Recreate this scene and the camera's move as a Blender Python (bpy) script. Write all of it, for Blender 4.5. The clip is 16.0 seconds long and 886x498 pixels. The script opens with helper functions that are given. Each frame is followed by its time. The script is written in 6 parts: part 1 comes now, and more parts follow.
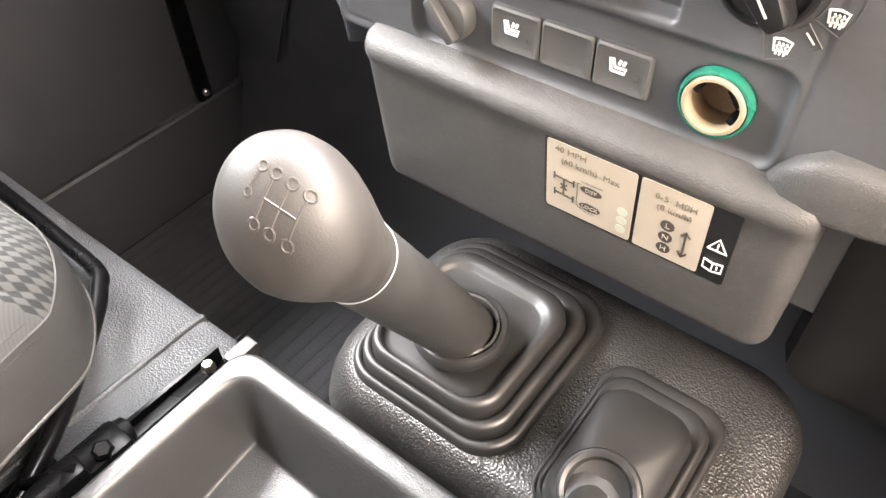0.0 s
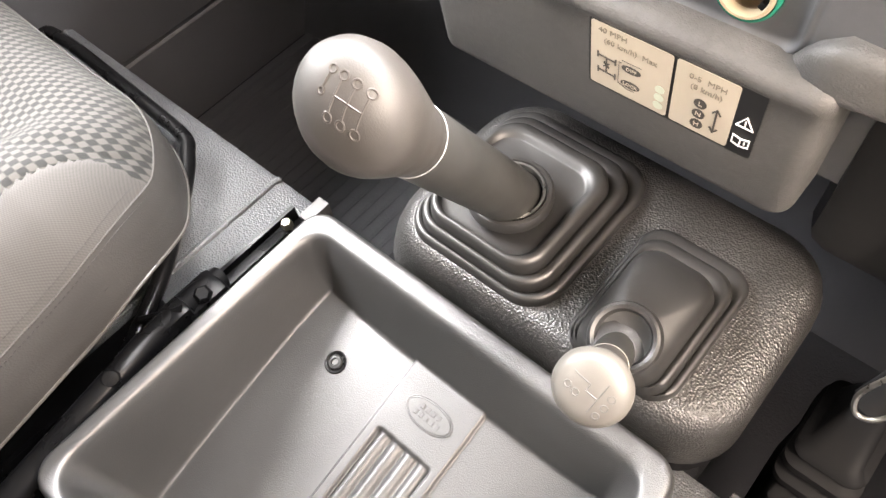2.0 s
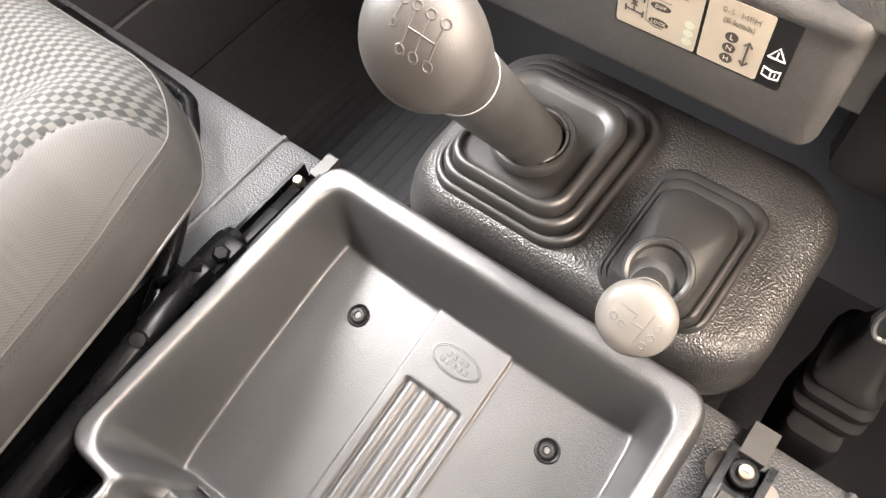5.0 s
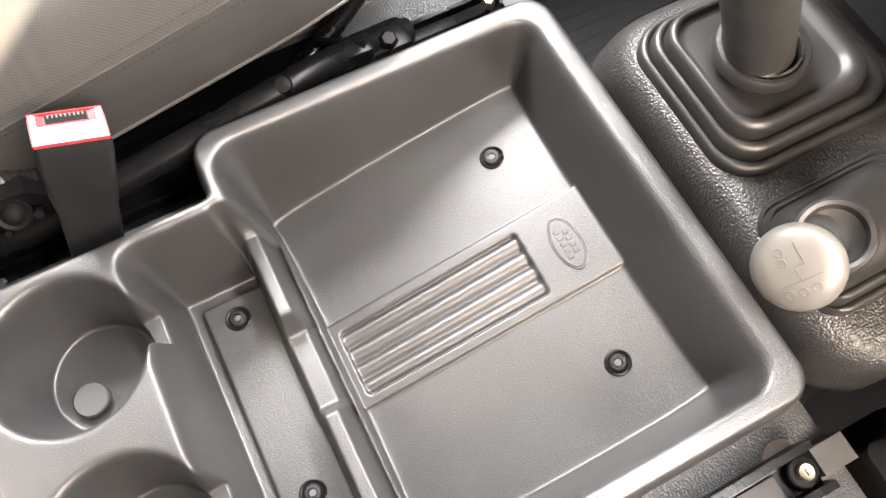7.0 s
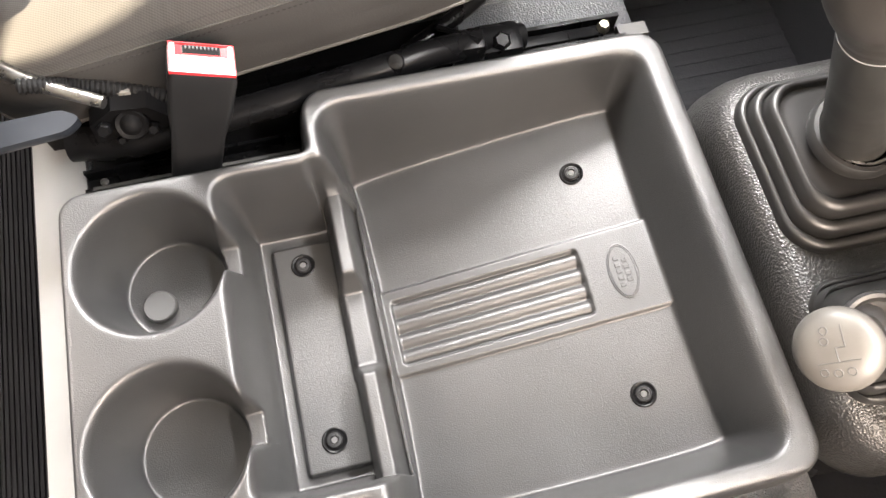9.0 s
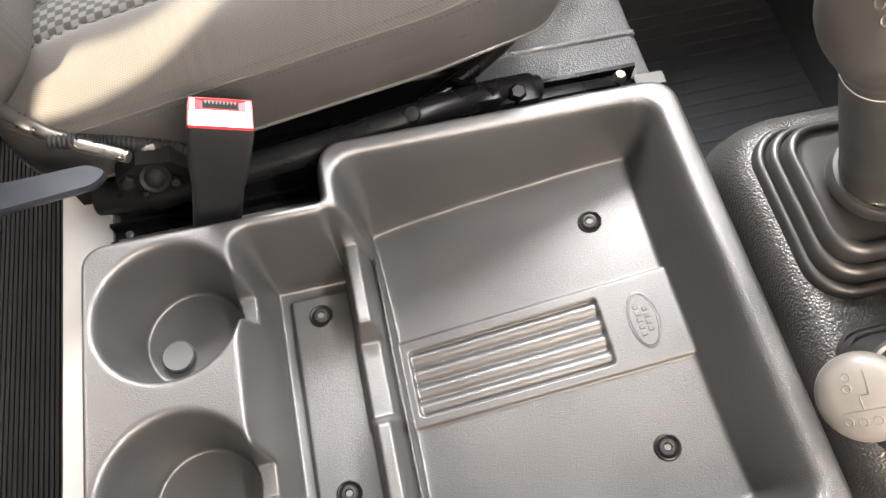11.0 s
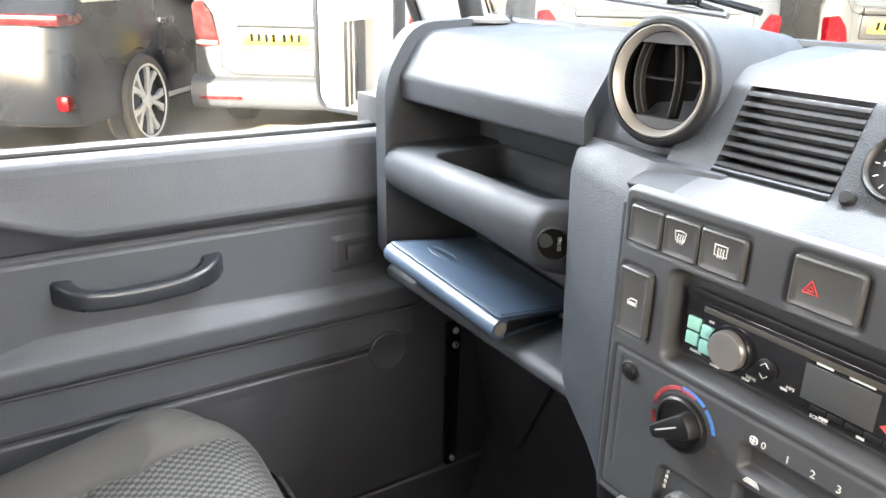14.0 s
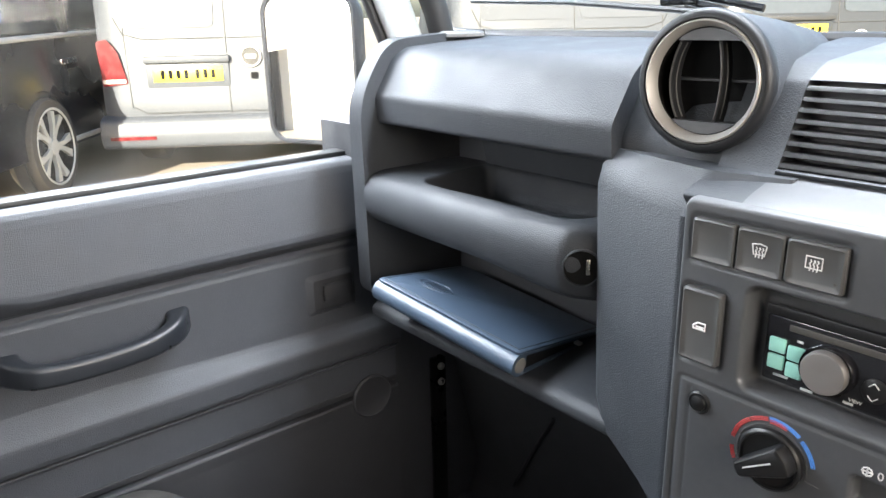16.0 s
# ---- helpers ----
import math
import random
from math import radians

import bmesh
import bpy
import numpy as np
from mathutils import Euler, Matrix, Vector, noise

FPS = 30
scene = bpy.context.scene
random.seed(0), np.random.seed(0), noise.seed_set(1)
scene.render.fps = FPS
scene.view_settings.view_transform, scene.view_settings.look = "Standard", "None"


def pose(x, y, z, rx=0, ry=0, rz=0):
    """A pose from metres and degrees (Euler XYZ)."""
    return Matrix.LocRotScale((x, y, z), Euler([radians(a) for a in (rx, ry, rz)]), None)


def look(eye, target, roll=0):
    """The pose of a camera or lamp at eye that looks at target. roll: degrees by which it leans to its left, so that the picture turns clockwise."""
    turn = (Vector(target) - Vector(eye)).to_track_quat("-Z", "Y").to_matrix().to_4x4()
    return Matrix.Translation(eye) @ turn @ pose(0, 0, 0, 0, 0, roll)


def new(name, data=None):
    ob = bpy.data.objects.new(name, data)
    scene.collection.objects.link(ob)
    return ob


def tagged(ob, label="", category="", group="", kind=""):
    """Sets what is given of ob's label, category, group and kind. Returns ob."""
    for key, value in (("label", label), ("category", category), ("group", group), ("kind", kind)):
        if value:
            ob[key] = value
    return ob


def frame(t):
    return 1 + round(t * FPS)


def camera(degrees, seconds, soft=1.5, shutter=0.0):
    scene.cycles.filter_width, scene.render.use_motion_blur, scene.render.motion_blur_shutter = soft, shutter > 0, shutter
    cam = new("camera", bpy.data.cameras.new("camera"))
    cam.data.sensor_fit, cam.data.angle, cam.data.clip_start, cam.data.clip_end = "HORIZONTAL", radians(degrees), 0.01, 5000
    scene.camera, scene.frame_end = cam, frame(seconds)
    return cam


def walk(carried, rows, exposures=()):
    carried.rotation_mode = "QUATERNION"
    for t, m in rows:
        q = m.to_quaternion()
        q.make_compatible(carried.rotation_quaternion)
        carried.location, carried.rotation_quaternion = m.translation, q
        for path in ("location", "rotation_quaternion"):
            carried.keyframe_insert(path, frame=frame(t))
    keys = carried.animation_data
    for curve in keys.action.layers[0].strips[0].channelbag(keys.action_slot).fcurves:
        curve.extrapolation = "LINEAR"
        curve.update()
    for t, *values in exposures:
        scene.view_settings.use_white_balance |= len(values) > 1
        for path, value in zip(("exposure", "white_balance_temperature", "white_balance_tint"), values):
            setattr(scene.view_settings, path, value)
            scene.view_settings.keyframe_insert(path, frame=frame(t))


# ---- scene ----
cam = camera(62.8, 16.0)
PATH = [
    (0, (0.2564, -0.0840, 0.5387), (-0.1765, 0.4507, -0.1870), -2.07),
    (0.5, (0.2710, -0.0917, 0.5678), (-0.1546, 0.3804, -0.2042), -3.19),
    (1, (0.2704, -0.0944, 0.5716), (-0.1420, 0.3089, -0.2452), -5.56),
    (1.5, (0.2763, -0.0949, 0.5795), (-0.1328, 0.2726, -0.2557), -7.77),
    (2, (0.2815, -0.0973, 0.5854), (-0.1267, 0.2553, -0.2566), -9.77),
    (2.5, (0.2839, -0.0983, 0.5913), (-0.1199, 0.2575, -0.2515), -11.76),
    (3, (0.2791, -0.1060, 0.6003), (-0.1189, 0.2611, -0.2404), -14.22),
    (3.2, (0.2730, -0.1052, 0.6018), (-0.1181, 0.2672, -0.2398), -15.26),
    (5.3, (0.2572, -0.1448, 0.5760), (-0.0927, 0.1857, -0.3006), -6.87),
    (5.5, (0.2588, -0.1497, 0.5692), (-0.0917, 0.1647, -0.3130), -5.50),
    (6, (0.2619, -0.1620, 0.5596), (-0.0839, 0.1037, -0.3403), -3.05),
    (6.5, (0.2593, -0.1747, 0.5513), (-0.0826, 0.0411, -0.3633), -1.40),
    (7, (0.2485, -0.1809, 0.5463), (-0.0791, -0.0023, -0.3815), 1.25),
    (7.5, (0.2416, -0.1949, 0.5666), (-0.0819, -0.0379, -0.3665), 4.03),
    (8, (0.2468, -0.1984, 0.5779), (-0.0785, -0.0623, -0.3578), 5.22),
    (8.5, (0.2479, -0.2007, 0.5784), (-0.0808, -0.0780, -0.3581), 6.07),
    (10.8, (0.2616, -0.1826, 0.5690), (-0.1239, -0.1182, -0.3515), -2.12),
    (11, (0.2602, -0.1820, 0.5731), (-0.1561, -0.1029, -0.3327), -1.94),
    (11.5, (0.2554, -0.1924, 0.5973), (-0.3065, 0.0071, -0.2055), 1.86),
    (12, (0.2667, -0.1921, 0.6337), (-0.3895, 0.0866, -0.0675), 1.63),
    (12.5, (0.2822, -0.1934, 0.6657), (-0.4390, 0.1652, 0.0729), 1.75),
    (12.7, (0.2841, -0.1952, 0.6763), (-0.4458, 0.2021, 0.1201), 2.34),
    (13, (0.2942, -0.1887, 0.6842), (-0.4612, 0.2368, 0.1859), 1.87),
    (13.5, (0.3036, -0.1906, 0.6995), (-0.4769, 0.2832, 0.2916), 1.84),
    (14, (0.3108, -0.1913, 0.7124), (-0.4813, 0.3156, 0.3724), 1.32),
    (14.5, (0.3078, -0.1935, 0.7224), (-0.4815, 0.3361, 0.4115), 0.33),
    (15, (0.2806, -0.2074, 0.7193), (-0.4954, 0.3449, 0.4148), -0.65),
    (15.5, (0.2376, -0.2150, 0.7064), (-0.5202, 0.3608, 0.3995), -1.23),
    (16, (0.2017, -0.2173, 0.6960), (-0.5388, 0.3799, 0.3877), -1.30),
]
walk(cam, [(t, look(eye, target, roll)) for t, eye, target, roll in PATH], [(0.0, 3.94, 6850, 14), (1.0, 3.84, 6900, 14), (3.2, 3.88, 6900, 14), (5.3, 3.85, 7000, 14), (8.5, 3.52, 7000, 14), (11.0, 3.56, 7000, 14), (12.0, 3.88, 6900, 13), (12.7, 4.0, 6700, 12), (13.5, 3.5, 6450, 11), (14.5, 2.7, 6250, 8), (16.0, 2.5, 6150, 9)])

# ---------------------------------------------------------------- helpers
def part(name, bm, material, parent=None, label="", smooth=35):
    """Links a bmesh as one mesh object under a thing or a part."""
    me = bpy.data.meshes.new(name)
    bmesh.ops.recalc_face_normals(bm, faces=bm.faces)
    bm.to_mesh(me)
    bm.free()
    return linked(name, me, material, parent, label, smooth)


def linked(name, me, material, parent=None, label="", smooth=35):
    me.shade_smooth()
    if smooth < 180:
        me.set_sharp_from_angle(angle=radians(smooth))
    me.materials.append(material)
    ob = new(name, me)
    if parent is not None:
        ob.parent = parent
    if label:
        tagged(ob, label)
    return ob


def thing(name, label, category, group="", kind="", at=None):
    """An Empty at the base of a thing with parts."""
    ob = new(name)
    ob.empty_display_size = 0.02
    if at is not None:
        ob.matrix_world = at
    return tagged(ob, label, category, group, kind)


def box(bm, x0, x1, y0, y1, z0, z1, r=0.0, seg=2, m=None):
    made = bmesh.ops.create_cube(bm, size=1)["verts"]
    bmesh.ops.scale(bm, vec=(x1 - x0, y1 - y0, z1 - z0), verts=made)
    bmesh.ops.translate(bm, vec=((x0 + x1) / 2, (y0 + y1) / 2, (z0 + z1) / 2), verts=made)
    if r > 0:
        edges = list({e for v in made for e in v.link_edges})
        made = list({v for v in bmesh.ops.bevel(bm, geom=edges, offset=r, segments=seg, profile=0.5, affect="EDGES")["verts"]} | {v for v in made if v.is_valid})
    if m is not None:
        bmesh.ops.transform(bm, matrix=m, verts=[v for v in made if v.is_valid])
    return bm


def cubed(x0, x1, y0, y1, z0, z1, r=0.0, seg=2, m=None):
    return box(bmesh.new(), x0, x1, y0, y1, z0, z1, r, seg, m)


def loft(bm, loops, close=True, caps=True, m=None):
    rows = []
    for loop in loops:
        rows.append([bm.verts.new((m @ Vector(p)) if m is not None else p) for p in loop])
    n = len(rows[0])
    for a, b in zip(rows, rows[1:]):
        for i in range(n if close else n - 1):
            j = (i + 1) % n
            bm.faces.new((a[i], a[j], b[j], b[i]))
    if caps:
        bm.faces.new(rows[0][::-1])
        bm.faces.new(rows[-1])
    return bm


def rrect(x0, x1, y0, y1, r, z=0.0, n=6):
    """A rounded rectangle as a loop of points, anticlockwise."""
    r = min(r, (x1 - x0) / 2 - 1e-5, (y1 - y0) / 2 - 1e-5)
    out = []
    for cx, cy, a in ((x1 - r, y0 + r, -90), (x1 - r, y1 - r, 0), (x0 + r, y1 - r, 90), (x0 + r, y0 + r, 180)):
        for k in range(n + 1):
            t = radians(a + 90 * k / n)
            out.append((cx + r * math.cos(t), cy + r * math.sin(t), z))
    return out


def lathe(bm, profile, seg=48, m=None, caps=True):
    """Turns (radius, height) pairs about z."""
    loops = [[(max(r, 1e-5) * math.cos(2 * math.pi * k / seg), max(r, 1e-5) * math.sin(2 * math.pi * k / seg), h) for k in range(seg)] for r, h in profile]
    return loft(bm, loops, True, caps, m)


def tube(bm, points, radius, seg=12, caps=True):
    """A round tube along points; radius is one number or one for each point."""
    pts = [Vector(p) for p in points]
    rad = [radius] * len(pts) if isinstance(radius, (int, float)) else radius
    loops, side = [], None
    for i, p in enumerate(pts):
        ahead = (pts[min(i + 1, len(pts) - 1)] - pts[max(i - 1, 0)]).normalized()
        if side is None:
            side = ahead.orthogonal().normalized()
        side = (side - ahead * side.dot(ahead)).normalized()
        up = ahead.cross(side)
        loops.append([p + rad[i] * (math.cos(a) * side + math.sin(a) * up) for a in (2 * math.pi * k / seg for k in range(seg))])
    return loft(bm, loops, True, caps)


def curve_points(points, steps=8):
    """A smooth line through points."""
    p = [Vector(q) for q in points]
    p = [2 * p[0] - p[1]] + p + [2 * p[-1] - p[-2]]
    out = []
    for i in range(1, len(p) - 2):
        for k in range(steps):
            t = k / steps
            a, b, c, d = p[i - 1], p[i], p[i + 1], p[i + 2]
            out.append(0.5 * (2 * b + (c - a) * t + (2 * a - 5 * b + 4 * c - d) * t * t + (3 * b - a - 3 * c + d) * t ** 3))
    return out + [p[-2]]


def extrude(bm, outline, axis, a, b, r=0.0, seg=2, m=None):
    """A prism: a closed outline of pairs, drawn out along an axis from a to b."""
    def put(u, v, w):
        return {"x": (w, u, v), "y": (u, w, v), "z": (u, v, w)}[axis]
    first = [bm.verts.new(put(u, v, a)) for u, v in outline]
    last = [bm.verts.new(put(u, v, b)) for u, v in outline]
    n = len(outline)
    for i in range(n):
        bm.faces.new((first[i], first[(i + 1) % n], last[(i + 1) % n], last[i]))
    bm.faces.new(first[::-1])
    bm.faces.new(last)
    if r > 0:
        edges = [e for e in bm.edges if e.calc_face_angle(0) > radians(25)]
        bmesh.ops.bevel(bm, geom=edges, offset=r, segments=seg, profile=0.5, affect="EDGES", clamp_overlap=True)
    if m is not None:
        bm.transform(m)
    return bm


def rounded(outline, r, n=4):
    """A closed outline of pairs with its corners rounded; r is one number or one for each corner."""
    out, m = [], len(outline)
    for i in range(m):
        a, b, c = (Vector(outline[(i + k) % m]) for k in (-1, 0, 1))
        rr = r if isinstance(r, (int, float)) else r[i]
        d = min(rr, (a - b).length * 0.49, (c - b).length * 0.49)
        p, q = b + (a - b).normalized() * d, b + (c - b).normalized() * d
        for k in range(n + 1):
            t = k / n
            out.append(tuple((1 - t) ** 2 * p + 2 * t * (1 - t) * b + t * t * q))
    return out


def plate_with_hole(bm, outer, inner):
    """Flat ring between two loops of the same number of points."""
    a, b = [bm.verts.new(p) for p in outer], [bm.verts.new(p) for p in inner]
    n = len(a)
    for i in range(n):
        bm.faces.new((a[i], a[(i + 1) % n], b[(i + 1) % n], b[i]))
    return bm


def field(name, x, y, z, material, parent=None, label="", mask=None, smooth=180):
    """A sheet over a grid: x, y, z are 2-d arrays."""
    rows, cols = z.shape
    verts = np.stack([x, y, z], -1).reshape(-1, 3)
    i = np.arange(rows * cols).reshape(rows, cols)
    quads = np.stack([i[:-1, :-1], i[:-1, 1:], i[1:, 1:], i[1:, :-1]], -1)
    quads = quads[mask] if mask is not None else quads.reshape(-1, 4)
    used, quads = np.unique(quads, return_inverse=True)
    me = bpy.data.meshes.new(name)
    me.from_pydata(verts[used].tolist(), [], quads.reshape(-1, 4).tolist())
    return linked(name, me, material, parent, label, smooth)


def smooth_step(a, b, v):
    t = np.clip((v - a) / (b - a), 0, 1)
    return t * t * (3 - 2 * t)


def rect_distance(x, y, x0, x1, y0, y1, r):
    """Distance to a rounded rectangle, below nought inside."""
    qx, qy = np.abs(x - (x0 + x1) / 2) - (x1 - x0) / 2 + r, np.abs(y - (y0 + y1) / 2) - (y1 - y0) / 2 + r
    return np.hypot(np.maximum(qx, 0), np.maximum(qy, 0)) + np.minimum(np.maximum(qx, qy), 0) - r


def lettering(name, text, size, m, material, parent=None, depth=0.0002):
    """Words in the built-in font as a mesh, centred at m, in its x-y plane."""
    data = bpy.data.curves.new(name, "FONT")
    data.body, data.size, data.extrude, data.align_x, data.align_y = text, size, depth, "CENTER", "CENTER"
    data.resolution_u = 2
    holder = new(name, data)
    bpy.context.view_layer.update()
    me = bpy.data.meshes.new_from_object(holder.evaluated_get(bpy.context.evaluated_depsgraph_get()))
    bpy.data.objects.remove(holder)
    me.transform(m)
    me.name = name
    return linked(name, me, material, parent, "", 30)


def facing_back(x, y, z, turn=0.0):
    """Axes of a drawing on a face that looks to the rear: its x to the car's right, its y up."""
    return Matrix.Translation((x, y, z)) @ pose(0, 0, 0, 90, 0, 0) @ pose(0, 0, 0, 0, 0, turn)

# ---------------------------------------------------------------- light
SUN_FROM = (0.590, -0.806, 0.355)
world = bpy.data.worlds.new("sky")
scene.world = world
world.use_nodes = True
sky = world.node_tree.nodes.new("ShaderNodeTexSky")
sky.sky_type, sky.sun_disc = "NISHITA", False
sky.sun_elevation = math.atan2(SUN_FROM[2], math.hypot(SUN_FROM[0], SUN_FROM[1]))
sky.sun_rotation = math.atan2(SUN_FROM[0], SUN_FROM[1])
sky.air_density, sky.dust_density, sky.ozone_density = 1.0, 3.0, 0.6
world.node_tree.nodes["Background"].inputs[1].default_value = 0.09
world.node_tree.links.new(sky.outputs[0], world.node_tree.nodes["Background"].inputs[0])
sun = new("sun", bpy.data.lights.new("sun", "SUN"))
sun.data.energy, sun.data.angle, sun.data.color = 5.0, radians(0.35), (1.0, 0.90, 0.69)
sun.matrix_world = look(SUN_FROM, (0, 0, 0))


def sky_lamp(name, watts, width, height, eye, target, colour):
    """An area lamp that stands in for daylight through one opening of the cab."""
    ob = new(name, bpy.data.lights.new(name, "AREA"))
    ob.data.shape, ob.data.size, ob.data.size_y, ob.data.energy, ob.data.color = "RECTANGLE", width, height, watts, colour
    ob.matrix_world = look(eye, target)
    return ob


sky_lamp("daylight_driver_door", 4.2, 0.65, 0.42, (0.95, 0.08, 0.86), (0.12, 0.15, 0.12), (1.0, 0.87, 0.74))
sky_lamp("daylight_windscreen", 10, 1.35, 0.20, (0.12, 0.40, 1.10), (0.12, 0.0, 0.10), (0.95, 0.98, 1.0))
# added fill lamp; the opening at the back is unseen
sky_lamp("fill_rear_side", 4.2, 0.85, 0.30, (-0.635, -1.10, 0.86), (0.15, 0.20, 0.30), (1.0, 0.96, 0.92))
sky_lamp("daylight_side_window", 14, 0.85, 0.40, (-1.05, -0.02, 1.15), (0.0, 0.0, 0.20), (0.95, 0.98, 1.0))


# ---------------------------------------------------------------- materials
def material(name, colour, rough=0.5, metal=0.0, grain=0.0, grain_size=0.001, mottle=0.12, mottle_size=0.05, spec=0.5, kind="noise", coat=0.0, rough_var=0.08, dust=0.0):
    """A surface with grain at a small scale, mottling and worn gloss at a larger one; sizes in metres."""
    mat = bpy.data.materials.new(name)
    mat.use_nodes = True
    t = mat.node_tree
    b = t.nodes["Principled BSDF"]
    b.inputs["Metallic"].default_value, b.inputs["Roughness"].default_value = metal, rough
    b.inputs["Specular IOR Level"].default_value, b.inputs["Coat Weight"].default_value = spec, coat
    co = t.nodes.new("ShaderNodeTexCoord")
    big = t.nodes.new("ShaderNodeTexNoise")
    big.inputs["Scale"].default_value, big.inputs["Detail"].default_value = 1 / mottle_size, 5
    t.links.new(co.outputs["Object"], big.inputs["Vector"])
    mix = t.nodes.new("ShaderNodeMix")
    mix.data_type = "RGBA"
    mix.inputs["A"].default_value = (*[c * (1 - mottle) for c in colour], 1)
    mix.inputs["B"].default_value = (*[min(1, c * (1 + mottle)) for c in colour], 1)
    t.links.new(big.outputs["Fac"], mix.inputs["Factor"])
    colour_out = mix.outputs["Result"]
    if dust:
        # wiped smudges of pale dust at two sizes
        for size, low, high, amount in ((0.030, 0.30, 0.85, dust), (0.0045, 0.40, 0.85, dust * 0.8)):
            film, lay, over = t.nodes.new("ShaderNodeTexNoise"), t.nodes.new("ShaderNodeMapRange"), t.nodes.new("ShaderNodeMix")
            film.inputs["Scale"].default_value, film.inputs["Detail"].default_value = 1 / size, 3
            lay.inputs["From Min"].default_value, lay.inputs["From Max"].default_value, lay.inputs["To Max"].default_value = low, high, min(1.0, amount)
            over.data_type = "RGBA"
            over.inputs["B"].default_value = (0.40, 0.39, 0.37, 1)
            t.links.new(co.outputs["Object"], film.inputs["Vector"])
            t.links.new(film.outputs["Fac"], lay.inputs["Value"])
            t.links.new(lay.outputs["Result"], over.inputs["Factor"])
            t.links.new(colour_out, over.inputs["A"])
            colour_out = over.outputs["Result"]
    t.links.new(colour_out, b.inputs["Base Color"])
    span = t.nodes.new("ShaderNodeMapRange")
    span.inputs["To Min"].default_value, span.inputs["To Max"].default_value = max(0.02, rough - rough_var), min(1, rough + rough_var)
    span.inputs["From Min"].default_value, span.inputs["From Max"].default_value = 0.3, 0.7
    t.links.new(big.outputs["Fac"], span.inputs["Value"])
    t.links.new(span.outputs["Result"], b.inputs["Roughness"])
    if grain:
        if kind == "leather":
            fine = t.nodes.new("ShaderNodeTexVoronoi")
            fine.feature = "SMOOTH_F1"
            fine.inputs["Scale"].default_value, fine.inputs["Smoothness"].default_value = 1 / grain_size, 0.25
            fine.inputs["Randomness"].default_value = 0.9
            edge = t.nodes.new("ShaderNodeMapRange")
            edge.inputs["From Min"].default_value, edge.inputs["From Max"].default_value = 0.0, 0.75
            edge.inputs["To Min"].default_value, edge.inputs["To Max"].default_value = 1.0, 0.0
            t.links.new(fine.outputs["Distance"], edge.inputs["Value"])
            out = edge.outputs["Result"]
        else:
            fine = t.nodes.new("ShaderNodeTexNoise")
            fine.inputs["Scale"].default_value, fine.inputs["Detail"].default_value = 1 / grain_size, 3
            out = fine.outputs["Fac"]
        if kind == "leather":
            warp, push = t.nodes.new("ShaderNodeTexNoise"), t.nodes.new("ShaderNodeVectorMath")
            warp.inputs["Scale"].default_value = 0.6 / grain_size
            push.operation, push.inputs[1].default_value = "MULTIPLY_ADD", (grain_size * 0.45,) * 3
            t.links.new(co.outputs["Object"], warp.inputs["Vector"])
            t.links.new(warp.outputs["Color"], push.inputs[0])
            t.links.new(co.outputs["Object"], push.inputs[2])
            t.links.new(push.outputs[0], fine.inputs["Vector"])
        else:
            t.links.new(co.outputs["Object"], fine.inputs["Vector"])
        bump = t.nodes.new("ShaderNodeBump")
        bump.inputs["Strength"].default_value, bump.inputs["Distance"].default_value = min(1.0, grain), grain_size * (0.30 * max(1.0, grain) if kind == "leather" else 0.4)
        t.links.new(out, bump.inputs["Height"])
        t.links.new(bump.outputs["Normal"], b.inputs["Normal"])
    return mat


def woven(name, dark, light, pitch, thread):
    """Seat cloth: a chequer of small soft lozenges over a fine weave."""
    mat = material(name, dark, 0.85, grain=0.5, grain_size=thread, mottle=0.1, mottle_size=0.08, spec=0.25)
    t = mat.node_tree
    b = t.nodes["Principled BSDF"]
    co = t.nodes["Texture Coordinate"]
    split = t.nodes.new("ShaderNodeSeparateXYZ")
    t.links.new(co.outputs["Object"], split.inputs[0])

    def wave(out, size):
        k = t.nodes.new("ShaderNodeMath")
        k.operation = "MULTIPLY"
        k.inputs[1].default_value = math.pi / size
        t.links.new(out, k.inputs[0])
        s = t.nodes.new("ShaderNodeMath")
        s.operation = "SINE"
        t.links.new(k.outputs[0], s.inputs[0])
        return s.outputs[0]
    both = t.nodes.new("ShaderNodeMath")
    both.operation = "MULTIPLY"
    t.links.new(wave(split.outputs[0], pitch * 0.8), both.inputs[0])
    t.links.new(wave(split.outputs[1], pitch), both.inputs[1])
    span = t.nodes.new("ShaderNodeMapRange")
    span.interpolation_type = "SMOOTHSTEP"
    span.inputs["From Min"].default_value, span.inputs["From Max"].default_value = -0.25, 0.35
    t.links.new(both.outputs[0], span.inputs["Value"])
    mix = t.nodes.new("ShaderNodeMix")
    mix.data_type = "RGBA"
    mix.inputs["A"].default_value, mix.inputs["B"].default_value = (*dark, 1), (*light, 1)
    t.links.new(span.outputs["Result"], mix.inputs["Factor"])
    t.links.new(mix.outputs["Result"], b.inputs["Base Color"])
    return mat


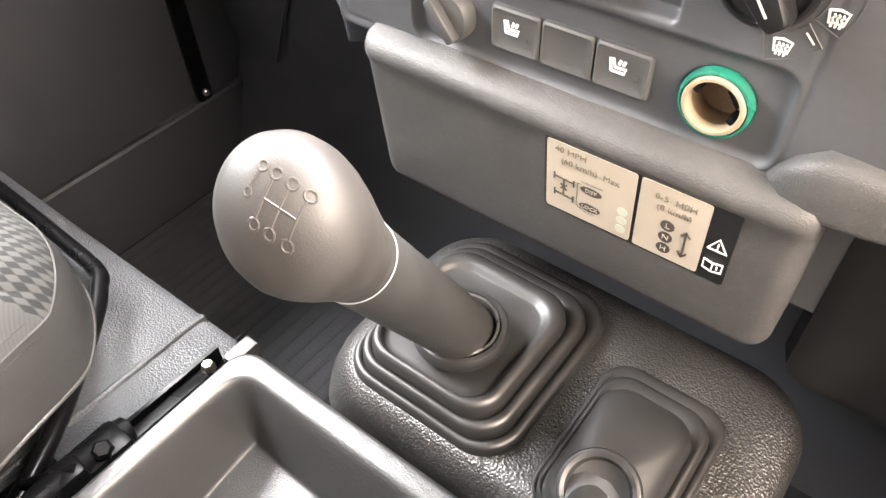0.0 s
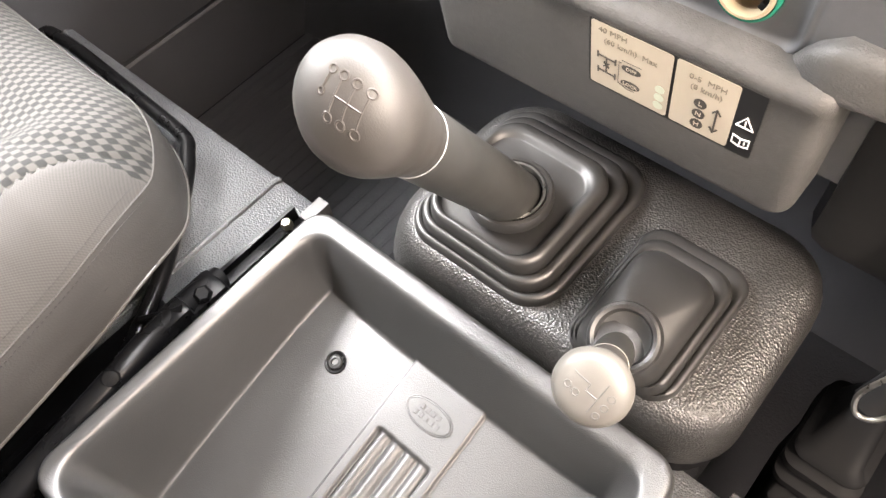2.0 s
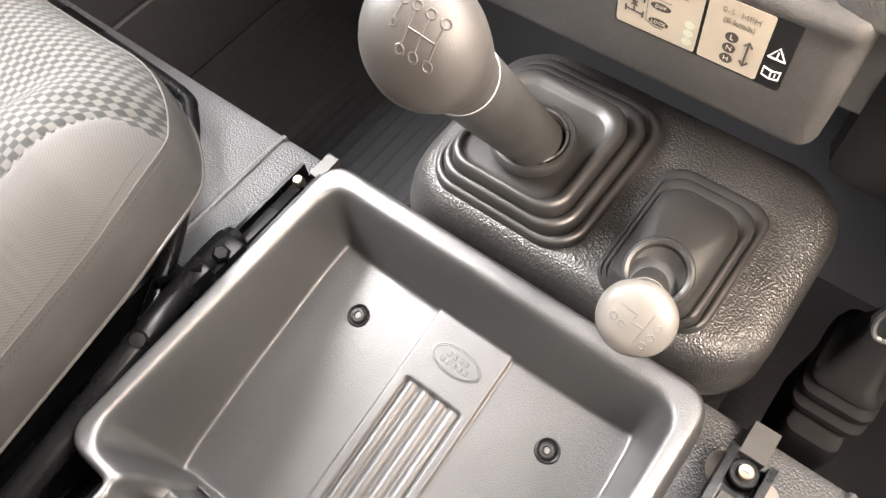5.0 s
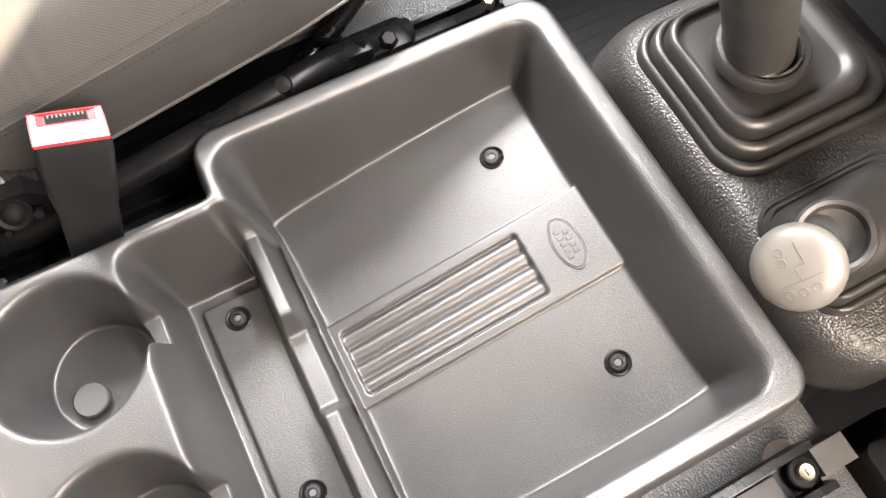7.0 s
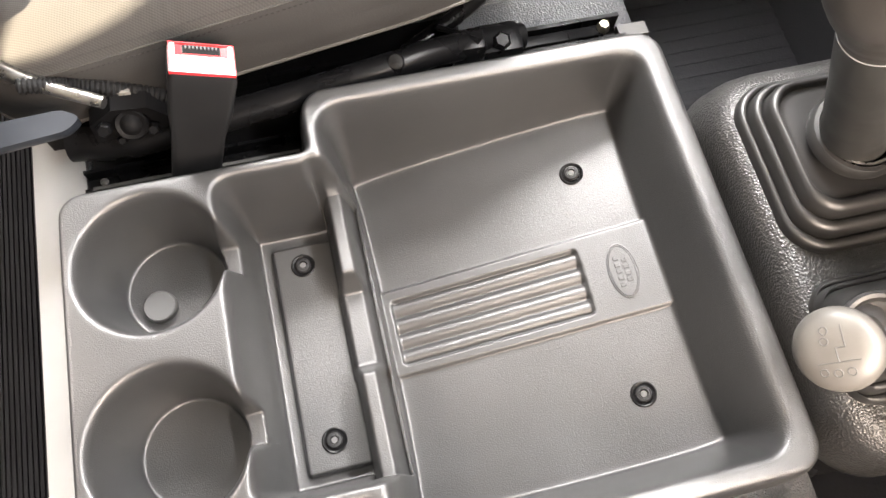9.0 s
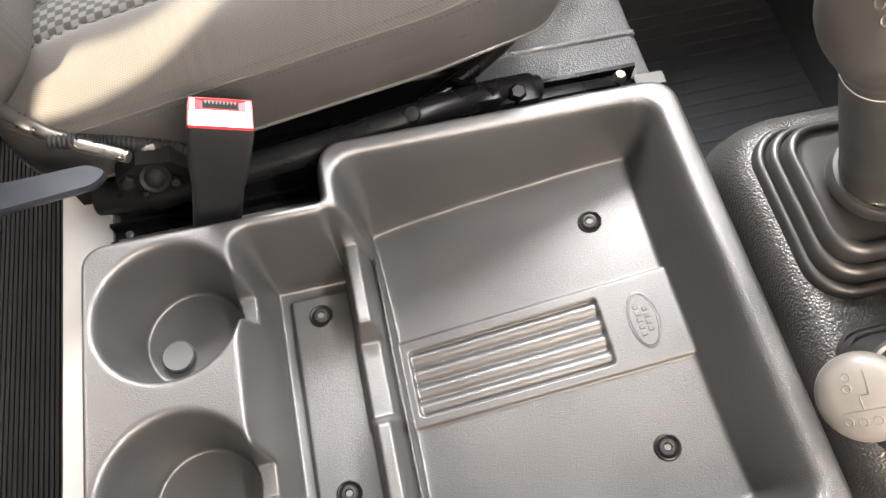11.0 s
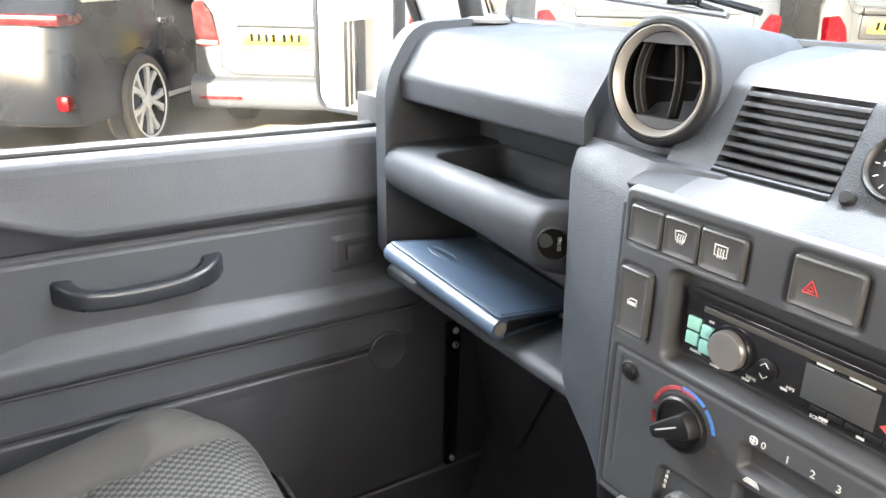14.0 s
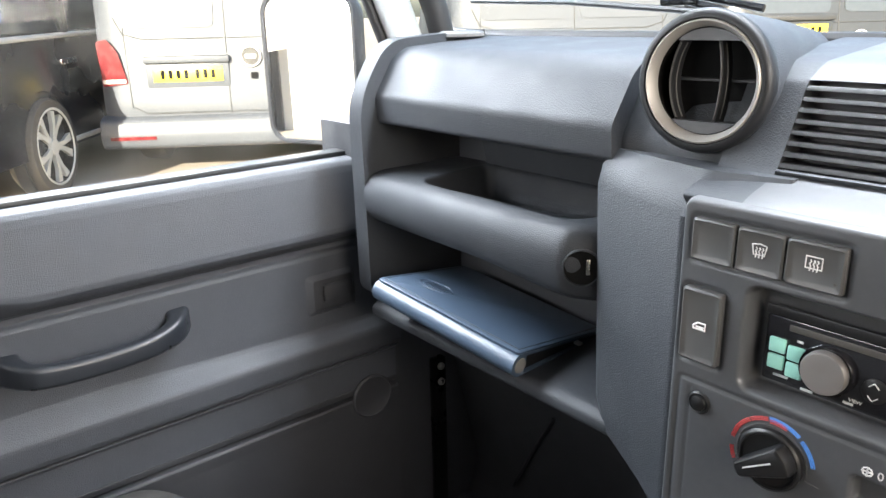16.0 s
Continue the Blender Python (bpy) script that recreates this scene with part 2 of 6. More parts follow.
def cloth(name, dark, light, thread):
    """Plain seat cloth: a fine regular twill, a little uneven."""
    mat = material(name, dark, 0.85, grain=0.4, grain_size=thread, mottle=0.1, mottle_size=0.06, spec=0.25)
    t = mat.node_tree
    b, co = t.nodes["Principled BSDF"], t.nodes["Texture Coordinate"]
    last = None
    for turn, pitch in ((24, 1.0), (-58, 1.5)):
        lay, yarn = t.nodes.new("ShaderNodeMapping"), t.nodes.new("ShaderNodeTexWave")
        lay.inputs["Rotation"].default_value = (0, 0, math.radians(turn))
        yarn.inputs["Scale"].default_value = 0.314 / (thread * pitch)
        yarn.inputs["Distortion"].default_value, yarn.inputs["Detail"].default_value = 1.2, 1
        yarn.inputs["Detail Scale"].default_value = 0.4
        t.links.new(co.outputs["Object"], lay.inputs["Vector"])
        t.links.new(lay.outputs["Vector"], yarn.inputs["Vector"])
        if last is None:
            last = yarn.outputs["Fac"]
        else:
            over = t.nodes.new("ShaderNodeMath")
            over.operation = "MULTIPLY_ADD"
            over.inputs[1].default_value = 0.55
            t.links.new(yarn.outputs["Fac"], over.inputs[0])
            t.links.new(last, over.inputs[2])
            last = over.outputs[0]
    span, mix = t.nodes.new("ShaderNodeMapRange"), t.nodes.new("ShaderNodeMix")
    span.inputs["From Min"].default_value, span.inputs["From Max"].default_value = 0.15, 1.40
    mix.data_type = "RGBA"
    mix.inputs["A"].default_value, mix.inputs["B"].default_value = (*dark, 1), (*light, 1)
    t.links.new(last, span.inputs["Value"])
    t.links.new(span.outputs["Result"], mix.inputs["Factor"])
    t.links.new(mix.outputs["Result"], b.inputs["Base Color"])
    return mat


def glass(name, tint=(1, 1, 1), dust=0.0):
    mat = bpy.data.materials.new(name)
    mat.use_nodes = True
    t = mat.node_tree
    t.nodes.remove(t.nodes["Principled BSDF"])
    clear, shine, blend, lens = (t.nodes.new("ShaderNode" + n) for n in ("BsdfTransparent", "BsdfGlossy", "MixShader", "Fresnel"))
    clear.inputs[0].default_value = (*tint, 1)
    shine.inputs["Roughness"].default_value = 0.03
    lens.inputs["IOR"].default_value = 1.18
    t.links.new(lens.outputs[0], blend.inputs[0])
    t.links.new(clear.outputs[0], blend.inputs[1])
    t.links.new(shine.outputs[0], blend.inputs[2])
    last = blend
    if dust:
        # dried specks and a thin film of dust
        co, film = t.nodes.new("ShaderNodeTexCoord"), t.nodes.new("ShaderNodeBsdfDiffuse")
        film.inputs["Color"].default_value = (0.62, 0.58, 0.52, 1)
        total = None
        for scale, low, high, most in ((420, 0.70, 0.80, 0.55), (14, 0.35, 0.80, dust)):
            spot, lay = t.nodes.new("ShaderNodeTexNoise"), t.nodes.new("ShaderNodeMapRange")
            spot.inputs["Scale"].default_value, spot.inputs["Detail"].default_value = scale, 2
            lay.inputs["From Min"].default_value, lay.inputs["From Max"].default_value, lay.inputs["To Max"].default_value = low, high, most
            t.links.new(co.outputs["Object"], spot.inputs["Vector"])
            t.links.new(spot.outputs["Fac"], lay.inputs["Value"])
            if total is None:
                total = lay.outputs["Result"]
            else:
                both = t.nodes.new("ShaderNodeMath")
                both.operation = "MAXIMUM"
                t.links.new(total, both.inputs[0])
                t.links.new(lay.outputs["Result"], both.inputs[1])
                total = both.outputs[0]
        last = t.nodes.new("ShaderNodeMixShader")
        t.links.new(total, last.inputs[0])
        t.links.new(blend.outputs[0], last.inputs[1])
        t.links.new(film.outputs[0], last.inputs[2])
    t.links.new(last.outputs[0], t.nodes["Material Output"].inputs[0])
    return mat


TRAY = material("moulded_tray_plastic", (0.0165, 0.0165, 0.0168), 0.41, spec=0.80, grain=0.45, grain_size=0.0010, mottle=0.18, mottle_size=0.09, dust=0.008, rough_var=0.04, kind="leather")
CONSOLE = material("dusty_console_plastic", (0.047, 0.0458, 0.045), 0.55, spec=0.38, dust=0.04, mottle=0.2, mottle_size=0.03, grain=0.6, grain_size=0.0012, kind="leather")
DASH = material("dash_plastic", (0.027, 0.0300, 0.0355), 0.56, spec=0.30, dust=0.015, mottle=0.16, grain=0.7, grain_size=0.0012, kind="leather")
DASH_DARK = material("dark_face_plastic", (0.046, 0.048, 0.053), 0.48, dust=0.02, grain=0.4, grain_size=0.0007)
VINYL = material("pebbled_vinyl", (0.019, 0.0182, 0.0176), 0.40, spec=0.70, grain=1.1, grain_size=0.0018, kind="leather")
BOXVINYL = material("seat_box_vinyl", (0.058, 0.060, 0.064), 0.34, dust=0.03, grain=1.0, grain_size=0.0022, kind="leather")
RUBBER = material("gaiter_rubber", (0.014, 0.0136, 0.0134), 0.43, spec=0.6, grain=0.1, grain_size=0.0008, mottle=0.2, dust=0.006)
FELT = material("black_felt", (0.006, 0.006, 0.0066), 0.95, spec=0.05, grain=0.6, grain_size=0.002)
GREYMETAL = material("dull_grey_metal", (0.044, 0.043, 0.042), 0.5, metal=0.2, mottle=0.3, mottle_size=0.010)
FLOORDARK = material("black_floor_rubber", (0.009, 0.0095, 0.011), 0.8, grain=0.4, grain_size=0.003, spec=0.12)
MATTING = material("footwell_rubber", (0.042, 0.043, 0.048), 0.7, grain=0.5, grain_size=0.003, spec=0.25)
KNOBPALE = material("pale_worn_knob_plastic", (0.088, 0.082, 0.074), 0.40, grain=0.2, grain_size=0.0007, mottle=0.18, mottle_size=0.012)
ENGRAVED = material("knob_engraving", (0.040, 0.035, 0.032), 0.50)
ENGRAVED_DARK = material("worn_knob_print", (0.055, 0.052, 0.05), 0.5)
KNOB = material("worn_knob_plastic", (0.033, 0.030, 0.0275), 0.50, spec=0.5, grain=0.3, grain_size=0.0008, mottle=0.25, mottle_size=0.02)
STALK = material("lever_sleeve_plastic", (0.024, 0.0235, 0.022), 0.5, grain=0.2, grain_size=0.0008)
DOOR = material("door_card_plastic", (0.047, 0.050, 0.058), 0.52, spec=0.4, dust=0.015, mottle=0.16, grain=0.7, grain_size=0.0012, kind="leather")
DOORDARK = material("door_lower_vinyl", (0.029, 0.030, 0.034), 0.55, dust=0.005, grain=0.6, grain_size=0.0012, kind="leather")
PULL = material("worn_pull_handle_plastic", (0.016, 0.018, 0.022), 0.33, spec=0.6, grain=0.25, grain_size=0.0012, kind="leather", mottle=0.2, mottle_size=0.03)
FABRIC = cloth("plain_seat_cloth", (0.0315, 0.0300, 0.0287), (0.050, 0.0477, 0.0455), 0.0012)
FABRIC_SIDE = material("dark_seat_side_vinyl", (0.027, 0.0256, 0.0244), 0.42, grain=0.2, grain_size=0.0016, kind="leather")
WEAVE = woven("chequered_seat_cloth", (0.0135, 0.0135, 0.0135), (0.046, 0.0445, 0.0415), 0.0064, 0.0011)
THREAD = material("pale_thread", (0.13, 0.125, 0.115), 0.8)
HEM = material("lit_vinyl_hem", (0.040, 0.037, 0.034), 0.45, grain=0.2, grain_size=0.0012)
BOOT = material("black_boot_and_shade", (0.0042, 0.0042, 0.0046), 0.55, spec=0.08, mottle=0.2, mottle_size=0.02)
BARE = material("bare_pinkish_primer", (0.15, 0.130, 0.118), 0.6, mottle=0.12, mottle_size=0.006)
STITCH = material("dark_thread", (0.020, 0.0185, 0.018), 0.8)
BLACK = material("black_painted_steel", (0.0032, 0.0032, 0.0035), 0.30, spec=0.12, grain=0.1, grain_size=0.002, dust=0.001)
BLACKPLAST = material("black_plastic", (0.008, 0.008, 0.0085), 0.42, spec=0.32, dust=0.004, grain=0.1, grain_size=0.001)
STEEL = material("bright_steel", (0.45, 0.44, 0.42), 0.32, metal=1.0, mottle=0.15, mottle_size=0.01)
BRASSY = material("zinc_plated_bolt", (0.34, 0.31, 0.24), 0.42, metal=1.0, mottle=0.3, mottle_size=0.004)
ALU = material("painted_aluminium_edge", (0.20, 0.20, 0.20), 0.45, mottle=0.08, mottle_size=0.03)
RED = material("red_buckle_button", (0.48, 0.018, 0.022), 0.35)
PALEBUTTON = material("highlight_pale_buckle_button", (0.72, 0.56, 0.54), 0.22, mottle=0.06, mottle_size=0.01)
LEVERGREY = material("blue_grey_lever_plastic", (0.012, 0.0145, 0.019), 0.36, grain=0.1, grain_size=0.001)
DARKLIP = material("dark_vent_plastic", (0.011, 0.0115, 0.013), 0.48, spec=0.28, grain=0.2, grain_size=0.0009)
LEATHER = material("blue_black_wallet_leather", (0.042, 0.062, 0.094), 0.36, grain=0.3, grain_size=0.0009, kind="leather")
CREAM = material("cream_label", (0.37, 0.325, 0.262), 0.5, mottle=0.04, mottle_size=0.02)
INK = material("black_print", (0.045, 0.04, 0.035), 0.6)
# near-black for print and for the shade inside holes
INKSHADE = material("deep_black_print_and_shade", (0.004, 0.004, 0.004), 0.8, spec=0.1)
FADED = material("faded_print", (0.17, 0.15, 0.115), 0.6)
PALEGREEN = material("pale_green_print", (0.42, 0.46, 0.37), 0.6)
WHITE = material("white_print", (0.50, 0.50, 0.49), 0.5)
REDPRINT = material("red_print", (0.45, 0.05, 0.05), 0.5)
BLUEPRINT = material("blue_print", (0.07, 0.22, 0.60), 0.5)
GREEN = material("green_socket_ring", (0.008, 0.12, 0.08), 0.25, coat=0.2)
BRASS = material("socket_metal", (0.15, 0.105, 0.062), 0.45, metal=0.4, mottle=0.3, mottle_size=0.004)
CREAMRING = material("cream_socket_rim", (0.27, 0.225, 0.155), 0.4)
SWITCH = material("switch_plastic", (0.055, 0.0545, 0.054), 0.42, grain=0.1, grain_size=0.0008)
RADIOFACE = material("radio_gloss_face", (0.012, 0.012, 0.014), 0.18)
SPUN = material("spun_metal", (0.40, 0.38, 0.365), 0.30, metal=0.8, mottle=0.0, rough_var=0.0)
MINT = material("mint_keys", (0.28, 0.55, 0.47), 0.35)
SCREEN = material("blank_radio_screen", (0.055, 0.057, 0.06), 0.15)
VENTRING = material("satin_silver_ring", (0.30, 0.285, 0.265), 0.42, metal=0.4)
HEADLINER = material("headliner", (0.45, 0.45, 0.44), 0.9)
TRIM = material("inner_trim_grey", (0.10, 0.10, 0.105), 0.8)
PAINT = material("car_body_paint", (0.40, 0.42, 0.43), 0.25, coat=0.5, mottle=0.02, mottle_size=0.5)
SEAL = material("rubber_seal", (0.015, 0.015, 0.016), 0.5)
PANE = glass("clear_glass")
DUSTYPANE = glass("dusty_glass", dust=0.045)
MIRROR = material("mirror_glass", (0.92, 0.92, 0.92), 0.01, metal=1.0, mottle=0.0, rough_var=0.0)
SPEAKER = material("speaker_mesh", (0.10, 0.10, 0.10), 0.6, grain=0.8, grain_size=0.0025)
GROUND = material("worn_yard_concrete", (0.27, 0.235, 0.19), 0.85, grain=0.5, grain_size=0.02, mottle=0.35, mottle_size=0.9)
VANSILVER = material("silver_van_paint", (0.056, 0.062, 0.074), 0.5, spec=0.3, coat=0.0, mottle=0.03, mottle_size=0.6)
VANGREY = material("dark_grey_van_paint", (0.030, 0.031, 0.033), 0.25, coat=0.6, mottle=0.04, mottle_size=0.6)
CARBLACK = material("dark_blue_black_car_paint", (0.009, 0.011, 0.016), 0.30, spec=0.35, coat=0.0, mottle=0.05, mottle_size=0.6)
CARGLASS = material("tinted_car_glass", (0.045, 0.05, 0.055), 0.06, spec=0.9)
TYRE = material("dusty_tyre_rubber", (0.075, 0.066, 0.055), 0.75, grain=0.4, grain_size=0.01)
ALLOY = material("alloy_wheel", (0.62, 0.60, 0.55), 0.45, metal=0.2, mottle=0.15, mottle_size=0.05)
LAMPRED = material("red_lamp_lens", (0.085, 0.0015, 0.004), 0.25, spec=0.25, mottle=0.3, mottle_size=0.06)
YELLOW = material("yellow_number_plate", (0.86, 0.66, 0.03), 0.35)
SEAMLINE = material("panel_gap", (0.022, 0.023, 0.025), 0.7)
CHROME = material("chrome_trim", (0.8, 0.8, 0.8), 0.26, metal=1.0)
FARWALL = material("pale_rendered_wall", (0.72, 0.71, 0.68), 0.9, mottle=0.1, mottle_size=1.5)

# ---------------------------------------------------------------- the cab's shell
def structure(name, bm, mat, label, category, smooth=35):
    return tagged(part(name, bm, mat, None, label, smooth), category=category, kind="structure")


floor = structure("floor", cubed(-0.70, 0.90, -0.50, 0.80, -0.29, -0.26), FLOORDARK, "black rubber-covered footwell floor of the cab", "floor")
# ribs of the rubber mat
mat_thing = thing("floor_mat", "black ribbed rubber floor mat in the passenger footwell", "floor mat")
bm = bmesh.new()
box(bm, -0.605, -0.06, 0.13, 0.50, -0.26, -0.254, 0.002)
part("mat_base", bm, MATTING, mat_thing)
bm = bmesh.new()
for k in range(26):
    x = -0.59 + k * 0.0205
    box(bm, x, x + 0.006, 0.14, 0.49, -0.255, -0.2530)
tagged(part("ribs", bm, MATTING, mat_thing), kind="stuff")

structure("wall_bulkhead", extrude(bmesh.new(), [(0.46, 0.20), (0.52, -0.05), (0.44, -0.27), (0.60, -0.30), (0.60, 0.58), (0.46, 0.58)], "x", -0.70, 0.90), DOORDARK, "dark vinyl-covered sloping bulkhead at the front of the footwell", "wall")
bm = cubed(-0.627, -0.612, 0.416, 0.440, -0.105, 0.178, 0.003)
strip = thing("mounting_strip", "black steel mounting strip with two bolts below the dash", "bracket")
part("strip", bm, BLACK, strip)
for z in (0.138, 0.165, -0.090):
    part("bolt", lathe(bmesh.new(), [(0.006, 0), (0.006, 0.004), (0.0035, 0.006)], 8, pose(-0.612, 0.428, z, 0, 90)), STEEL, strip)
bm = tube(bmesh.new(), [(-0.523, 0.505, -0.045), (-0.47, 0.492, 0.05), (-0.409, 0.47, 0.144)], 0.003, 6)
structure("trim_seam", bm, DOORDARK, "raised seam across the bulkhead lining", "trim")

# side of the footwell below and in front of the door
bm = extrude(bmesh.new(), [(-0.66, -0.30), (-0.613, -0.30), (-0.613, -0.110), (-0.616, -0.106), (-0.66, -0.106)], "y", -0.50, 0.52, 0.003)
structure("trim_door_sill", bm, DOORDARK, "dark trim along the door sill", "trim")
bm = extrude(bmesh.new(), [(0.295, -0.11), (0.52, -0.11), (0.52, 0.56), (0.295, 0.56)], "x", -0.70, -0.625)
structure("wall_kick_panel", bm, DOORDARK, "dark kick panel in front of the passenger door", "wall")
bm = lathe(bmesh.new(), [(0.034, 0), (0.0335, 0.0020), (0.031, 0.0034), (0.029, 0.0022), (0.0, 0.0022)], 48, pose(-0.6125, 0.298, 0.160, 0, 90, 0))
tagged(part("rubber_plug", bm, DOORDARK, None), "round dark plug in the kick panel", "plug")

# seat box
seat_box = thing("wall_seat_box", "seat box covered in pebbled grey vinyl", "seat box", kind="structure")
whole = [(0.113, -0.014), (0.104, -0.008), (-0.455, -0.008), (-0.455, -0.27), (0.113, -0.27)]
part("side_section", extrude(bmesh.new(), whole, "x", -0.64, -0.072), BOXVINYL, seat_box)
part("side_section", extrude(bmesh.new(), whole, "x", 0.270, 0.86), BOXVINYL, seat_box)
# the tray's bins sink through an opening in the lid
part("front_section", extrude(bmesh.new(), [(0.113, -0.014), (0.104, -0.008), (0.074, -0.008), (0.074, -0.27), (0.113, -0.27)], "x", -0.072, 0.270), BOXVINYL, seat_box)
part("rear_section", extrude(bmesh.new(), [(-0.305, -0.008), (-0.455, -0.008), (-0.455, -0.27), (-0.305, -0.27)], "x", -0.072, 0.270), BOXVINYL, seat_box)
for x in (-0.203, 0.403):
    bm = tube(bmesh.new(), [(x, 0.112, -0.010), (x, 0.10, -0.0075), (x, -0.10, -0.0075), (x, -0.44, -0.0075)], 0.0035, 8)
    structure("trim_lid_ridge", bm, BOXVINYL, "raised ridge along the edge of the seat box lid", "trim")
for x0, x1 in ((-0.1415, -0.1275), (0.3185, 0.3395)):
    bm = extrude(bmesh.new(), [(0.1165, -0.05), (0.1165, 0.004), (0.0875, 0.004), (0.0875, -0.0075), (0.1135, -0.0075), (0.1135, -0.05)], "x", x0, x1, 0.0008)
    structure("trim_metal_end", bm, GREYMETAL, "bare aluminium end of the seat box edging", "trim")
bm = extrude(bmesh.new(), [(-0.461, -0.0075), (-0.415, -0.0075), (-0.415, -0.003), (-0.4555, -0.003), (-0.4555, -0.06), (-0.461, -0.06)], "x", -0.16, 0.36, 0.002)
structure("trim_rear_edge", bm, ALU, "white painted aluminium edging at the back of the seat box", "trim")
bm = bmesh.new()
box(bm, -0.72, 0.92, -1.98, -0.463, -0.17, -0.15)
for k in range(110):
    y = -0.467 - k * 0.0050
    box(bm, -0.66, 0.88, y - 0.0030, y, -0.152, -0.147)
structure("floor_rear", bm, FLOORDARK, "black ribbed rubber matting behind the seat box", "floor")

# roof, sides and back that close the cab
bm = extrude(bmesh.new(), [(0.30, 1.00), (0.33, 1.03), (-2.00, 1.05), (-2.00, 1.00)], "x", -0.72, 0.92)
structure("ceiling", bm, HEADLINER, "plain light headliner of the cab roof", "ceiling")
bm = cubed(-0.72, 0.92, -2.00, -1.96, -0.30, 0.998)
structure("wall_rear", bm, TRIM, "plain grey rear wall of the cab", "wall")
bm = bmesh.new()
box(bm, 0.86, 0.92, -1.958, -0.46, -0.30, 0.50)
box(bm, 0.86, 0.92, -1.958, -0.46, 0.50, 0.700)
box(bm, 0.905, 0.92, -1.600, -0.46, 0.700, 0.998)
# gap cut in this unseen wall so the sun throws a stripe on the seat
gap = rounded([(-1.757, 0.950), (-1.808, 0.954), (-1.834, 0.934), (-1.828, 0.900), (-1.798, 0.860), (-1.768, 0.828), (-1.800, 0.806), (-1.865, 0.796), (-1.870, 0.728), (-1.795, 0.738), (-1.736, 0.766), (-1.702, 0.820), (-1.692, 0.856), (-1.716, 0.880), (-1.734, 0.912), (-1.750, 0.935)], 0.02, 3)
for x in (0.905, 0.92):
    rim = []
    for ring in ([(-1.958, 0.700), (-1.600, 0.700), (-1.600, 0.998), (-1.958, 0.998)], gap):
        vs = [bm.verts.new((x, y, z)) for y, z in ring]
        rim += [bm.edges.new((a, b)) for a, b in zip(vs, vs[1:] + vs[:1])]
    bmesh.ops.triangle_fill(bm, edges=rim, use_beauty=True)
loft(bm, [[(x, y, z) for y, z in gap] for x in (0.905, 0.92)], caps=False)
box(bm, 0.86, 0.92, -0.46, 0.46, 0.97, 1.02)
box(bm, 0.86, 0.92, -0.46, 0.52, -0.30, 0.46)
structure("wall_right", bm, TRIM, "plain grey unseen driver's side with its window open and a gap cut for a sun stripe", "wall")
bm = bmesh.new()
box(bm, -0.72, -0.62, -1.958, -0.56, -0.30, 0.52)
box(bm, -0.72, -0.64, -1.958, -1.55, 0.52, 0.998)
box(bm, -0.72, -0.64, -0.65, -0.54, 0.52, 0.998)
box(bm, -0.72, -0.64, -1.55, -0.65, 0.52, 0.60)
box(bm, -0.72, -0.64, -1.55, -0.65, 0.94, 0.998)
structure("wall_left_rear", bm, TRIM, "plain grey side of the cab behind the door", "wall")

# passenger door
door = thing("door_1", "grey moulded passenger door card with a pull handle", "door", kind="structure")
dy = np.unique(np.round(np.concatenate([np.linspace(-0.56, 0.345, 61), np.linspace(-0.275, -0.225, 26), np.linspace(-0.23, -0.10, 27)]), 4))
dy, dz = np.meshgrid(dy, np.concatenate([np.linspace(0.178, 0.222, 12), np.arange(0.2230, 0.5175, 0.00075), [0.5173]]), indexing="ij")
dx = np.empty_like(dy)
for k, y in enumerate(dy[:, 0]):
    crease = 0.427 + 0.034 * float(smooth_step(-0.10, -0.24, y))
    out = 0.008 * float(smooth_step(-0.246, -0.256, y))
    high = 0.2960 - 0.010 * float(smooth_step(-0.08, 0.26, y)) - 0.016 * float(smooth_step(-0.17, -0.245, y))
    knots = [(0.178, -0.6160), (0.2255, -0.6140), (0.2288, -0.6090), (0.2305, -0.6085), (0.2318, -0.6110), (0.2326, -0.6200), (0.2346, -0.6205), (0.2352, -0.6080), (0.2380, -0.6015), (0.2440, -0.5990),
             (0.2660, -0.5970), (0.2705, -0.5975), (0.2740, -0.5995), (high - 0.002, -0.6145 + out), (high + 0.003, -0.6172 + out), (0.330, -0.6180 + out), (0.3900, -0.6175 + out), (0.3945, -0.6200 + out * 0.5),
             (0.3975, -0.6250), (0.4050, -0.6250), (0.4080, -0.6180), (crease - 0.010, -0.6040), (crease - 0.003, -0.5985), (crease + 0.004, -0.5985), (0.475, -0.6075), (0.500, -0.6130), (0.5080, -0.6165), (0.5135, -0.6215), (0.5165, -0.6300), (0.5172, -0.6450), (0.5173, -0.6620)]
    dx[k] = np.interp(dz[k], [a for a, _ in knots], [b for _, b in knots])
for _ in range(2):
    dx[:, 1:-1] = 0.25 * dx[:, :-2] + 0.5 * dx[:, 1:-1] + 0.25 * dx[:, 2:]
field("door_card", dx, dy, dz, DOOR, door, smooth=180)
lower = [(-0.70, 0.1775), (-0.616, 0.1775), (-0.617, 0.169), (-0.6235, 0.1672), (-0.6235, 0.1650), (-0.6135, 0.1640), (-0.6115, 0.1610), (-0.6135, 0.145), (-0.6150, -0.100), (-0.70, -0.100)]
part("lower_panel", extrude(bmesh.new(), rounded(lower, 0.0012, 3), "y", -0.56, 0.345), DOORDARK, door, "darker lower lining of the door", 60)
part("door_skin", cubed(-0.70, -0.668, -0.56, 0.345, 0.180, 0.512, 0.004), PAINT, door, "light silver-grey painted outer skin")
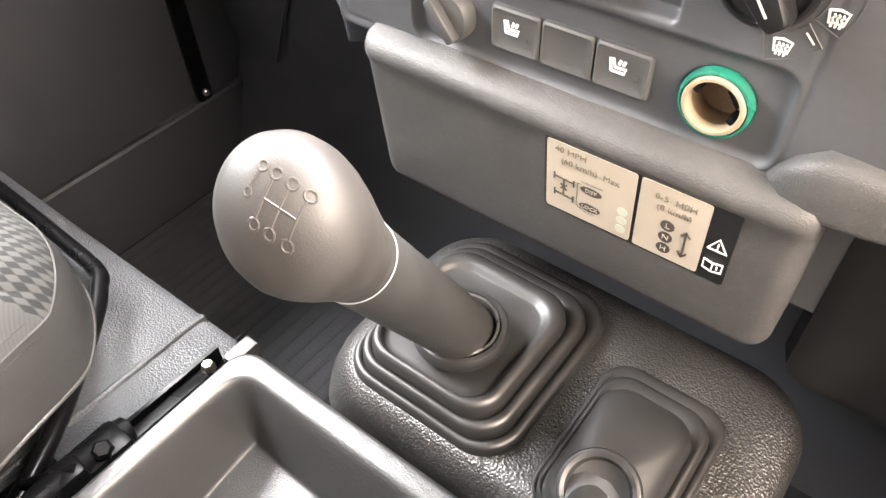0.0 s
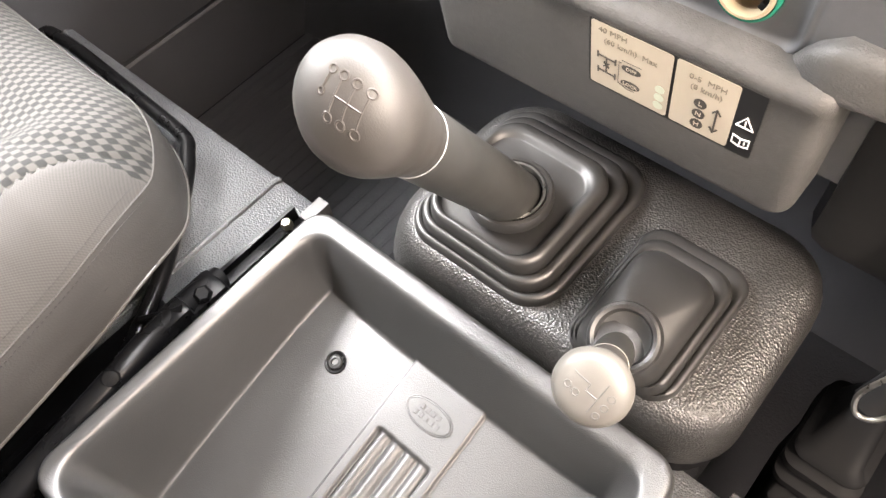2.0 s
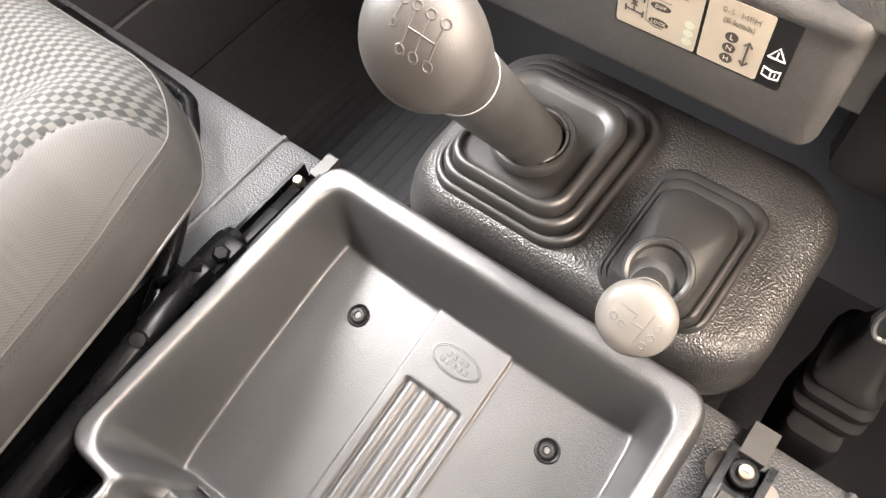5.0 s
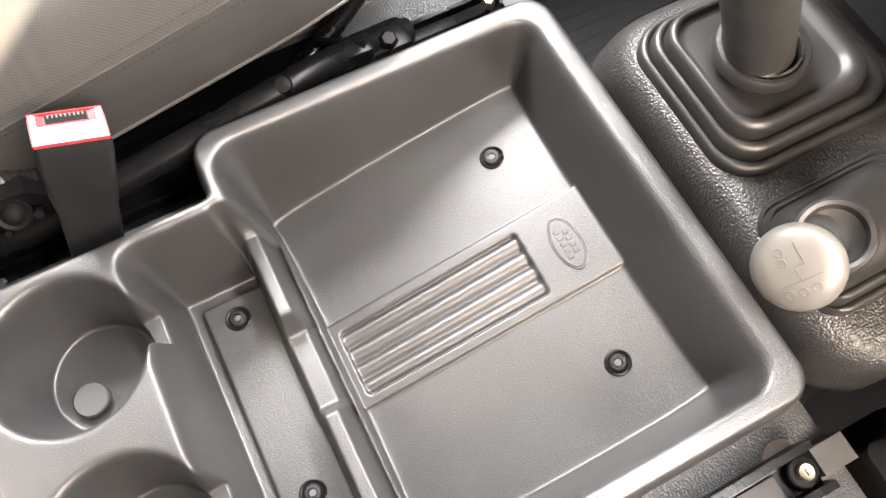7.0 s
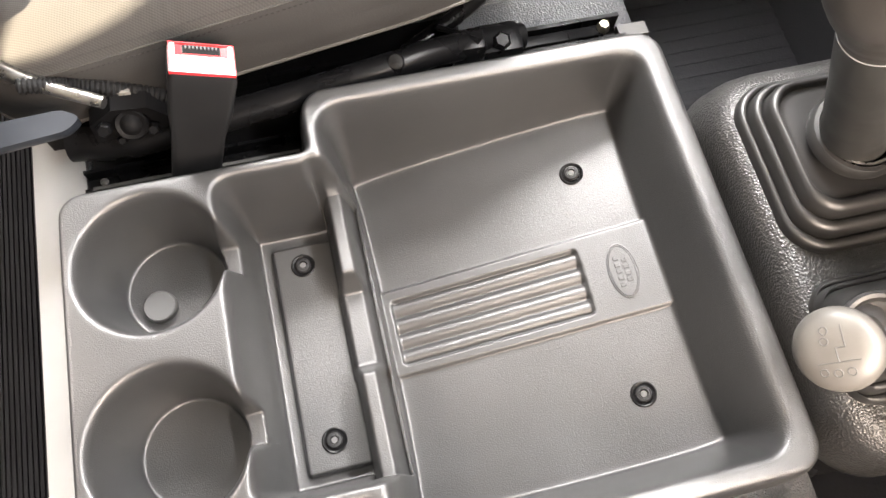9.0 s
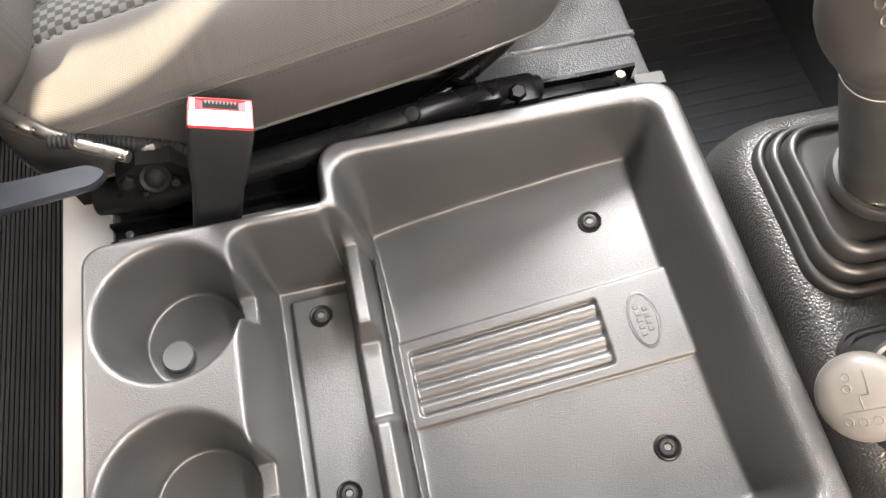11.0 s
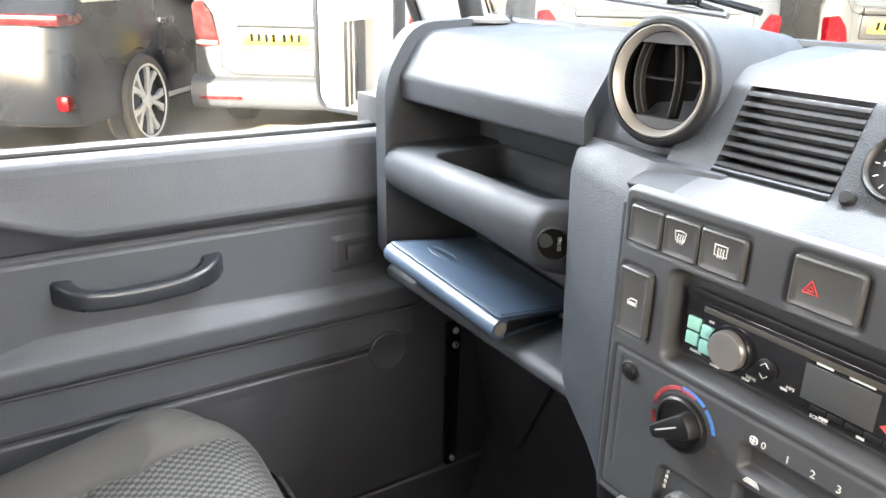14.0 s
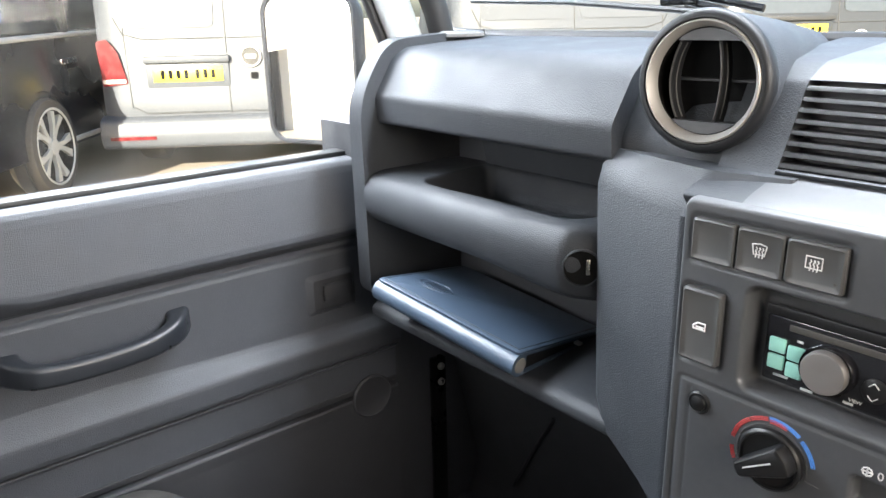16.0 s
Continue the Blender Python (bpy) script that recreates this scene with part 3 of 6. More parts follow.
# pull handle
mid = curve_points([(-0.622, -0.144, 0.3520), (-0.606, -0.138, 0.3505), (-0.591, -0.124, 0.3475), (-0.586, -0.095, 0.3450), (-0.585, -0.050, 0.3445), (-0.586, -0.010, 0.3470), (-0.592, 0.016, 0.3505), (-0.604, 0.030, 0.3535), (-0.622, 0.037, 0.3555)], 6)
n = len(mid)
loops = []
for k, c in enumerate(mid):
    q = abs(2 * k / (n - 1) - 1)
    ahead = (mid[min(k + 1, n - 1)] - mid[max(k - 1, 0)]).normalized()
    out = ahead.cross(Vector((0, 0, 1))).normalized()
    up = out.cross(ahead)
    w, h = 0.0082 + 0.0060 * q ** 3, 0.0120 + 0.0050 * q ** 2.0
    loops.append([c + out * a + up * b for a, b, _ in rrect(-w, w, -h, h, 0.0062, n=5)])
part("pull_handle", loft(bmesh.new(), loops), PULL, door, "dark glossy plastic pull handle with flared ends", 50)
# latch in its pocket
latch = part("latch_surround", plate_with_hole(bmesh.new(), [(-0.6185, y, z) for y, z, _ in rrect(0.206, 0.284, 0.309, 0.368, 0.006)], [(-0.6120, y, z) for y, z, _ in rrect(0.216, 0.276, 0.317, 0.360, 0.004)]), DOOR, door)
part("latch_pocket", cubed(-0.6195, -0.6145, 0.216, 0.276, 0.317, 0.360), DOORDARK, door)
part("latch_lever", cubed(-0.6150, -0.608, 0.230, 0.270, 0.328, 0.352, 0.003), DOORDARK, door)
# glass and its rubber
glass_1 = part("window_glass", cubed(-0.664, -0.660, -0.56, 0.40, 0.50, 1.00), DUSTYPANE, door, "clear side window glass with dust along its foot")
glass_1.visible_shadow = False
bm = cubed(-0.668, -0.640, -0.56, 0.37, 0.514, 0.523, 0.003)
part("window_seal", bm, SEAL, door, "black rubber seal along the window's foot")

# ---------------------------------------------------------------- centre tray
def soft_clamp(s, k=0.10):
    """Clamp to 0..1 with rounded ends."""
    low = 0.5 * (s + np.sqrt(s * s + k * k * 0.25))
    t = 1 - low
    return 1 - 0.5 * (t + np.sqrt(t * t + k * k * 0.12))


RIM = 0.076
SLOPE = 0.2345


def tray_height(x, y):
    floor_z = SLOPE * y
    # outside
    out = np.minimum(rect_distance(x, y, -0.089, 0.287, -0.226, 0.089, 0.026), rect_distance(x, y, -0.036, 0.236, -0.4145, -0.15, 0.022))
    z = RIM - 0.0022 * np.clip((out + 0.008) / 0.008, 0, 1) ** 2 * 3 - 14 * np.clip(out + 0.0022, 0, 1) ** 1.0
    # main bin
    d = rect_distance(x, y, -0.066, 0.265, -0.208, 0.064, 0.020)
    side, front = np.minimum(x + 0.066, 0.265 - x), np.minimum(0.064 - y, (y + 0.208) * 1.35)
    w = np.clip(side, 1e-4, None) / (np.clip(side, 1e-4, None) + np.clip(front, 1e-4, None))
    s = soft_clamp(-d / (0.011 + 0.012 * w), 0.16)
    z = np.where(d < 0.004, np.minimum(z, RIM + (floor_z - RIM) * s), z)
    # rear bay
    bay = rect_distance(x, y, -0.019, 0.219, -0.294, -0.196, 0.012)
    s = soft_clamp(-bay / 0.010, 0.16)
    z = np.where(bay < 0.003, np.minimum(z, RIM + (-0.038 - RIM) * s), z)
    # low ridge between the bins, with a finger dip
    dip = smooth_step(0.050, 0.064, x) * (1 - smooth_step(0.124, 0.138, x))
    top = 0.013 - 0.026 * dip
    half = 0.0046 + 0.0030 * dip
    behind, before = np.clip((-0.2095 - half - y) / 0.008, 0, 1), np.clip((y + 0.2095 - half) / 0.0115, 0, 1)
    fall = behind ** 1.6 + before ** 1.5
    foot = np.where(y < -0.2095, -0.038, floor_z)
    ridge = foot + (top - foot) * np.clip(1 - fall, 0, 1)
    here = (x > -0.026) & (x < 0.2235) & (y > -0.2225) & (y < -0.1925)
    z = np.where(here, np.where((x > -0.019) & (x < 0.217), ridge, np.maximum(z, ridge)), z)
    # screwed-down panel in the bay
    p = rect_distance(x, y, 0.004, 0.199, -0.272, -0.2215, 0.002)
    z = np.maximum(z, np.where(p < 0.004, -0.038 + 0.008 * (1 - smooth_step(-0.0005, 0.0025, p)), -1))
    # cups, each with a slot towards the bay
    for cx in (0.034, 0.166):
        c = np.hypot(x - cx, y + 0.347) - 0.052
        s = soft_clamp(-c / 0.011, 0.12)
        z = np.where(c < 0.003, np.minimum(z, RIM + (0.002 - RIM) * s), z)
        slot = rect_distance(x, y, cx - 0.020, cx + 0.013, -0.325, -0.270, 0.003)
        z = np.where(slot < 0.002, np.minimum(z, RIM + (0.030 - RIM) * soft_clamp(-slot / 0.004, 0.2)), z)
    # raised pad with a ribbed recess
    on = (d < -0.004) & (y > -0.197)
    p = np.maximum(np.abs(x - 0.098) - 0.038, -y - 0.193)
    lift = 0.0042 * (1 - smooth_step(-0.0008, 0.0012, p))
    r = rect_distance(x, y, 0.0695, 0.1275, -0.180, -0.017, 0.004)
    k = 1 - smooth_step(-0.0014, 0.0006, r)
    ribs = np.abs(np.sin((x - 0.0695) / (0.058 / 4) * math.pi)) ** 0.75
    lift = lift - k * (0.0088 - 0.0060 * ribs)
    z = np.where(on, np.where(lift > 0, np.maximum(z, floor_z + lift), np.where(z < floor_z + 0.006, z + lift, z)), z)
    return z, out


tray = thing("centre_tray", "dark grey moulded plastic tray with two cup holders between the seats", "storage tray")
gx, gy = np.meshgrid(np.arange(-0.095, 0.2935, 0.00125), np.arange(-0.432, 0.0960, 0.00125))
gz, out = tray_height(gx, gy)
# the upper edges are well rounded
soft = gz.copy()
for _ in range(9):
    soft[1:-1] = 0.25 * soft[:-2] + 0.5 * soft[1:-1] + 0.25 * soft[2:]
    soft[:, 1:-1] = 0.25 * soft[:, :-2] + 0.5 * soft[:, 1:-1] + 0.25 * soft[:, 2:]
high = smooth_step(RIM - 0.045, RIM - 0.012, gz) * smooth_step(0.004, -0.002, out)
gz = gz * (1 - high) + soft * high
keep = (out < 0.006)
keep = keep[:-1, :-1] | keep[1:, :-1] | keep[:-1, 1:] | keep[1:, 1:]
field("moulding", gx, gy, np.maximum(gz, -0.03 - 0.05), TRAY, tray, mask=keep)


def tray_screw(x, y, lift=0.0, size=0.0095):
    z = (SLOPE * y if y > -0.2 else -0.0298) + lift
    m = Matrix.Translation((x, y, z)) @ (pose(0, 0, 0, 13.2) if y > -0.2 else Matrix())
    washer = part("screw_seat", lathe(bmesh.new(), [(size + 0.001, -0.001), (size + 0.001, 0.0006), (size, 0.0011), (size - 0.0012, 0.0006), (size - 0.0016, 0.0003), (0, 0.0003)], 36, m), BLACK, tray)
    part("screw_head", lathe(bmesh.new(), [(0.0066, 0.0002), (0.0066, 0.0018), (0.0058, 0.0028), (0.0036, 0.0030), (0.0033, 0.0012), (0, 0.0012)], 24, m), BLACKPLAST, washer, "dark socket-headed screw")
    part("socket", lathe(bmesh.new(), [(0.0030, 0.0012), (0.0028, 0.0020), (0, 0.0020)], 6, m), SWITCH, washer)


for x, y in ((0.0, 0.0), (0.200, 0.0), (0.023, -0.248), (0.176, -0.248)):
    tray_screw(x, y)
# oval badge, plain
m = Matrix.Translation((0.099, 0.014, SLOPE * 0.014 + 0.0046)) @ pose(0, 0, 0, 13.2)
badge = part("badge", loft(bmesh.new(), [[(0.0245 * math.cos(a) * q, 0.0125 * math.sin(a) * q, h) for a in np.linspace(0, 2 * math.pi, 48, endpoint=False)] for q, h in ((1, -0.001), (1, 0.0003), (0.96, 0.0005), (0.93, 0.0001))], m=m), TRAY, tray, "plain embossed oval badge", 4)
part("embossed_ring", tube(bmesh.new(), [m @ Vector((0.0222 * math.cos(a), 0.0104 * math.sin(a), 0.0005)) for a in np.linspace(0, 2 * math.pi, 49)], 0.0005, 6), TRAY, badge)
for v, count in ((0.0033, 4), (-0.0033, 5)):
    for k in range(count):
        u = (k - (count - 1) / 2) * 0.0058
        part("embossed_bar", box(bmesh.new(), u - 0.0019, u + 0.0019, v - 0.0023, v + 0.0023, 0.0, 0.0009, 0.0004, 1, m=m), TRAY, badge)
tagged(part("disc_stub", lathe(bmesh.new(), [(0.0130, 0.0), (0.0130, 0.0065), (0.0120, 0.0078), (0, 0.0080)], 28, Matrix.Translation((0.046, -0.362, 0.0015))), SWITCH), "small round grey plastic stub lying in the cup holder", "plastic cap")

# ---------------------------------------------------------------- tunnel cover and levers
cover = thing("tunnel_cover", "black pebbled vinyl transmission tunnel cover", "tunnel cover")
loops = []
for z, left, right, r in ((0.030, -0.030, 0.292, 0.05), (0.032, -0.038, 0.2995, 0.055), (0.042, -0.035, 0.2990, 0.055), (0.060, -0.030, 0.2985, 0.055), (0.078, -0.022, 0.297, 0.055), (0.087, -0.016, 0.294, 0.052), (0.094, -0.008, 0.288, 0.046), (0.0985, 0.000, 0.279, 0.038), (0.100, 0.010, 0.268, 0.03)):
    edge = 0.297 - right
    loops.append(rrect(left, right, 0.091 + edge * 0.6, 0.292 - edge, r, z, 8))
part("moulding", loft(bmesh.new(), loops), VINYL, cover, smooth=80)
part("felt_skirt", loft(bmesh.new(), [rrect(-0.054, 0.296, 0.092, 0.288, 0.055, -0.26, 8), rrect(-0.048, 0.294, 0.094, 0.288, 0.052, -0.06, 8), rrect(-0.033, 0.292, 0.096, 0.287, 0.050, 0.031, 8)]), FELT, cover, "black felt below the vinyl", 60)
# flange that runs down in front of the seat box
bm = cubed(-0.050, 0.292, 0.106, 0.128, -0.26, -0.014, 0.008)
part("flange", bm, FELT, cover)


def rope_folds(base, top, radii, profile):
    """Rounded steps from a base rectangle in to a top one: pairs of how far in (0..1) and height."""
    loops = []
    for t, z in profile:
        q = [a + (b - a) * t for a, b in zip(base, top)]
        loops.append(rrect(*q, radii[0] + (radii[1] - radii[0]) * t, z, 10))
    return loops


def engrave(name, lines, profile, m, radius, mat, parent):
    """Thin raised lines that follow the crown of a turned knob; lines of pairs in its plane."""
    high = sorted((r, h) for r, h in profile if h > 0.8 * profile[-1][1])
    rs, hs = [r for r, _ in high], [h for _, h in high]
    ahead = (Vector((0, 1, 0)) - m.col[2].to_3d() * m.col[2].y).normalized()
    across = ahead.cross(m.col[2].to_3d())
    bm = bmesh.new()
    for line in lines:
        dense = []
        for (a, b), (c, d) in zip(line, line[1:]):
            dense += [(a + (c - a) * k / 4, b + (d - b) * k / 4) for k in range(5)]
        pts = [m.translation + across * a + ahead * b + m.col[2].to_3d() * float(np.interp(math.hypot(a, b), rs, hs)) for a, b in dense]
        pts = [p for p, q in zip(pts, [None] + pts) if q is None or (p - q).length > 1e-5]
        tube(bm, pts, radius, 6)
    return part(name, bm, mat, parent)


def small_ring(cx, cy, r, n=10):
    return [(cx + r * math.cos(2 * math.pi * k / n), cy + r * math.sin(2 * math.pi * k / n)) for k in range(n + 1)]


# main gear lever
gear = thing("gear_lever", "gear lever with a worn grey knob in a black rubber gaiter", "gear lever")
loops = rope_folds((0.003, 0.144, 0.102, 0.264), (0.0245, 0.1125, 0.1205, 0.214), (0.030, 0.020), (
    (0.0, 0.097), (0.0, 0.1025), (0.02, 0.1058), (0.10, 0.1085), (0.20, 0.1085), (0.27, 0.1062), (0.285, 0.1050), (0.30, 0.1105), (0.32, 0.1150), (0.40, 0.1185), (0.52, 0.1185),
    (0.59, 0.1165), (0.605, 0.1150), (0.62, 0.1205), (0.64, 0.1260), (0.72, 0.1300), (0.84, 0.1305), (0.93, 0.1285), (0.96, 0.1262), (1.0, 0.1255), (1.2, 0.1255)))
gaiter = part("gaiter", loft(bmesh.new(), loops), RUBBER, gear, smooth=70)
foot, head = Vector((0.0735, 0.158, 0.138)), Vector((0.097, 0.030, 0.357))
lean = Matrix.Translation(foot) @ (head - foot).to_track_quat("Z", "Y").to_matrix().to_4x4()
half = Matrix.Translation(foot + Vector((0, 0, 0.002))) @ Vector((head - foot)).lerp(Vector((0, 0, 1)), 0.75).to_track_quat("Z", "Y").to_matrix().to_4x4()
part("collar", lathe(bmesh.new(), [(0.0335, -0.004), (0.0335, 0.002), (0.0315, 0.005), (0.0285, 0.0055), (0.027, 0.003), (0.0265, -0.004)], 48, half), RUBBER, gear)
part("collar_ring", lathe(bmesh.new(), [(0.0268, 0.0), (0.0268, 0.0052), (0.0250, 0.0054), (0.0246, 0.0)], 48, half, caps=False), STEEL, gear)
part("sleeve", lathe(bmesh.new(), [(0.0225, -0.012), (0.0222, 0.03), (0.0214, 0.10), (0.0208, 0.150), (0.0202, 0.2005)], 40, lean), STALK, gear)
part("joint_line", lathe(bmesh.new(), [(0.0200, 0.2001), (0.0205, 0.2003), (0.0205, 0.2008), (0.0200, 0.2010)], 40, lean), ALU, gear)
shape = [(0.0200, 0.2010), (0.0203, 0.2075), (0.0216, 0.2142), (0.0240, 0.2274), (0.0265, 0.2406), (0.0281, 0.2521), (0.0284, 0.2590), (0.0272, 0.2660), (0.0244, 0.2719), (0.0196, 0.2770), (0.0132, 0.2808), (0.0066, 0.2828), (0.0, 0.2834)]


def tipped(p, m, rear=-0.30, across=0.15):
    """Tips the crown of a knob towards the driver; p and the answer in the world."""
    q = m.inverted() @ p
    w = max(0.0, q.z - 0.201) / 0.0764
    back = (m.to_3x3().inverted() @ Vector((0, -1, 0)))
    back.z = 0
    back.normalize()
    side = back.cross(Vector((0, 0, 1)))
    return m @ (q + Vector((0, 0, w * (rear * q.dot(back) + across * q.dot(side)))))


bm = lathe(bmesh.new(), shape, 56, lean)
for v in bm.verts:
    v.co = tipped(v.co, lean)
knob = part("knob", bm, KNOB, gear, "worn grey gear knob", 180)
marks = [[(0.0020, 0.0), (0.0140, 0.0)], [(-0.0036, 0.0065), (-0.0042, 0.0008)], small_ring(-0.0035, 0.0087, 0.0018), small_ring(-0.0042, -0.0012, 0.0015)]
for x in (0.0020, 0.0080, 0.0140):
    marks += [[(x, -0.0068), (x, 0.0068)], small_ring(x, 0.0089, 0.0019), small_ring(x, -0.0089, 0.0019)]
pattern = engrave("shift_pattern", marks, shape, lean, 0.00055, ENGRAVED, knob)
for v in pattern.data.vertices:
    v.co = tipped(v.co, lean)


# transfer lever
low = thing("transfer_lever", "short transfer lever with a pale worn knob in a rubber gaiter", "gear lever")
loops = rope_folds((0.163, 0.251, 0.099, 0.226), (0.178, 0.2325, 0.089, 0.181), (0.020, 0.018), (
    (0.0, 0.097), (0.0, 0.1030), (0.04, 0.1062), (0.15, 0.1085), (0.28, 0.1080), (0.35, 0.1065), (0.38, 0.1130), (0.42, 0.1180), (0.53, 0.1210), (0.66, 0.1205), (0.73, 0.1190), (0.76, 0.1225), (0.80, 0.1285), (0.87, 0.1340), (0.96, 0.1378), (1.08, 0.1405), (1.25, 0.1432), (1.5, 0.1460), (1.8, 0.1485), (2.2, 0.1505)))
part("gaiter", loft(bmesh.new(), loops), RUBBER, low, smooth=80)
foot, head = Vector((0.2045, 0.112, 0.128)), Vector((0.2180, 0.047, 0.190))
lean = Matrix.Translation(foot) @ (head - foot).to_track_quat("Z", "Y").to_matrix().to_4x4()
rim = Matrix.Translation((0.2080, 0.1050, 0.1515)) @ Vector((0.06, -0.46, 0.88)).to_track_quat("Z", "Y").to_matrix().to_4x4()
part("collar", lathe(bmesh.new(), [(0.0242, -0.014), (0.0238, 0.001), (0.0230, 0.0042), (0.0210, 0.0058), (0.0186, 0.0046), (0.0174, 0.0006), (0.0170, -0.004), (0.012, -0.005), (0.0, -0.005)], 48, rim), RUBBER, low)
part("stem", lathe(bmesh.new(), [(0.0135, -0.02), (0.0133, 0.046)], 32, lean), STALK, low)
part("neck", lathe(bmesh.new(), [(0.0138, 0.0455), (0.0132, 0.052), (0.0134, 0.060), (0.0150, 0.068), (0.0160, 0.071)], 32, lean), KNOB, low)
part("joint_line", lathe(bmesh.new(), [(0.0132, 0.0450), (0.0141, 0.0453), (0.0141, 0.0461), (0.0132, 0.0464)], 32, lean), THREAD, low)
shape = [(0.0130, 0.0675), (0.0180, 0.0715), (0.0222, 0.0765), (0.0240, 0.0815), (0.0240, 0.0852), (0.0225, 0.0893), (0.0188, 0.0922), (0.0130, 0.0938), (0.0065, 0.0945), (0, 0.0947)]
knob = part("knob", lathe(bmesh.new(), shape, 48, lean), KNOBPALE, low, "pale worn mushroom-shaped knob", 180)
marks = [[(-0.014, 0.006), (-0.002, 0.006), (-0.002, 0.001), (0.006, 0.001)], [(0.006, 0.012), (0.006, -0.010)]]
marks += [small_ring(x, y, 0.0022, 8) for x, y in ((-0.012, -0.003), (-0.006, -0.004), (0.012, 0.006), (0.012, -0.001), (0.011, -0.008))]
engrave("shift_print", marks, shape, lean, 0.0004, ENGRAVED_DARK, knob)

# ---------------------------------------------------------------- dashboard
dash = thing("dashboard", "dark grey moulded dashboard with shelves, vents and a centre panel", "dashboard")
FACE = 0.224


def along(outline, x0, x1, r=0.0, seg=2):
    return extrude(bmesh.new(), outline, "x", x0, x1, r, seg)


# passenger side: pad, back wall, end, shelves
pad = rounded([(0.455, 0.668), (0.322, 0.659), (0.302, 0.648), (0.274, 0.604), (0.277, 0.573), (0.300, 0.568), (0.455, 0.566)], [0.002, 0.012, 0.012, 0.006, 0.004, 0.01, 0.002], 5)
pad_right = rounded([(0.455, 0.668), (0.316, 0.659), (0.296, 0.648), (0.268, 0.605), (0.271, 0.576), (0.292, 0.568), (0.455, 0.566)], [0.002, 0.012, 0.012, 0.006, 0.004, 0.01, 0.002], 5)
part("top_pad", loft(bmesh.new(), [[(-0.534, y, z) for y, z in pad], [(-0.176, y, z) for y, z in pad_right]]), DASH, dash, smooth=60)
part("shelf_back", along([(0.405, 0.325), (0.43, 0.325), (0.43, 0.585), (0.405, 0.585)], -0.55, -0.150), DASH_DARK, dash)
part("shelf_lining", along([(0.372, 0.556), (0.405, 0.552), (0.405, 0.520), (0.380, 0.520)], -0.45, -0.160, 0.003), DASH, dash)
end = rounded([(0.254, 0.352), (0.252, 0.600), (0.294, 0.668), (0.452, 0.676), (0.452, 0.350)], [0.02, 0.03, 0.03, 0.002, 0.002], 5)
part("end_panel", along(end, -0.556, -0.530, 0.004), DASH, dash, smooth=50)
# grab rail with a pocket behind it
prof = [(0.405, 0.452), (0.300, 0.448), (0.272, 0.452), (0.257, 0.462), (0.251, 0.477), (0.252, 0.494), (0.259, 0.507), (0.270, 0.513), (0.285, 0.515)]
prof = [tuple(p)[:2] for p in curve_points([(y, z, 0) for y, z in prof], 4)] + [(y, 0.515) for y in np.linspace(0.289, 0.405, 26)]
xs = np.linspace(-0.530, -0.168, 130)
rx, rp = np.meshgrid(xs, np.arange(len(prof)), indexing="ij")
ry, rz = np.array([p[0] for p in prof])[rp], np.array([p[1] for p in prof])[rp]
thick = smooth_step(-0.36, -0.20, rx)
rz = np.where(rz < 0.49, rz - 0.010 * thick * smooth_step(0.49, 0.455, rz), rz)
ry = ry - 0.006 * np.sin((rx + 0.534) / 0.40 * math.pi) * (ry < 0.30)
hole = rect_distance(rx, ry, -0.460 + (0.40 - ry) * 0.10, -0.215, 0.278, 0.395, 0.020)
top = (rp > len(prof) - 34)
rz = np.where(top, rz - 0.040 * smooth_step(0.004, -0.010, hole), rz)
ry = ry + 0.030 * smooth_step(-0.215, -0.170, rx) * smooth_step(0.33, 0.27, ry)
field("grab_rail", rx, ry, rz, DASH, dash)
m = Matrix.Translation((-0.1945, 0.2600, 0.478)) @ pose(0, 0, 0, 0, 0, 40) @ pose(0, 0, 0, 90, 0, 0)
hole = part("socket_rim", lathe(bmesh.new(), [(0.0178, -0.012), (0.0176, 0.0006), (0.0166, 0.0014), (0.0160, 0.0004), (0.0158, -0.011)], 40, m, caps=False), DASH, dash)
# flush black disc stands for the shade inside the hole
part("socket_hole", lathe(bmesh.new(), [(0.0161, -0.012), (0.0159, -0.0002), (0.0, -0.0006)], 40, m, caps=False), INKSHADE, hole, "black disc painted for the shade in the grab rail's hole")
part("key", box(bmesh.new(), 0.004, 0.0075, -0.006, 0.009, -0.001, 0.0016, 0.0006, m=m), STEEL, hole, "small steel lock tongue")
# lower shelf
shelf = rounded([(0.405, 0.346), (0.268, 0.344), (0.258, 0.338), (0.258, 0.326), (0.275, 0.318), (0.405, 0.310)], 0.004, 3)
part("lower_shelf", along(shelf, -0.536, -0.150), DASH, dash)

# flank and centre block
loops = []
for z, x, y in ((0.275, -0.070, 0.238), (0.298, -0.084, 0.234), (0.312, -0.115, 0.244), (0.330, -0.168, 0.262), (0.355, -0.182, 0.267), (0.555, -0.190, 0.266), (0.572, -0.189, 0.270), (0.585, -0.184, 0.282)):
    front = 0.2275 if z < 0.56 else 0.2275 + (z - 0.555) * 0.9
    loops.append([(p[0], p[1], z) for p in rounded([(-0.0765, front), (x, y), (x + 0.012, 0.42), (-0.02, 0.42), (-0.02, max(0.26, front + 0.01))], [0.006, 0.012, 0.002, 0.002, 0.002], 4)])
part("flank", loft(bmesh.new(), loops), DASH, dash, smooth=40)
part("core", cubed(-0.05, 0.50, 0.262, 0.43, 0.19, 0.575), DASH_DARK, dash)

# face sheet with its recesses
fx, fz = np.meshgrid(np.arange(-0.0805, 0.330, 0.0015), np.arange(0.2870, 0.5765, 0.0015), indexing="ij")


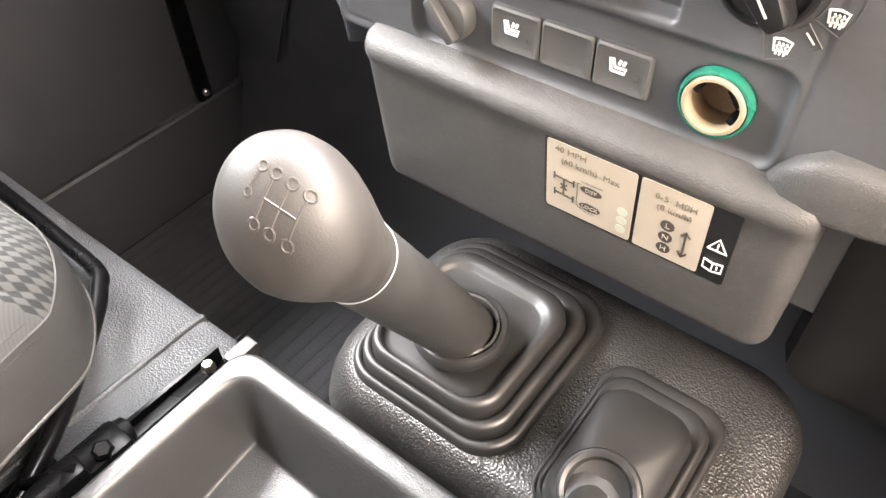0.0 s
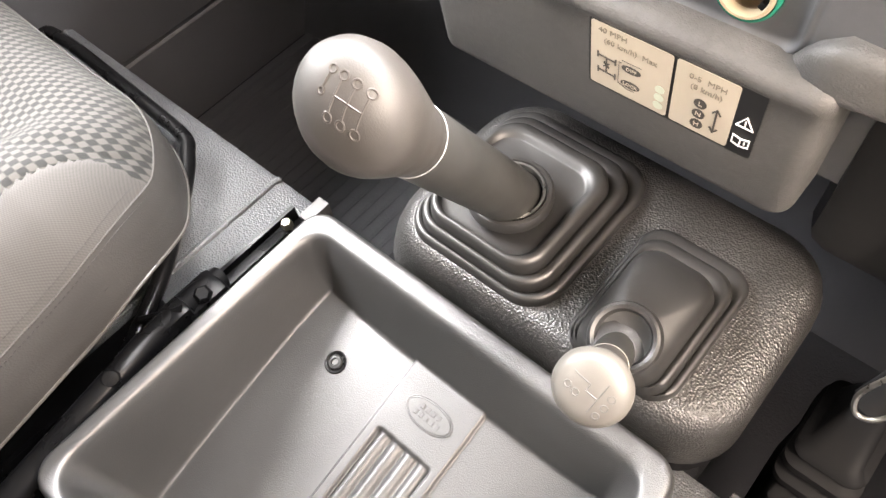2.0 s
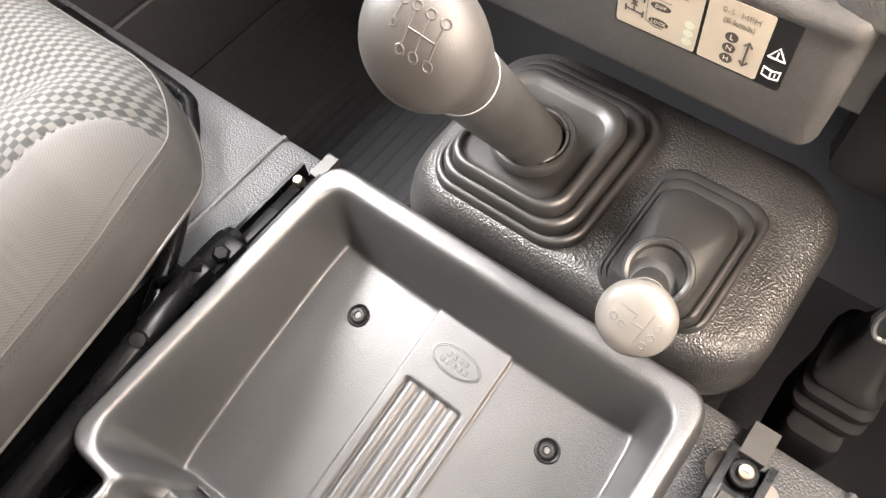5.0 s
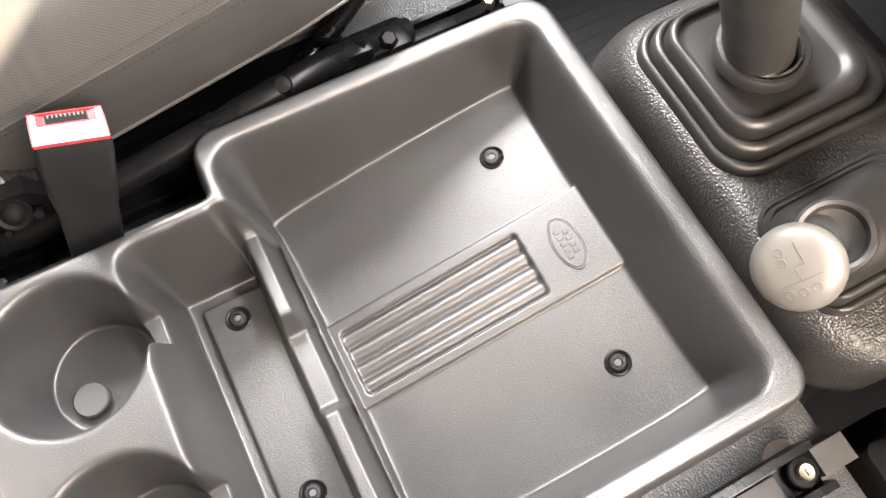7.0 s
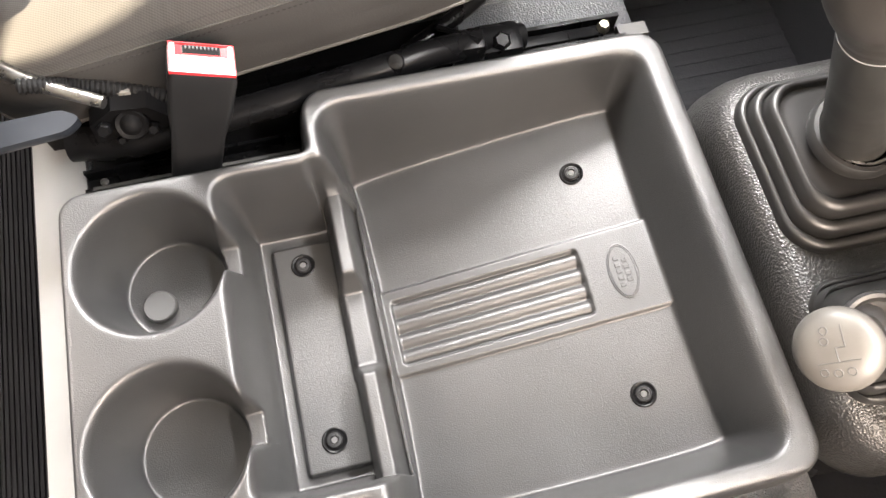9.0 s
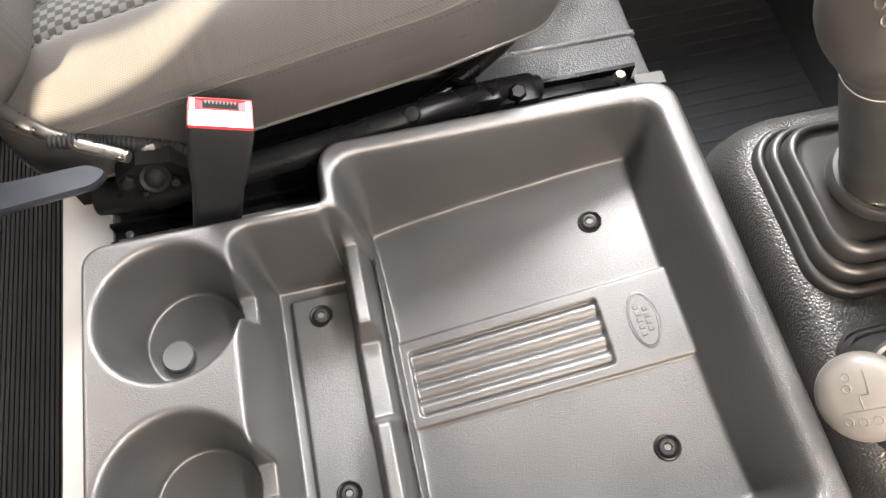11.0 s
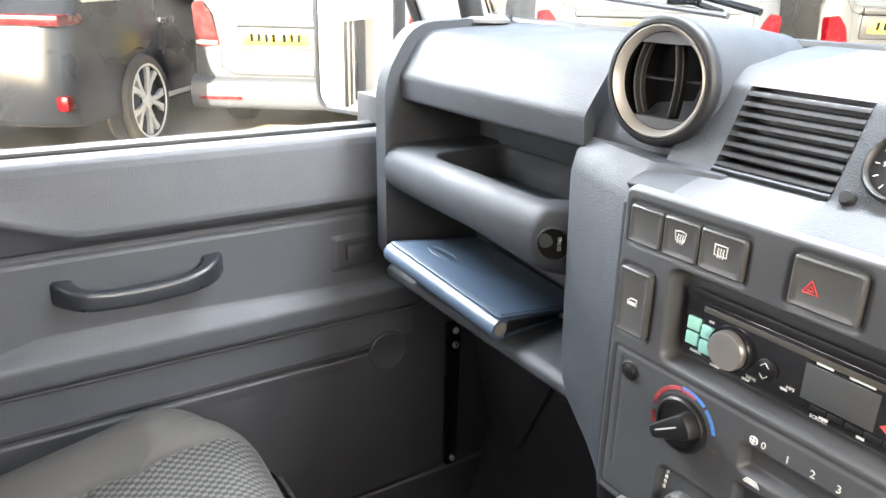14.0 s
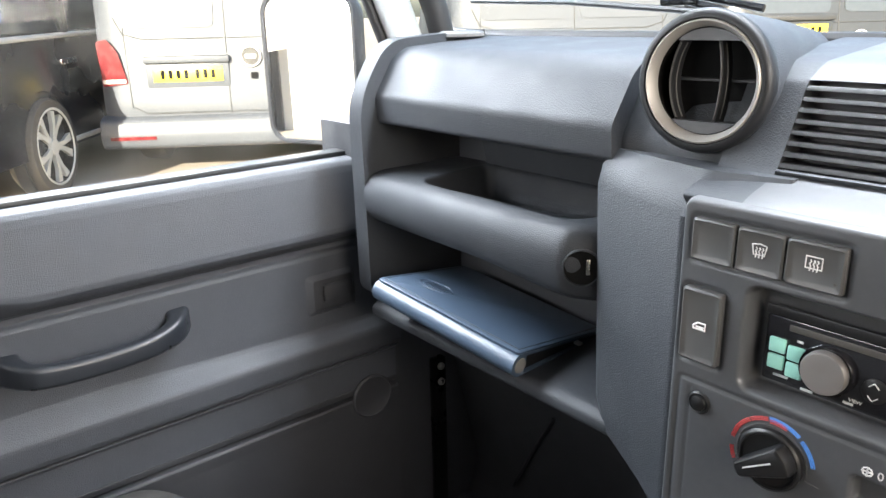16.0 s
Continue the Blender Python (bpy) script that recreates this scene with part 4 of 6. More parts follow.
def sunk(d, depth, edge=0.0022):
    return depth * smooth_step(edge, -edge * 0.3, d)


fy = np.full_like(fx, FACE)
edge = rect_distance(fx, fz, -0.0795, 0.60, 0.2880, 0.5755, 0.012)
fy += 0.030 * np.clip((edge + 0.007) / 0.007, 0, 2) ** 2.2
fy += sunk(rect_distance(fx, fz, -0.0195, 0.183, 0.446, 0.517, 0.005), 0.020, 0.0035)
fy += sunk(rect_distance(fx, fz, -0.067, 0.039, 0.5265, 0.5605, 0.003), 0.0022)
fy += sunk(rect_distance(fx, fz, -0.070, -0.0355, 0.450, 0.5095, 0.005), 0.0022)
fy += sunk(rect_distance(fx, fz, 0.069, 0.1185, 0.5255, 0.5635, 0.006), 0.0022)
for z0, z1 in ((0.395, 0.4135), (0.3645, 0.381)):
    fy += sunk(rect_distance(fx, fz, 0.060, 0.150, z0, z1, 0.002), 0.010)
lower = rect_distance(fx, fz, -0.008, 0.212, 0.3035, 0.3565, 0.010)
fy += sunk(lower, 0.0040, 0.0025) - 0.0016 * np.exp(-(lower / 0.0022) ** 2)
heat = rect_distance(fx, fz, -0.0670, 0.216, 0.300, 0.4360, 0.003)
fy += 0.0012 * np.exp(-(heat / 0.0014) ** 2)
for x in (-0.0580, -0.0685):
    fy += 0.0011 * np.exp(-((fx - x) / 0.0011) ** 2) * smooth_step(0.322, 0.326, fz) * smooth_step(0.432, 0.428, fz)
fy += sunk(np.hypot(fx - 0.178, fz - 0.329) - 0.0165, 0.02, 0.0015)
field("face_panel", fx, fy, fz, DASH_DARK, dash)


def rocker(x0, x1, z0, z1, parent, name="switch", mat=SWITCH, proud=0.0030):
    """A slightly dished push switch."""
    bm = bmesh.new()
    w = 0.0014
    loops = [[(x, FACE + 0.004, z) for x, z, _ in rrect(x0, x1, z0, z1, 0.002, n=3)],
             [(x, FACE - proud + 0.001, z) for x, z, _ in rrect(x0, x1, z0, z1, 0.002, n=3)],
             [(x, FACE - proud, z) for x, z, _ in rrect(x0 + w, x1 - w, z0 + w, z1 - w, 0.002, n=3)],
             [(x, FACE - proud + 0.0012, z) for x, z, _ in rrect(x0 + 3 * w, x1 - 3 * w, z0 + 3 * w, z1 - 3 * w, 0.002, n=3)]]
    return part(name, loft(bm, loops), mat, parent)


def drawn(lines, m, parent, mat=WHITE, width=0.0005, name="symbol"):
    """A symbol of thin lines in the x-y plane of m."""
    bm = bmesh.new()
    for line in lines:
        pts = [m @ Vector((x, y, 0)) for x, y in line]
        tube(bm, pts, width, 5)
    return part(name, bm, mat, parent)


SCREENSHAPE = [(-0.0050, 0.0036), (0.0, 0.0046), (0.0050, 0.0036), (0.0036, -0.0032), (0.0, -0.0026), (-0.0036, -0.0032), (-0.0050, 0.0036)]
WAVES = [[(x, 0.0022), (x + 0.0008, 0.0010), (x - 0.0004, -0.0004), (x + 0.0004, -0.0016), (x, -0.0050)] for x in (-0.0022, 0.0, 0.0022)]
SQUARE = [(-0.0050, 0.0042), (0.0050, 0.0042), (0.0050, -0.0034), (-0.0050, -0.0034), (-0.0050, 0.0042)]
tops = [rocker(-0.0655, -0.0335, 0.5285, 0.5585, dash), rocker(-0.0322, -0.0002, 0.5285, 0.5585, dash), rocker(0.0010, 0.0372, 0.5285, 0.5585, dash)]
drawn([SCREENSHAPE] + WAVES, facing_back(-0.0165, FACE - 0.0022, 0.5455), tops[1])
drawn([SQUARE] + WAVES, facing_back(0.0185, FACE - 0.0022, 0.5455), tops[2])
for sw, x in zip(tops[1:], (-0.0025, 0.031)):
    part("tell_tale", cubed(x + 0.0005, x + 0.0021, FACE - 0.0022, FACE - 0.0016, 0.5345, 0.5362), INK, sw)
window_switch = rocker(-0.0680, -0.0378, 0.4525, 0.5075, dash, "window_switch", proud=0.0042)
drawn([[(-0.0045, -0.002), (-0.0045, 0.0005), (-0.001, 0.003), (0.0045, 0.003), (0.0045, -0.002), (-0.0045, -0.002)], [(-0.003, -0.0002), (0.0035, -0.0002)], [(-0.002, -0.001), (0.003, -0.001)]], facing_back(-0.0530, FACE - 0.0034, 0.4800), window_switch, width=0.0007)
hazard = rocker(0.0715, 0.1165, 0.5285, 0.5615, dash, "hazard_switch", proud=0.0034)
drawn([[(-0.005, -0.0035), (0.005, -0.0035), (0, 0.005), (-0.005, -0.0035)], [(-0.002, -0.0018), (0.002, -0.0018), (0, 0.0018), (-0.002, -0.0018)]], facing_back(0.0855, FACE - 0.0026, 0.5430), hazard, REDPRINT, 0.0006)

# radio
radio = part("car_radio", cubed(-0.0115, 0.170, 0.2345, 0.26, 0.4525, 0.5000, 0.0015), RADIOFACE, dash, "glossy black car radio with mint-green keys")
part("radio_slot_lip", cubed(-0.0115, 0.170, 0.2325, 0.2352, 0.5010, 0.5080, 0.001), BLACKPLAST, radio)
part("disc_slot", cubed(0.004, 0.150, 0.2338, 0.2350, 0.4920, 0.4965, 0.0005), INK, radio)
for k, (x, z) in enumerate(((-0.0020, 0.4800), (0.0105, 0.4775), (-0.0020, 0.4680), (0.0105, 0.4655))):
    part("key", cubed(x - 0.0056, x + 0.0056, 0.2318, 0.2350, z - 0.0052, z + 0.0052, 0.0012), MINT, radio, "mint-green key")
m = facing_back(0.0310, 0.2345, 0.4735)
dial = part("volume_ring", lathe(bmesh.new(), [(0.0172, -0.002), (0.0172, 0.003), (0.0165, 0.0045), (0.0160, 0.003), (0, 0.003)], 48, m), RADIOFACE, radio, "black ring round the volume knob")
part("volume_knob", lathe(bmesh.new(), [(0.0146, 0.002), (0.0145, 0.0070), (0.0138, 0.0088), (0.0124, 0.0092), (0.002, 0.0074), (0, 0.0073)], 56, m), SPUN, dial, "spun metal volume knob")
part("rocker_key", lathe(bmesh.new(), [(0.008, -0.001), (0.008, 0.002), (0.006, 0.003), (0, 0.003)], 24, facing_back(0.0600, 0.2345, 0.4705)), BLACKPLAST, radio)
drawn([[(-0.003, 0.003), (0, 0.006), (0.003, 0.003)], [(-0.003, -0.003), (0, -0.006), (0.003, -0.003)]], facing_back(0.0600, 0.2312, 0.4705), radio, width=0.0004)
part("screen", cubed(0.086, 0.134, 0.2336, 0.2350, 0.4635, 0.4890, 0.0005), SCREEN, radio, "blank grey radio display")
for x, z, w in ((0.002, 0.4582, 0.010), (0.020, 0.4545, 0.008), (0.046, 0.4562, 0.006), (0.0745, 0.4630, 0.005), (0.104, 0.4560, 0.006), (0.098, 0.4915, 0.011), (0.122, 0.4915, 0.016), (0.128, 0.4560, 0.005), (0.012, 0.4865, 0.004)):
    part("print_bar", cubed(x - w / 2, x + w / 2, 0.2339, 0.2344, z - 0.0008, z + 0.0008), WHITE, radio)
for text, x, z in (("VIEW", 0.0500, 0.4590), ("MP3", 0.0790, 0.4655), ("SCROLL", 0.1010, 0.4545)):
    lettering("words", text, 0.0034, facing_back(x, 0.2338, z), WHITE, radio)
for k in range(6):
    part("preset_key", cubed(0.094 + k * 0.0118, 0.1045 + k * 0.0118, 0.2330, 0.2350, 0.4585, 0.4618, 0.0006), BLACKPLAST, radio)
part("red_arrow", extrude(bmesh.new(), [(0.137, 0.4700), (0.143, 0.4745), (0.1415, 0.4700), (0.143, 0.4655)], "y", 0.2335, 0.2343), REDPRINT, radio)

# heater dial
m = facing_back(0.0075, FACE, 0.4010)
arc_mats = ((100, 126, REDPRINT, 0.0), (128, 172, REDPRINT, 0.0), (55, 98, BLUEPRINT, 0.0006), (72, 98, REDPRINT, -0.0012), (12, 50, BLUEPRINT, 0.0), (186, 206, REDPRINT, 0.0))
dial = part("temperature_dial", lathe(bmesh.new(), [(0.0225, -0.001), (0.0225, 0.0035), (0.0210, 0.005), (0.0195, 0.0052), (0.0185, 0.0035), (0, 0.0035)], 48, m), BLACKPLAST, dash, "black round temperature dial")
grip = [(x, y) for x, y in rounded([(-0.0205, -0.0050), (-0.0205, 0.0050), (0.0185, 0.0105), (0.0205, 0.0), (0.0185, -0.0105)], 0.003, 3)]
grip_m = m @ pose(0, 0, 0, 0, 0, 34)
bm = bmesh.new()
loft(bm, [[(x * q, y * q, h) for x, y in grip] for q, h in ((1, 0.003), (1, 0.012), (0.94, 0.0155), (0.86, 0.0165))], m=grip_m)
part("grip", bm, BLACKPLAST, dial)
part("pointer_mark", box(bmesh.new(), -0.012, 0.010, 0.0008, 0.0018, 0.0158, 0.0169, m=grip_m), WHITE, dial)
for a, b, mt, dr in arc_mats:
    drawn([[((0.0275 + dr + k * 0.0011) * math.cos(radians(t)), (0.0275 + dr + k * 0.0011) * math.sin(radians(t))) for t in np.linspace(a, b, 12)] for k in range(3)], m, dial, mt, 0.00042, "scale_arc")
drawn([[((0.0245) * math.cos(radians(t)), 0.0245 * math.sin(radians(t))) for t in np.linspace(-12, 200, 40)], [(0.024, -0.0058), (0.033, -0.0065)], [(-0.0232, -0.008), (-0.0285, -0.0125)]], m, dial, SWITCH, 0.0004, "scale_line")

# air direction dial
m = facing_back(0.1865, FACE, 0.3965)
dial = part("air_dial", lathe(bmesh.new(), [(0.0225, -0.001), (0.0225, 0.0035), (0.0210, 0.005), (0.0195, 0.0052), (0.0185, 0.0035), (0, 0.0035)], 48, m), BLACKPLAST, dash, "black round air direction dial")
grip_m = m @ pose(0, 0, 0, 0, 0, 128)
part("grip", loft(bmesh.new(), [[(x * q, y * q, h) for x, y in grip] for q, h in ((1, 0.003), (1, 0.012), (0.94, 0.0155), (0.86, 0.0165))], m=grip_m), BLACKPLAST, dial)
part("pointer_mark", box(bmesh.new(), -0.012, 0.010, 0.0008, 0.0018, 0.0158, 0.0169, m=grip_m), WHITE, dial)
for a0, a1 in ((-82, -38), (-32, 6)):
    edge = [(r * math.cos(radians(t)), r * math.sin(radians(t))) for r, ts in ((0.0255, np.linspace(a0, a1, 9)), (0.0375, np.linspace(a1 - 3, a0 + 3, 9))) for t in ts]
    drawn([edge + edge[:1]], m, dial, SWITCH, 0.0005, "scale_box")
    t = radians((a0 + a1) / 2 - 6)
    drawn([[(x * 0.8, y * 0.8) for x, y in line] for line in [SCREENSHAPE] + WAVES], m @ Matrix.Translation((0.0315 * math.cos(t), 0.0315 * math.sin(t), 0.0003)), dial, WHITE, 0.0006, "symbol")
    t = radians(a1 - 6)
    drawn([[(0.0285 * math.cos(t), 0.0285 * math.sin(t)), (0.0345 * math.cos(t), 0.0345 * math.sin(t))]], m, dial, WHITE, 0.0005, "scale_mark")

# screw cap
part("screw_cap", lathe(bmesh.new(), [(0.0088, -0.001), (0.0088, 0.0008), (0.0075, 0.0018), (0.006, 0.0012), (0.0055, 0.0030), (0.003, 0.004), (0, 0.004)], 28, facing_back(-0.0490, FACE, 0.4200)), BLACKPLAST, dash)

# heater sliders
for z, x in ((0.4045, 0.150), (0.3725, 0.100)):
    slide = part("slider_knob", cubed(x - 0.011, x + 0.011, FACE - 0.009, FACE + 0.008, z - 0.006, z + 0.006, 0.002), SWITCH, dash)
    part("slider_mark", cubed(x - 0.001, x + 0.001, FACE - 0.0095, FACE - 0.0088, z - 0.005, z + 0.005), WHITE, slide)
for text, x in (("0", 0.0745), ("1", 0.0925), ("2", 0.1105), ("3", 0.1280)):
    lettering("numeral", text, 0.0080, facing_back(x, FACE - 0.0004, 0.4215), WHITE, dash)
drawn([[(0.003 * math.cos(t), 0.003 * math.sin(t)) for t in np.linspace(0, 6.2832, 9)], [(-0.003, 0), (0.003, 0)], [(0, -0.003), (0, 0.003)]], facing_back(0.0668, FACE - 0.0003, 0.4215), dash, width=0.0006, name="fan_symbol")
drawn([[(-0.006, -0.001), (-0.004, 0.002), (0.003, 0.002), (0.006, -0.001), (-0.006, -0.001)], [(-0.004, 0.0), (0.004, 0.0)]], facing_back(0.0715, FACE - 0.0003, 0.3890), dash, width=0.0009, name="car_symbol")
drawn([[(-0.006, -0.001), (-0.004, 0.002), (0.003, 0.002), (0.006, -0.001), (-0.006, -0.001)], [(-0.004, 0.0), (0.004, 0.0)]], facing_back(0.1190, FACE - 0.0003, 0.3890), dash, width=0.0009, name="car_symbol")

# lower row: blower, three switches, lighter socket
m = facing_back(0.0190, FACE + 0.004, 0.3265)
blower = part("blower_knob", lathe(bmesh.new(), [(0.0158, -0.001), (0.0158, 0.0065), (0.0142, 0.0095), (0.0110, 0.0100), (0, 0.0100)], 40, m), SWITCH, dash)
part("grip", box(bmesh.new(), -0.0035, 0.0035, -0.0140, 0.0140, 0.009, 0.0165, 0.0015, m=m @ pose(0, 0, 0, 0, 0, 38)), SWITCH, blower)
for k, z in enumerate((0.3505, 0.3455, 0.3405, 0.3355)):
    part("scale_mark", cubed(-0.0010 - 0.0006 * k - 0.0011, -0.0010 - 0.0006 * k + 0.0011, FACE + 0.0030, FACE + 0.0041, z - 0.0014, z + 0.0014), WHITE, blower)
SEAT_SIGN = [[(-0.004, -0.003), (0.0035, -0.003), (0.0045, -0.0005), (-0.002, -0.0005), (-0.0035, 0.004), (-0.005, 0.004), (-0.004, -0.003)], [(0, 0.0015), (0.001, 0.0040)], [(0.0025, 0.0015), (0.0035, 0.0040)]]
for k in range(3):
    x0 = 0.0470 + k * 0.0328
    sw = rocker(x0, x0 + 0.0318, 0.3155, 0.3415, dash, "heated_seat_switch" if k != 1 else "blank_switch", proud=-0.0002)
    if k != 1:
        drawn(SEAT_SIGN, facing_back(x0 + 0.0140, FACE + 0.0012, 0.3300), sw, width=0.0010)
        part("tell_tale", cubed(x0 + 0.0235, x0 + 0.0255, FACE + 0.0003, FACE + 0.0011, 0.3250, 0.3275), INK, sw)
m = facing_back(0.1785, FACE + 0.004, 0.3285)
ring = part("lighter_socket", lathe(bmesh.new(), [(0.0188, -0.002), (0.0188, 0.0030), (0.0180, 0.0048), (0.0168, 0.0052), (0.0158, 0.0040)], 56, m, caps=False), GREEN, dash, "power socket with a green ring")
part("rim", lathe(bmesh.new(), [(0.0160, 0.000), (0.0160, 0.0052), (0.0152, 0.0066), (0.0136, 0.0066), (0.0130, 0.0050), (0.0128, 0.0)], 56, m, caps=False), CREAMRING, ring, "cream rim of the socket")
part("barrel", lathe(bmesh.new(), [(0.0130, 0.004), (0.0128, -0.012), (0.004, -0.013), (0.003, -0.010), (0, -0.010)], 40, m, caps=False), BRASS, ring, "bare metal barrel")
for turn, w in ((38, 0.0050), (-28, 0.0022), (150, 0.0018)):
    part("contact", box(bmesh.new(), 0.0095, 0.0134, -w, w, -0.004, 0.0045, 0.0006, m=m @ pose(0, 0, 0, 0, 0, turn)), INKSHADE, ring)

# console box under the face
loops = []
for z, y, g in ((0.3040, 0.2300, 0.004), (0.3020, 0.2160, 0.002), (0.2985, 0.2090, 0.0), (0.2940, 0.2060, 0.0), (0.2895, 0.2058, 0.0), (0.2860, 0.2072, 0.0), (0.2830, 0.2087, 0.0), (0.2700, 0.2102, 0.0), (0.2260, 0.2150, 0.0), (0.1880, 0.2195, 0.0), (0.1835, 0.2208, 0.001), (0.1812, 0.2235, 0.003), (0.1806, 0.2400, 0.012)):
    loops.append(rrect(-0.044 + g, 0.246 - g, y, 0.420, 0.014, z, 6))
console = part("console_box", loft(bmesh.new(), loops[::-1]), CONSOLE, dash, "grey lower console box with cream instruction labels", 40)
loops = []
for x, z1, y in ((0.212, 0.3050, 0.222), (0.222, 0.318, 0.214), (0.235, 0.3270, 0.212), (0.262, 0.3260, 0.214), (0.30, 0.3220, 0.222), (0.42, 0.3150, 0.240)):
    loops.append([(x, p[0], p[1]) for p in rounded([(y, 0.292), (y, z1), (0.30, z1 + 0.004), (0.30, 0.292)], [0.006, 0.008, 0.002, 0.002], 4)])
part("console_shoulder", loft(bmesh.new(), loops), CONSOLE, dash, smooth=50)
part("column_shroud", cubed(0.255, 0.80, 0.255, 0.43, 0.12, 0.56, 0.02), BLACKPLAST, dash)


def on_label(x, z, off=0.0):
    """Axes on the sloping face of the console box."""
    y = 0.2085 + (0.2840 - z) * 0.1207
    return Matrix.Translation((x, y - off, z)) @ pose(0, 0, 0, 90 + 6.9, 0, 0)


m = on_label(0.1560, 0.2570)
back = part("label_plate", loft(bmesh.new(), [rrect(-0.0585, 0.0570, -0.0305, 0.0295, 0.003, h) for h in (-0.001, 0.0006)], m=m), BLACKPLAST, console, "black label plate with two cream panels")
one = part("label", loft(bmesh.new(), [rrect(-0.0570, -0.0005, -0.0285, 0.0275, 0.002, h) for h in (0.0002, 0.0010)], m=m), CREAM, back, "cream label for the locking differential")
two = part("label", loft(bmesh.new(), [rrect(0.0018, 0.0415, -0.0285, 0.0275, 0.002, h) for h in (0.0002, 0.0010)], m=m), CREAM, back, "cream label for the low gears")
put = lambda x, y: m @ Matrix.Translation((x, y, 0.0012))
lettering("words", "40 MPH", 0.0062, put(-0.0415, 0.0220), FADED, one)
lettering("words", "(60 km/h)  Max", 0.0060, put(-0.0290, 0.0140), FADED, one)
lettering("words", "0-5  MPH", 0.0062, put(0.0225, 0.0185), FADED, two)
lettering("words", "(8 km/h)", 0.0060, put(0.0225, 0.0110), FADED, two)
for y, text in ((-0.0015, "DIFF"), (-0.0155, "LOCK")):
    o = part("oval", loft(bmesh.new(), [[(0.0070 * math.cos(a), 0.0032 * math.sin(a), h) for a in np.linspace(0, 2 * math.pi, 24, endpoint=False)] for h in (0, 0.0003)], m=put(-0.0270, y)), INK, one)
    lettering("words", text, 0.0040, put(-0.0270, y) @ Matrix.Translation((0, 0, 0.0004)), CREAM, o)
drawn([[(-0.034, 0.0015), (-0.036, 0.0015), (-0.036, -0.0175), (-0.030, -0.0205), (-0.024, -0.0205)], [(-0.034, 0.0040), (-0.020, 0.0040)]], put(0, 0), one, INK, 0.0002, "line")
drawn([[(-0.0515, 0.0), (-0.0385, -0.001)], [(-0.0510, -0.0135), (-0.0385, -0.0145)], [(-0.045, -0.0005), (-0.045, -0.014)], [(-0.0515, 0.0025), (-0.0515, -0.0025)], [(-0.0385, 0.0015), (-0.0385, -0.0035)], [(-0.051, -0.0110), (-0.051, -0.016)], [(-0.0385, -0.012), (-0.0385, -0.017)], [(-0.047, -0.005), (-0.043, -0.009)], [(-0.047, -0.009), (-0.043, -0.005)]], put(0, 0), one, INK, 0.0006, "axle_drawing")
for y in (-0.006, -0.0135, -0.021):
    part("pale_mark", loft(bmesh.new(), [[(0.0034 * math.cos(a), 0.0034 * math.sin(a), h) for a in np.linspace(0, 2 * math.pi, 20, endpoint=False)] for h in (0, 0.0002)], m=put(-0.0065, y)), PALEGREEN, one)
for y, text in ((-0.0010, "L"), (-0.0105, "N"), (-0.0200, "H")):
    o = part("disc", loft(bmesh.new(), [[(0.0042 * math.cos(a), 0.0042 * math.sin(a), h) for a in np.linspace(0, 2 * math.pi, 24, endpoint=False)] for h in (0, 0.0003)], m=put(0.0205, y)), INK, two)
    lettering("words", text, 0.0055, put(0.0205, y) @ Matrix.Translation((0, 0, 0.0004)), CREAM, o)
drawn([[(0.0315, -0.0205), (0.0315, 0.0)], [(0.0290, -0.0035), (0.0315, 0.0005), (0.0340, -0.0035)], [(0.0290, -0.0170), (0.0315, -0.0210), (0.0340, -0.0170)]], put(0, 0), two, INK, 0.0007, "arrow")
drawn([[(0.0440, -0.0045), (0.0545, -0.0045), (0.0492, 0.0050), (0.0440, -0.0045)], [(0.0492, 0.0015), (0.0492, -0.0015)], [(0.0492, -0.0028), (0.0492, -0.0034)]], put(0, 0.001), back, WHITE, 0.0006, "warning_symbol")
drawn([[(0.0492, -0.0215), (0.0440, -0.0200), (0.0440, -0.0130), (0.0492, -0.0145), (0.0545, -0.0130), (0.0545, -0.0200), (0.0492, -0.0215), (0.0492, -0.0145)], [(0.0518, -0.0160), (0.0518, -0.0185)]], put(0, 0), back, WHITE, 0.0006, "book_symbol")

# upper centre: ledge, grille, deck
ledge = rounded([(0.455, 0.670), (0.325, 0.658), (0.304, 0.646), (0.272, 0.5845), (0.240, 0.5760), (0.2285, 0.5710), (0.240, 0.556), (0.455, 0.556)], [0.002, 0.01, 0.004, 0.006, 0.012, 0.003, 0.002, 0.002], 4)
part("ledge", along(ledge, -0.080, -0.0365), DASH, dash, smooth=50)
part("ledge", along(ledge, 0.0575, 0.50), DASH, dash, smooth=50)
inner = rounded([(0.455, 0.670), (0.325, 0.658), (0.3045, 0.6465), (0.325, 0.646), (0.300, 0.590), (0.272, 0.5845), (0.240, 0.5760), (0.2285, 0.5710), (0.240, 0.556), (0.455, 0.556)], [0.002, 0.01, 0.002, 0.002, 0.002, 0.004, 0.012, 0.003, 0.002, 0.002], 4)
part("ledge", along(inner, -0.0365, 0.0575), DASH_DARK, dash, smooth=50)
grille = part("grille_frame", along(rounded([(0.2725, 0.5848), (0.2705, 0.5880), (0.2745, 0.5890), (0.2775, 0.5860)], 0.001, 2), -0.0365, 0.0575), DASH, dash, "louvred grille in the dash")
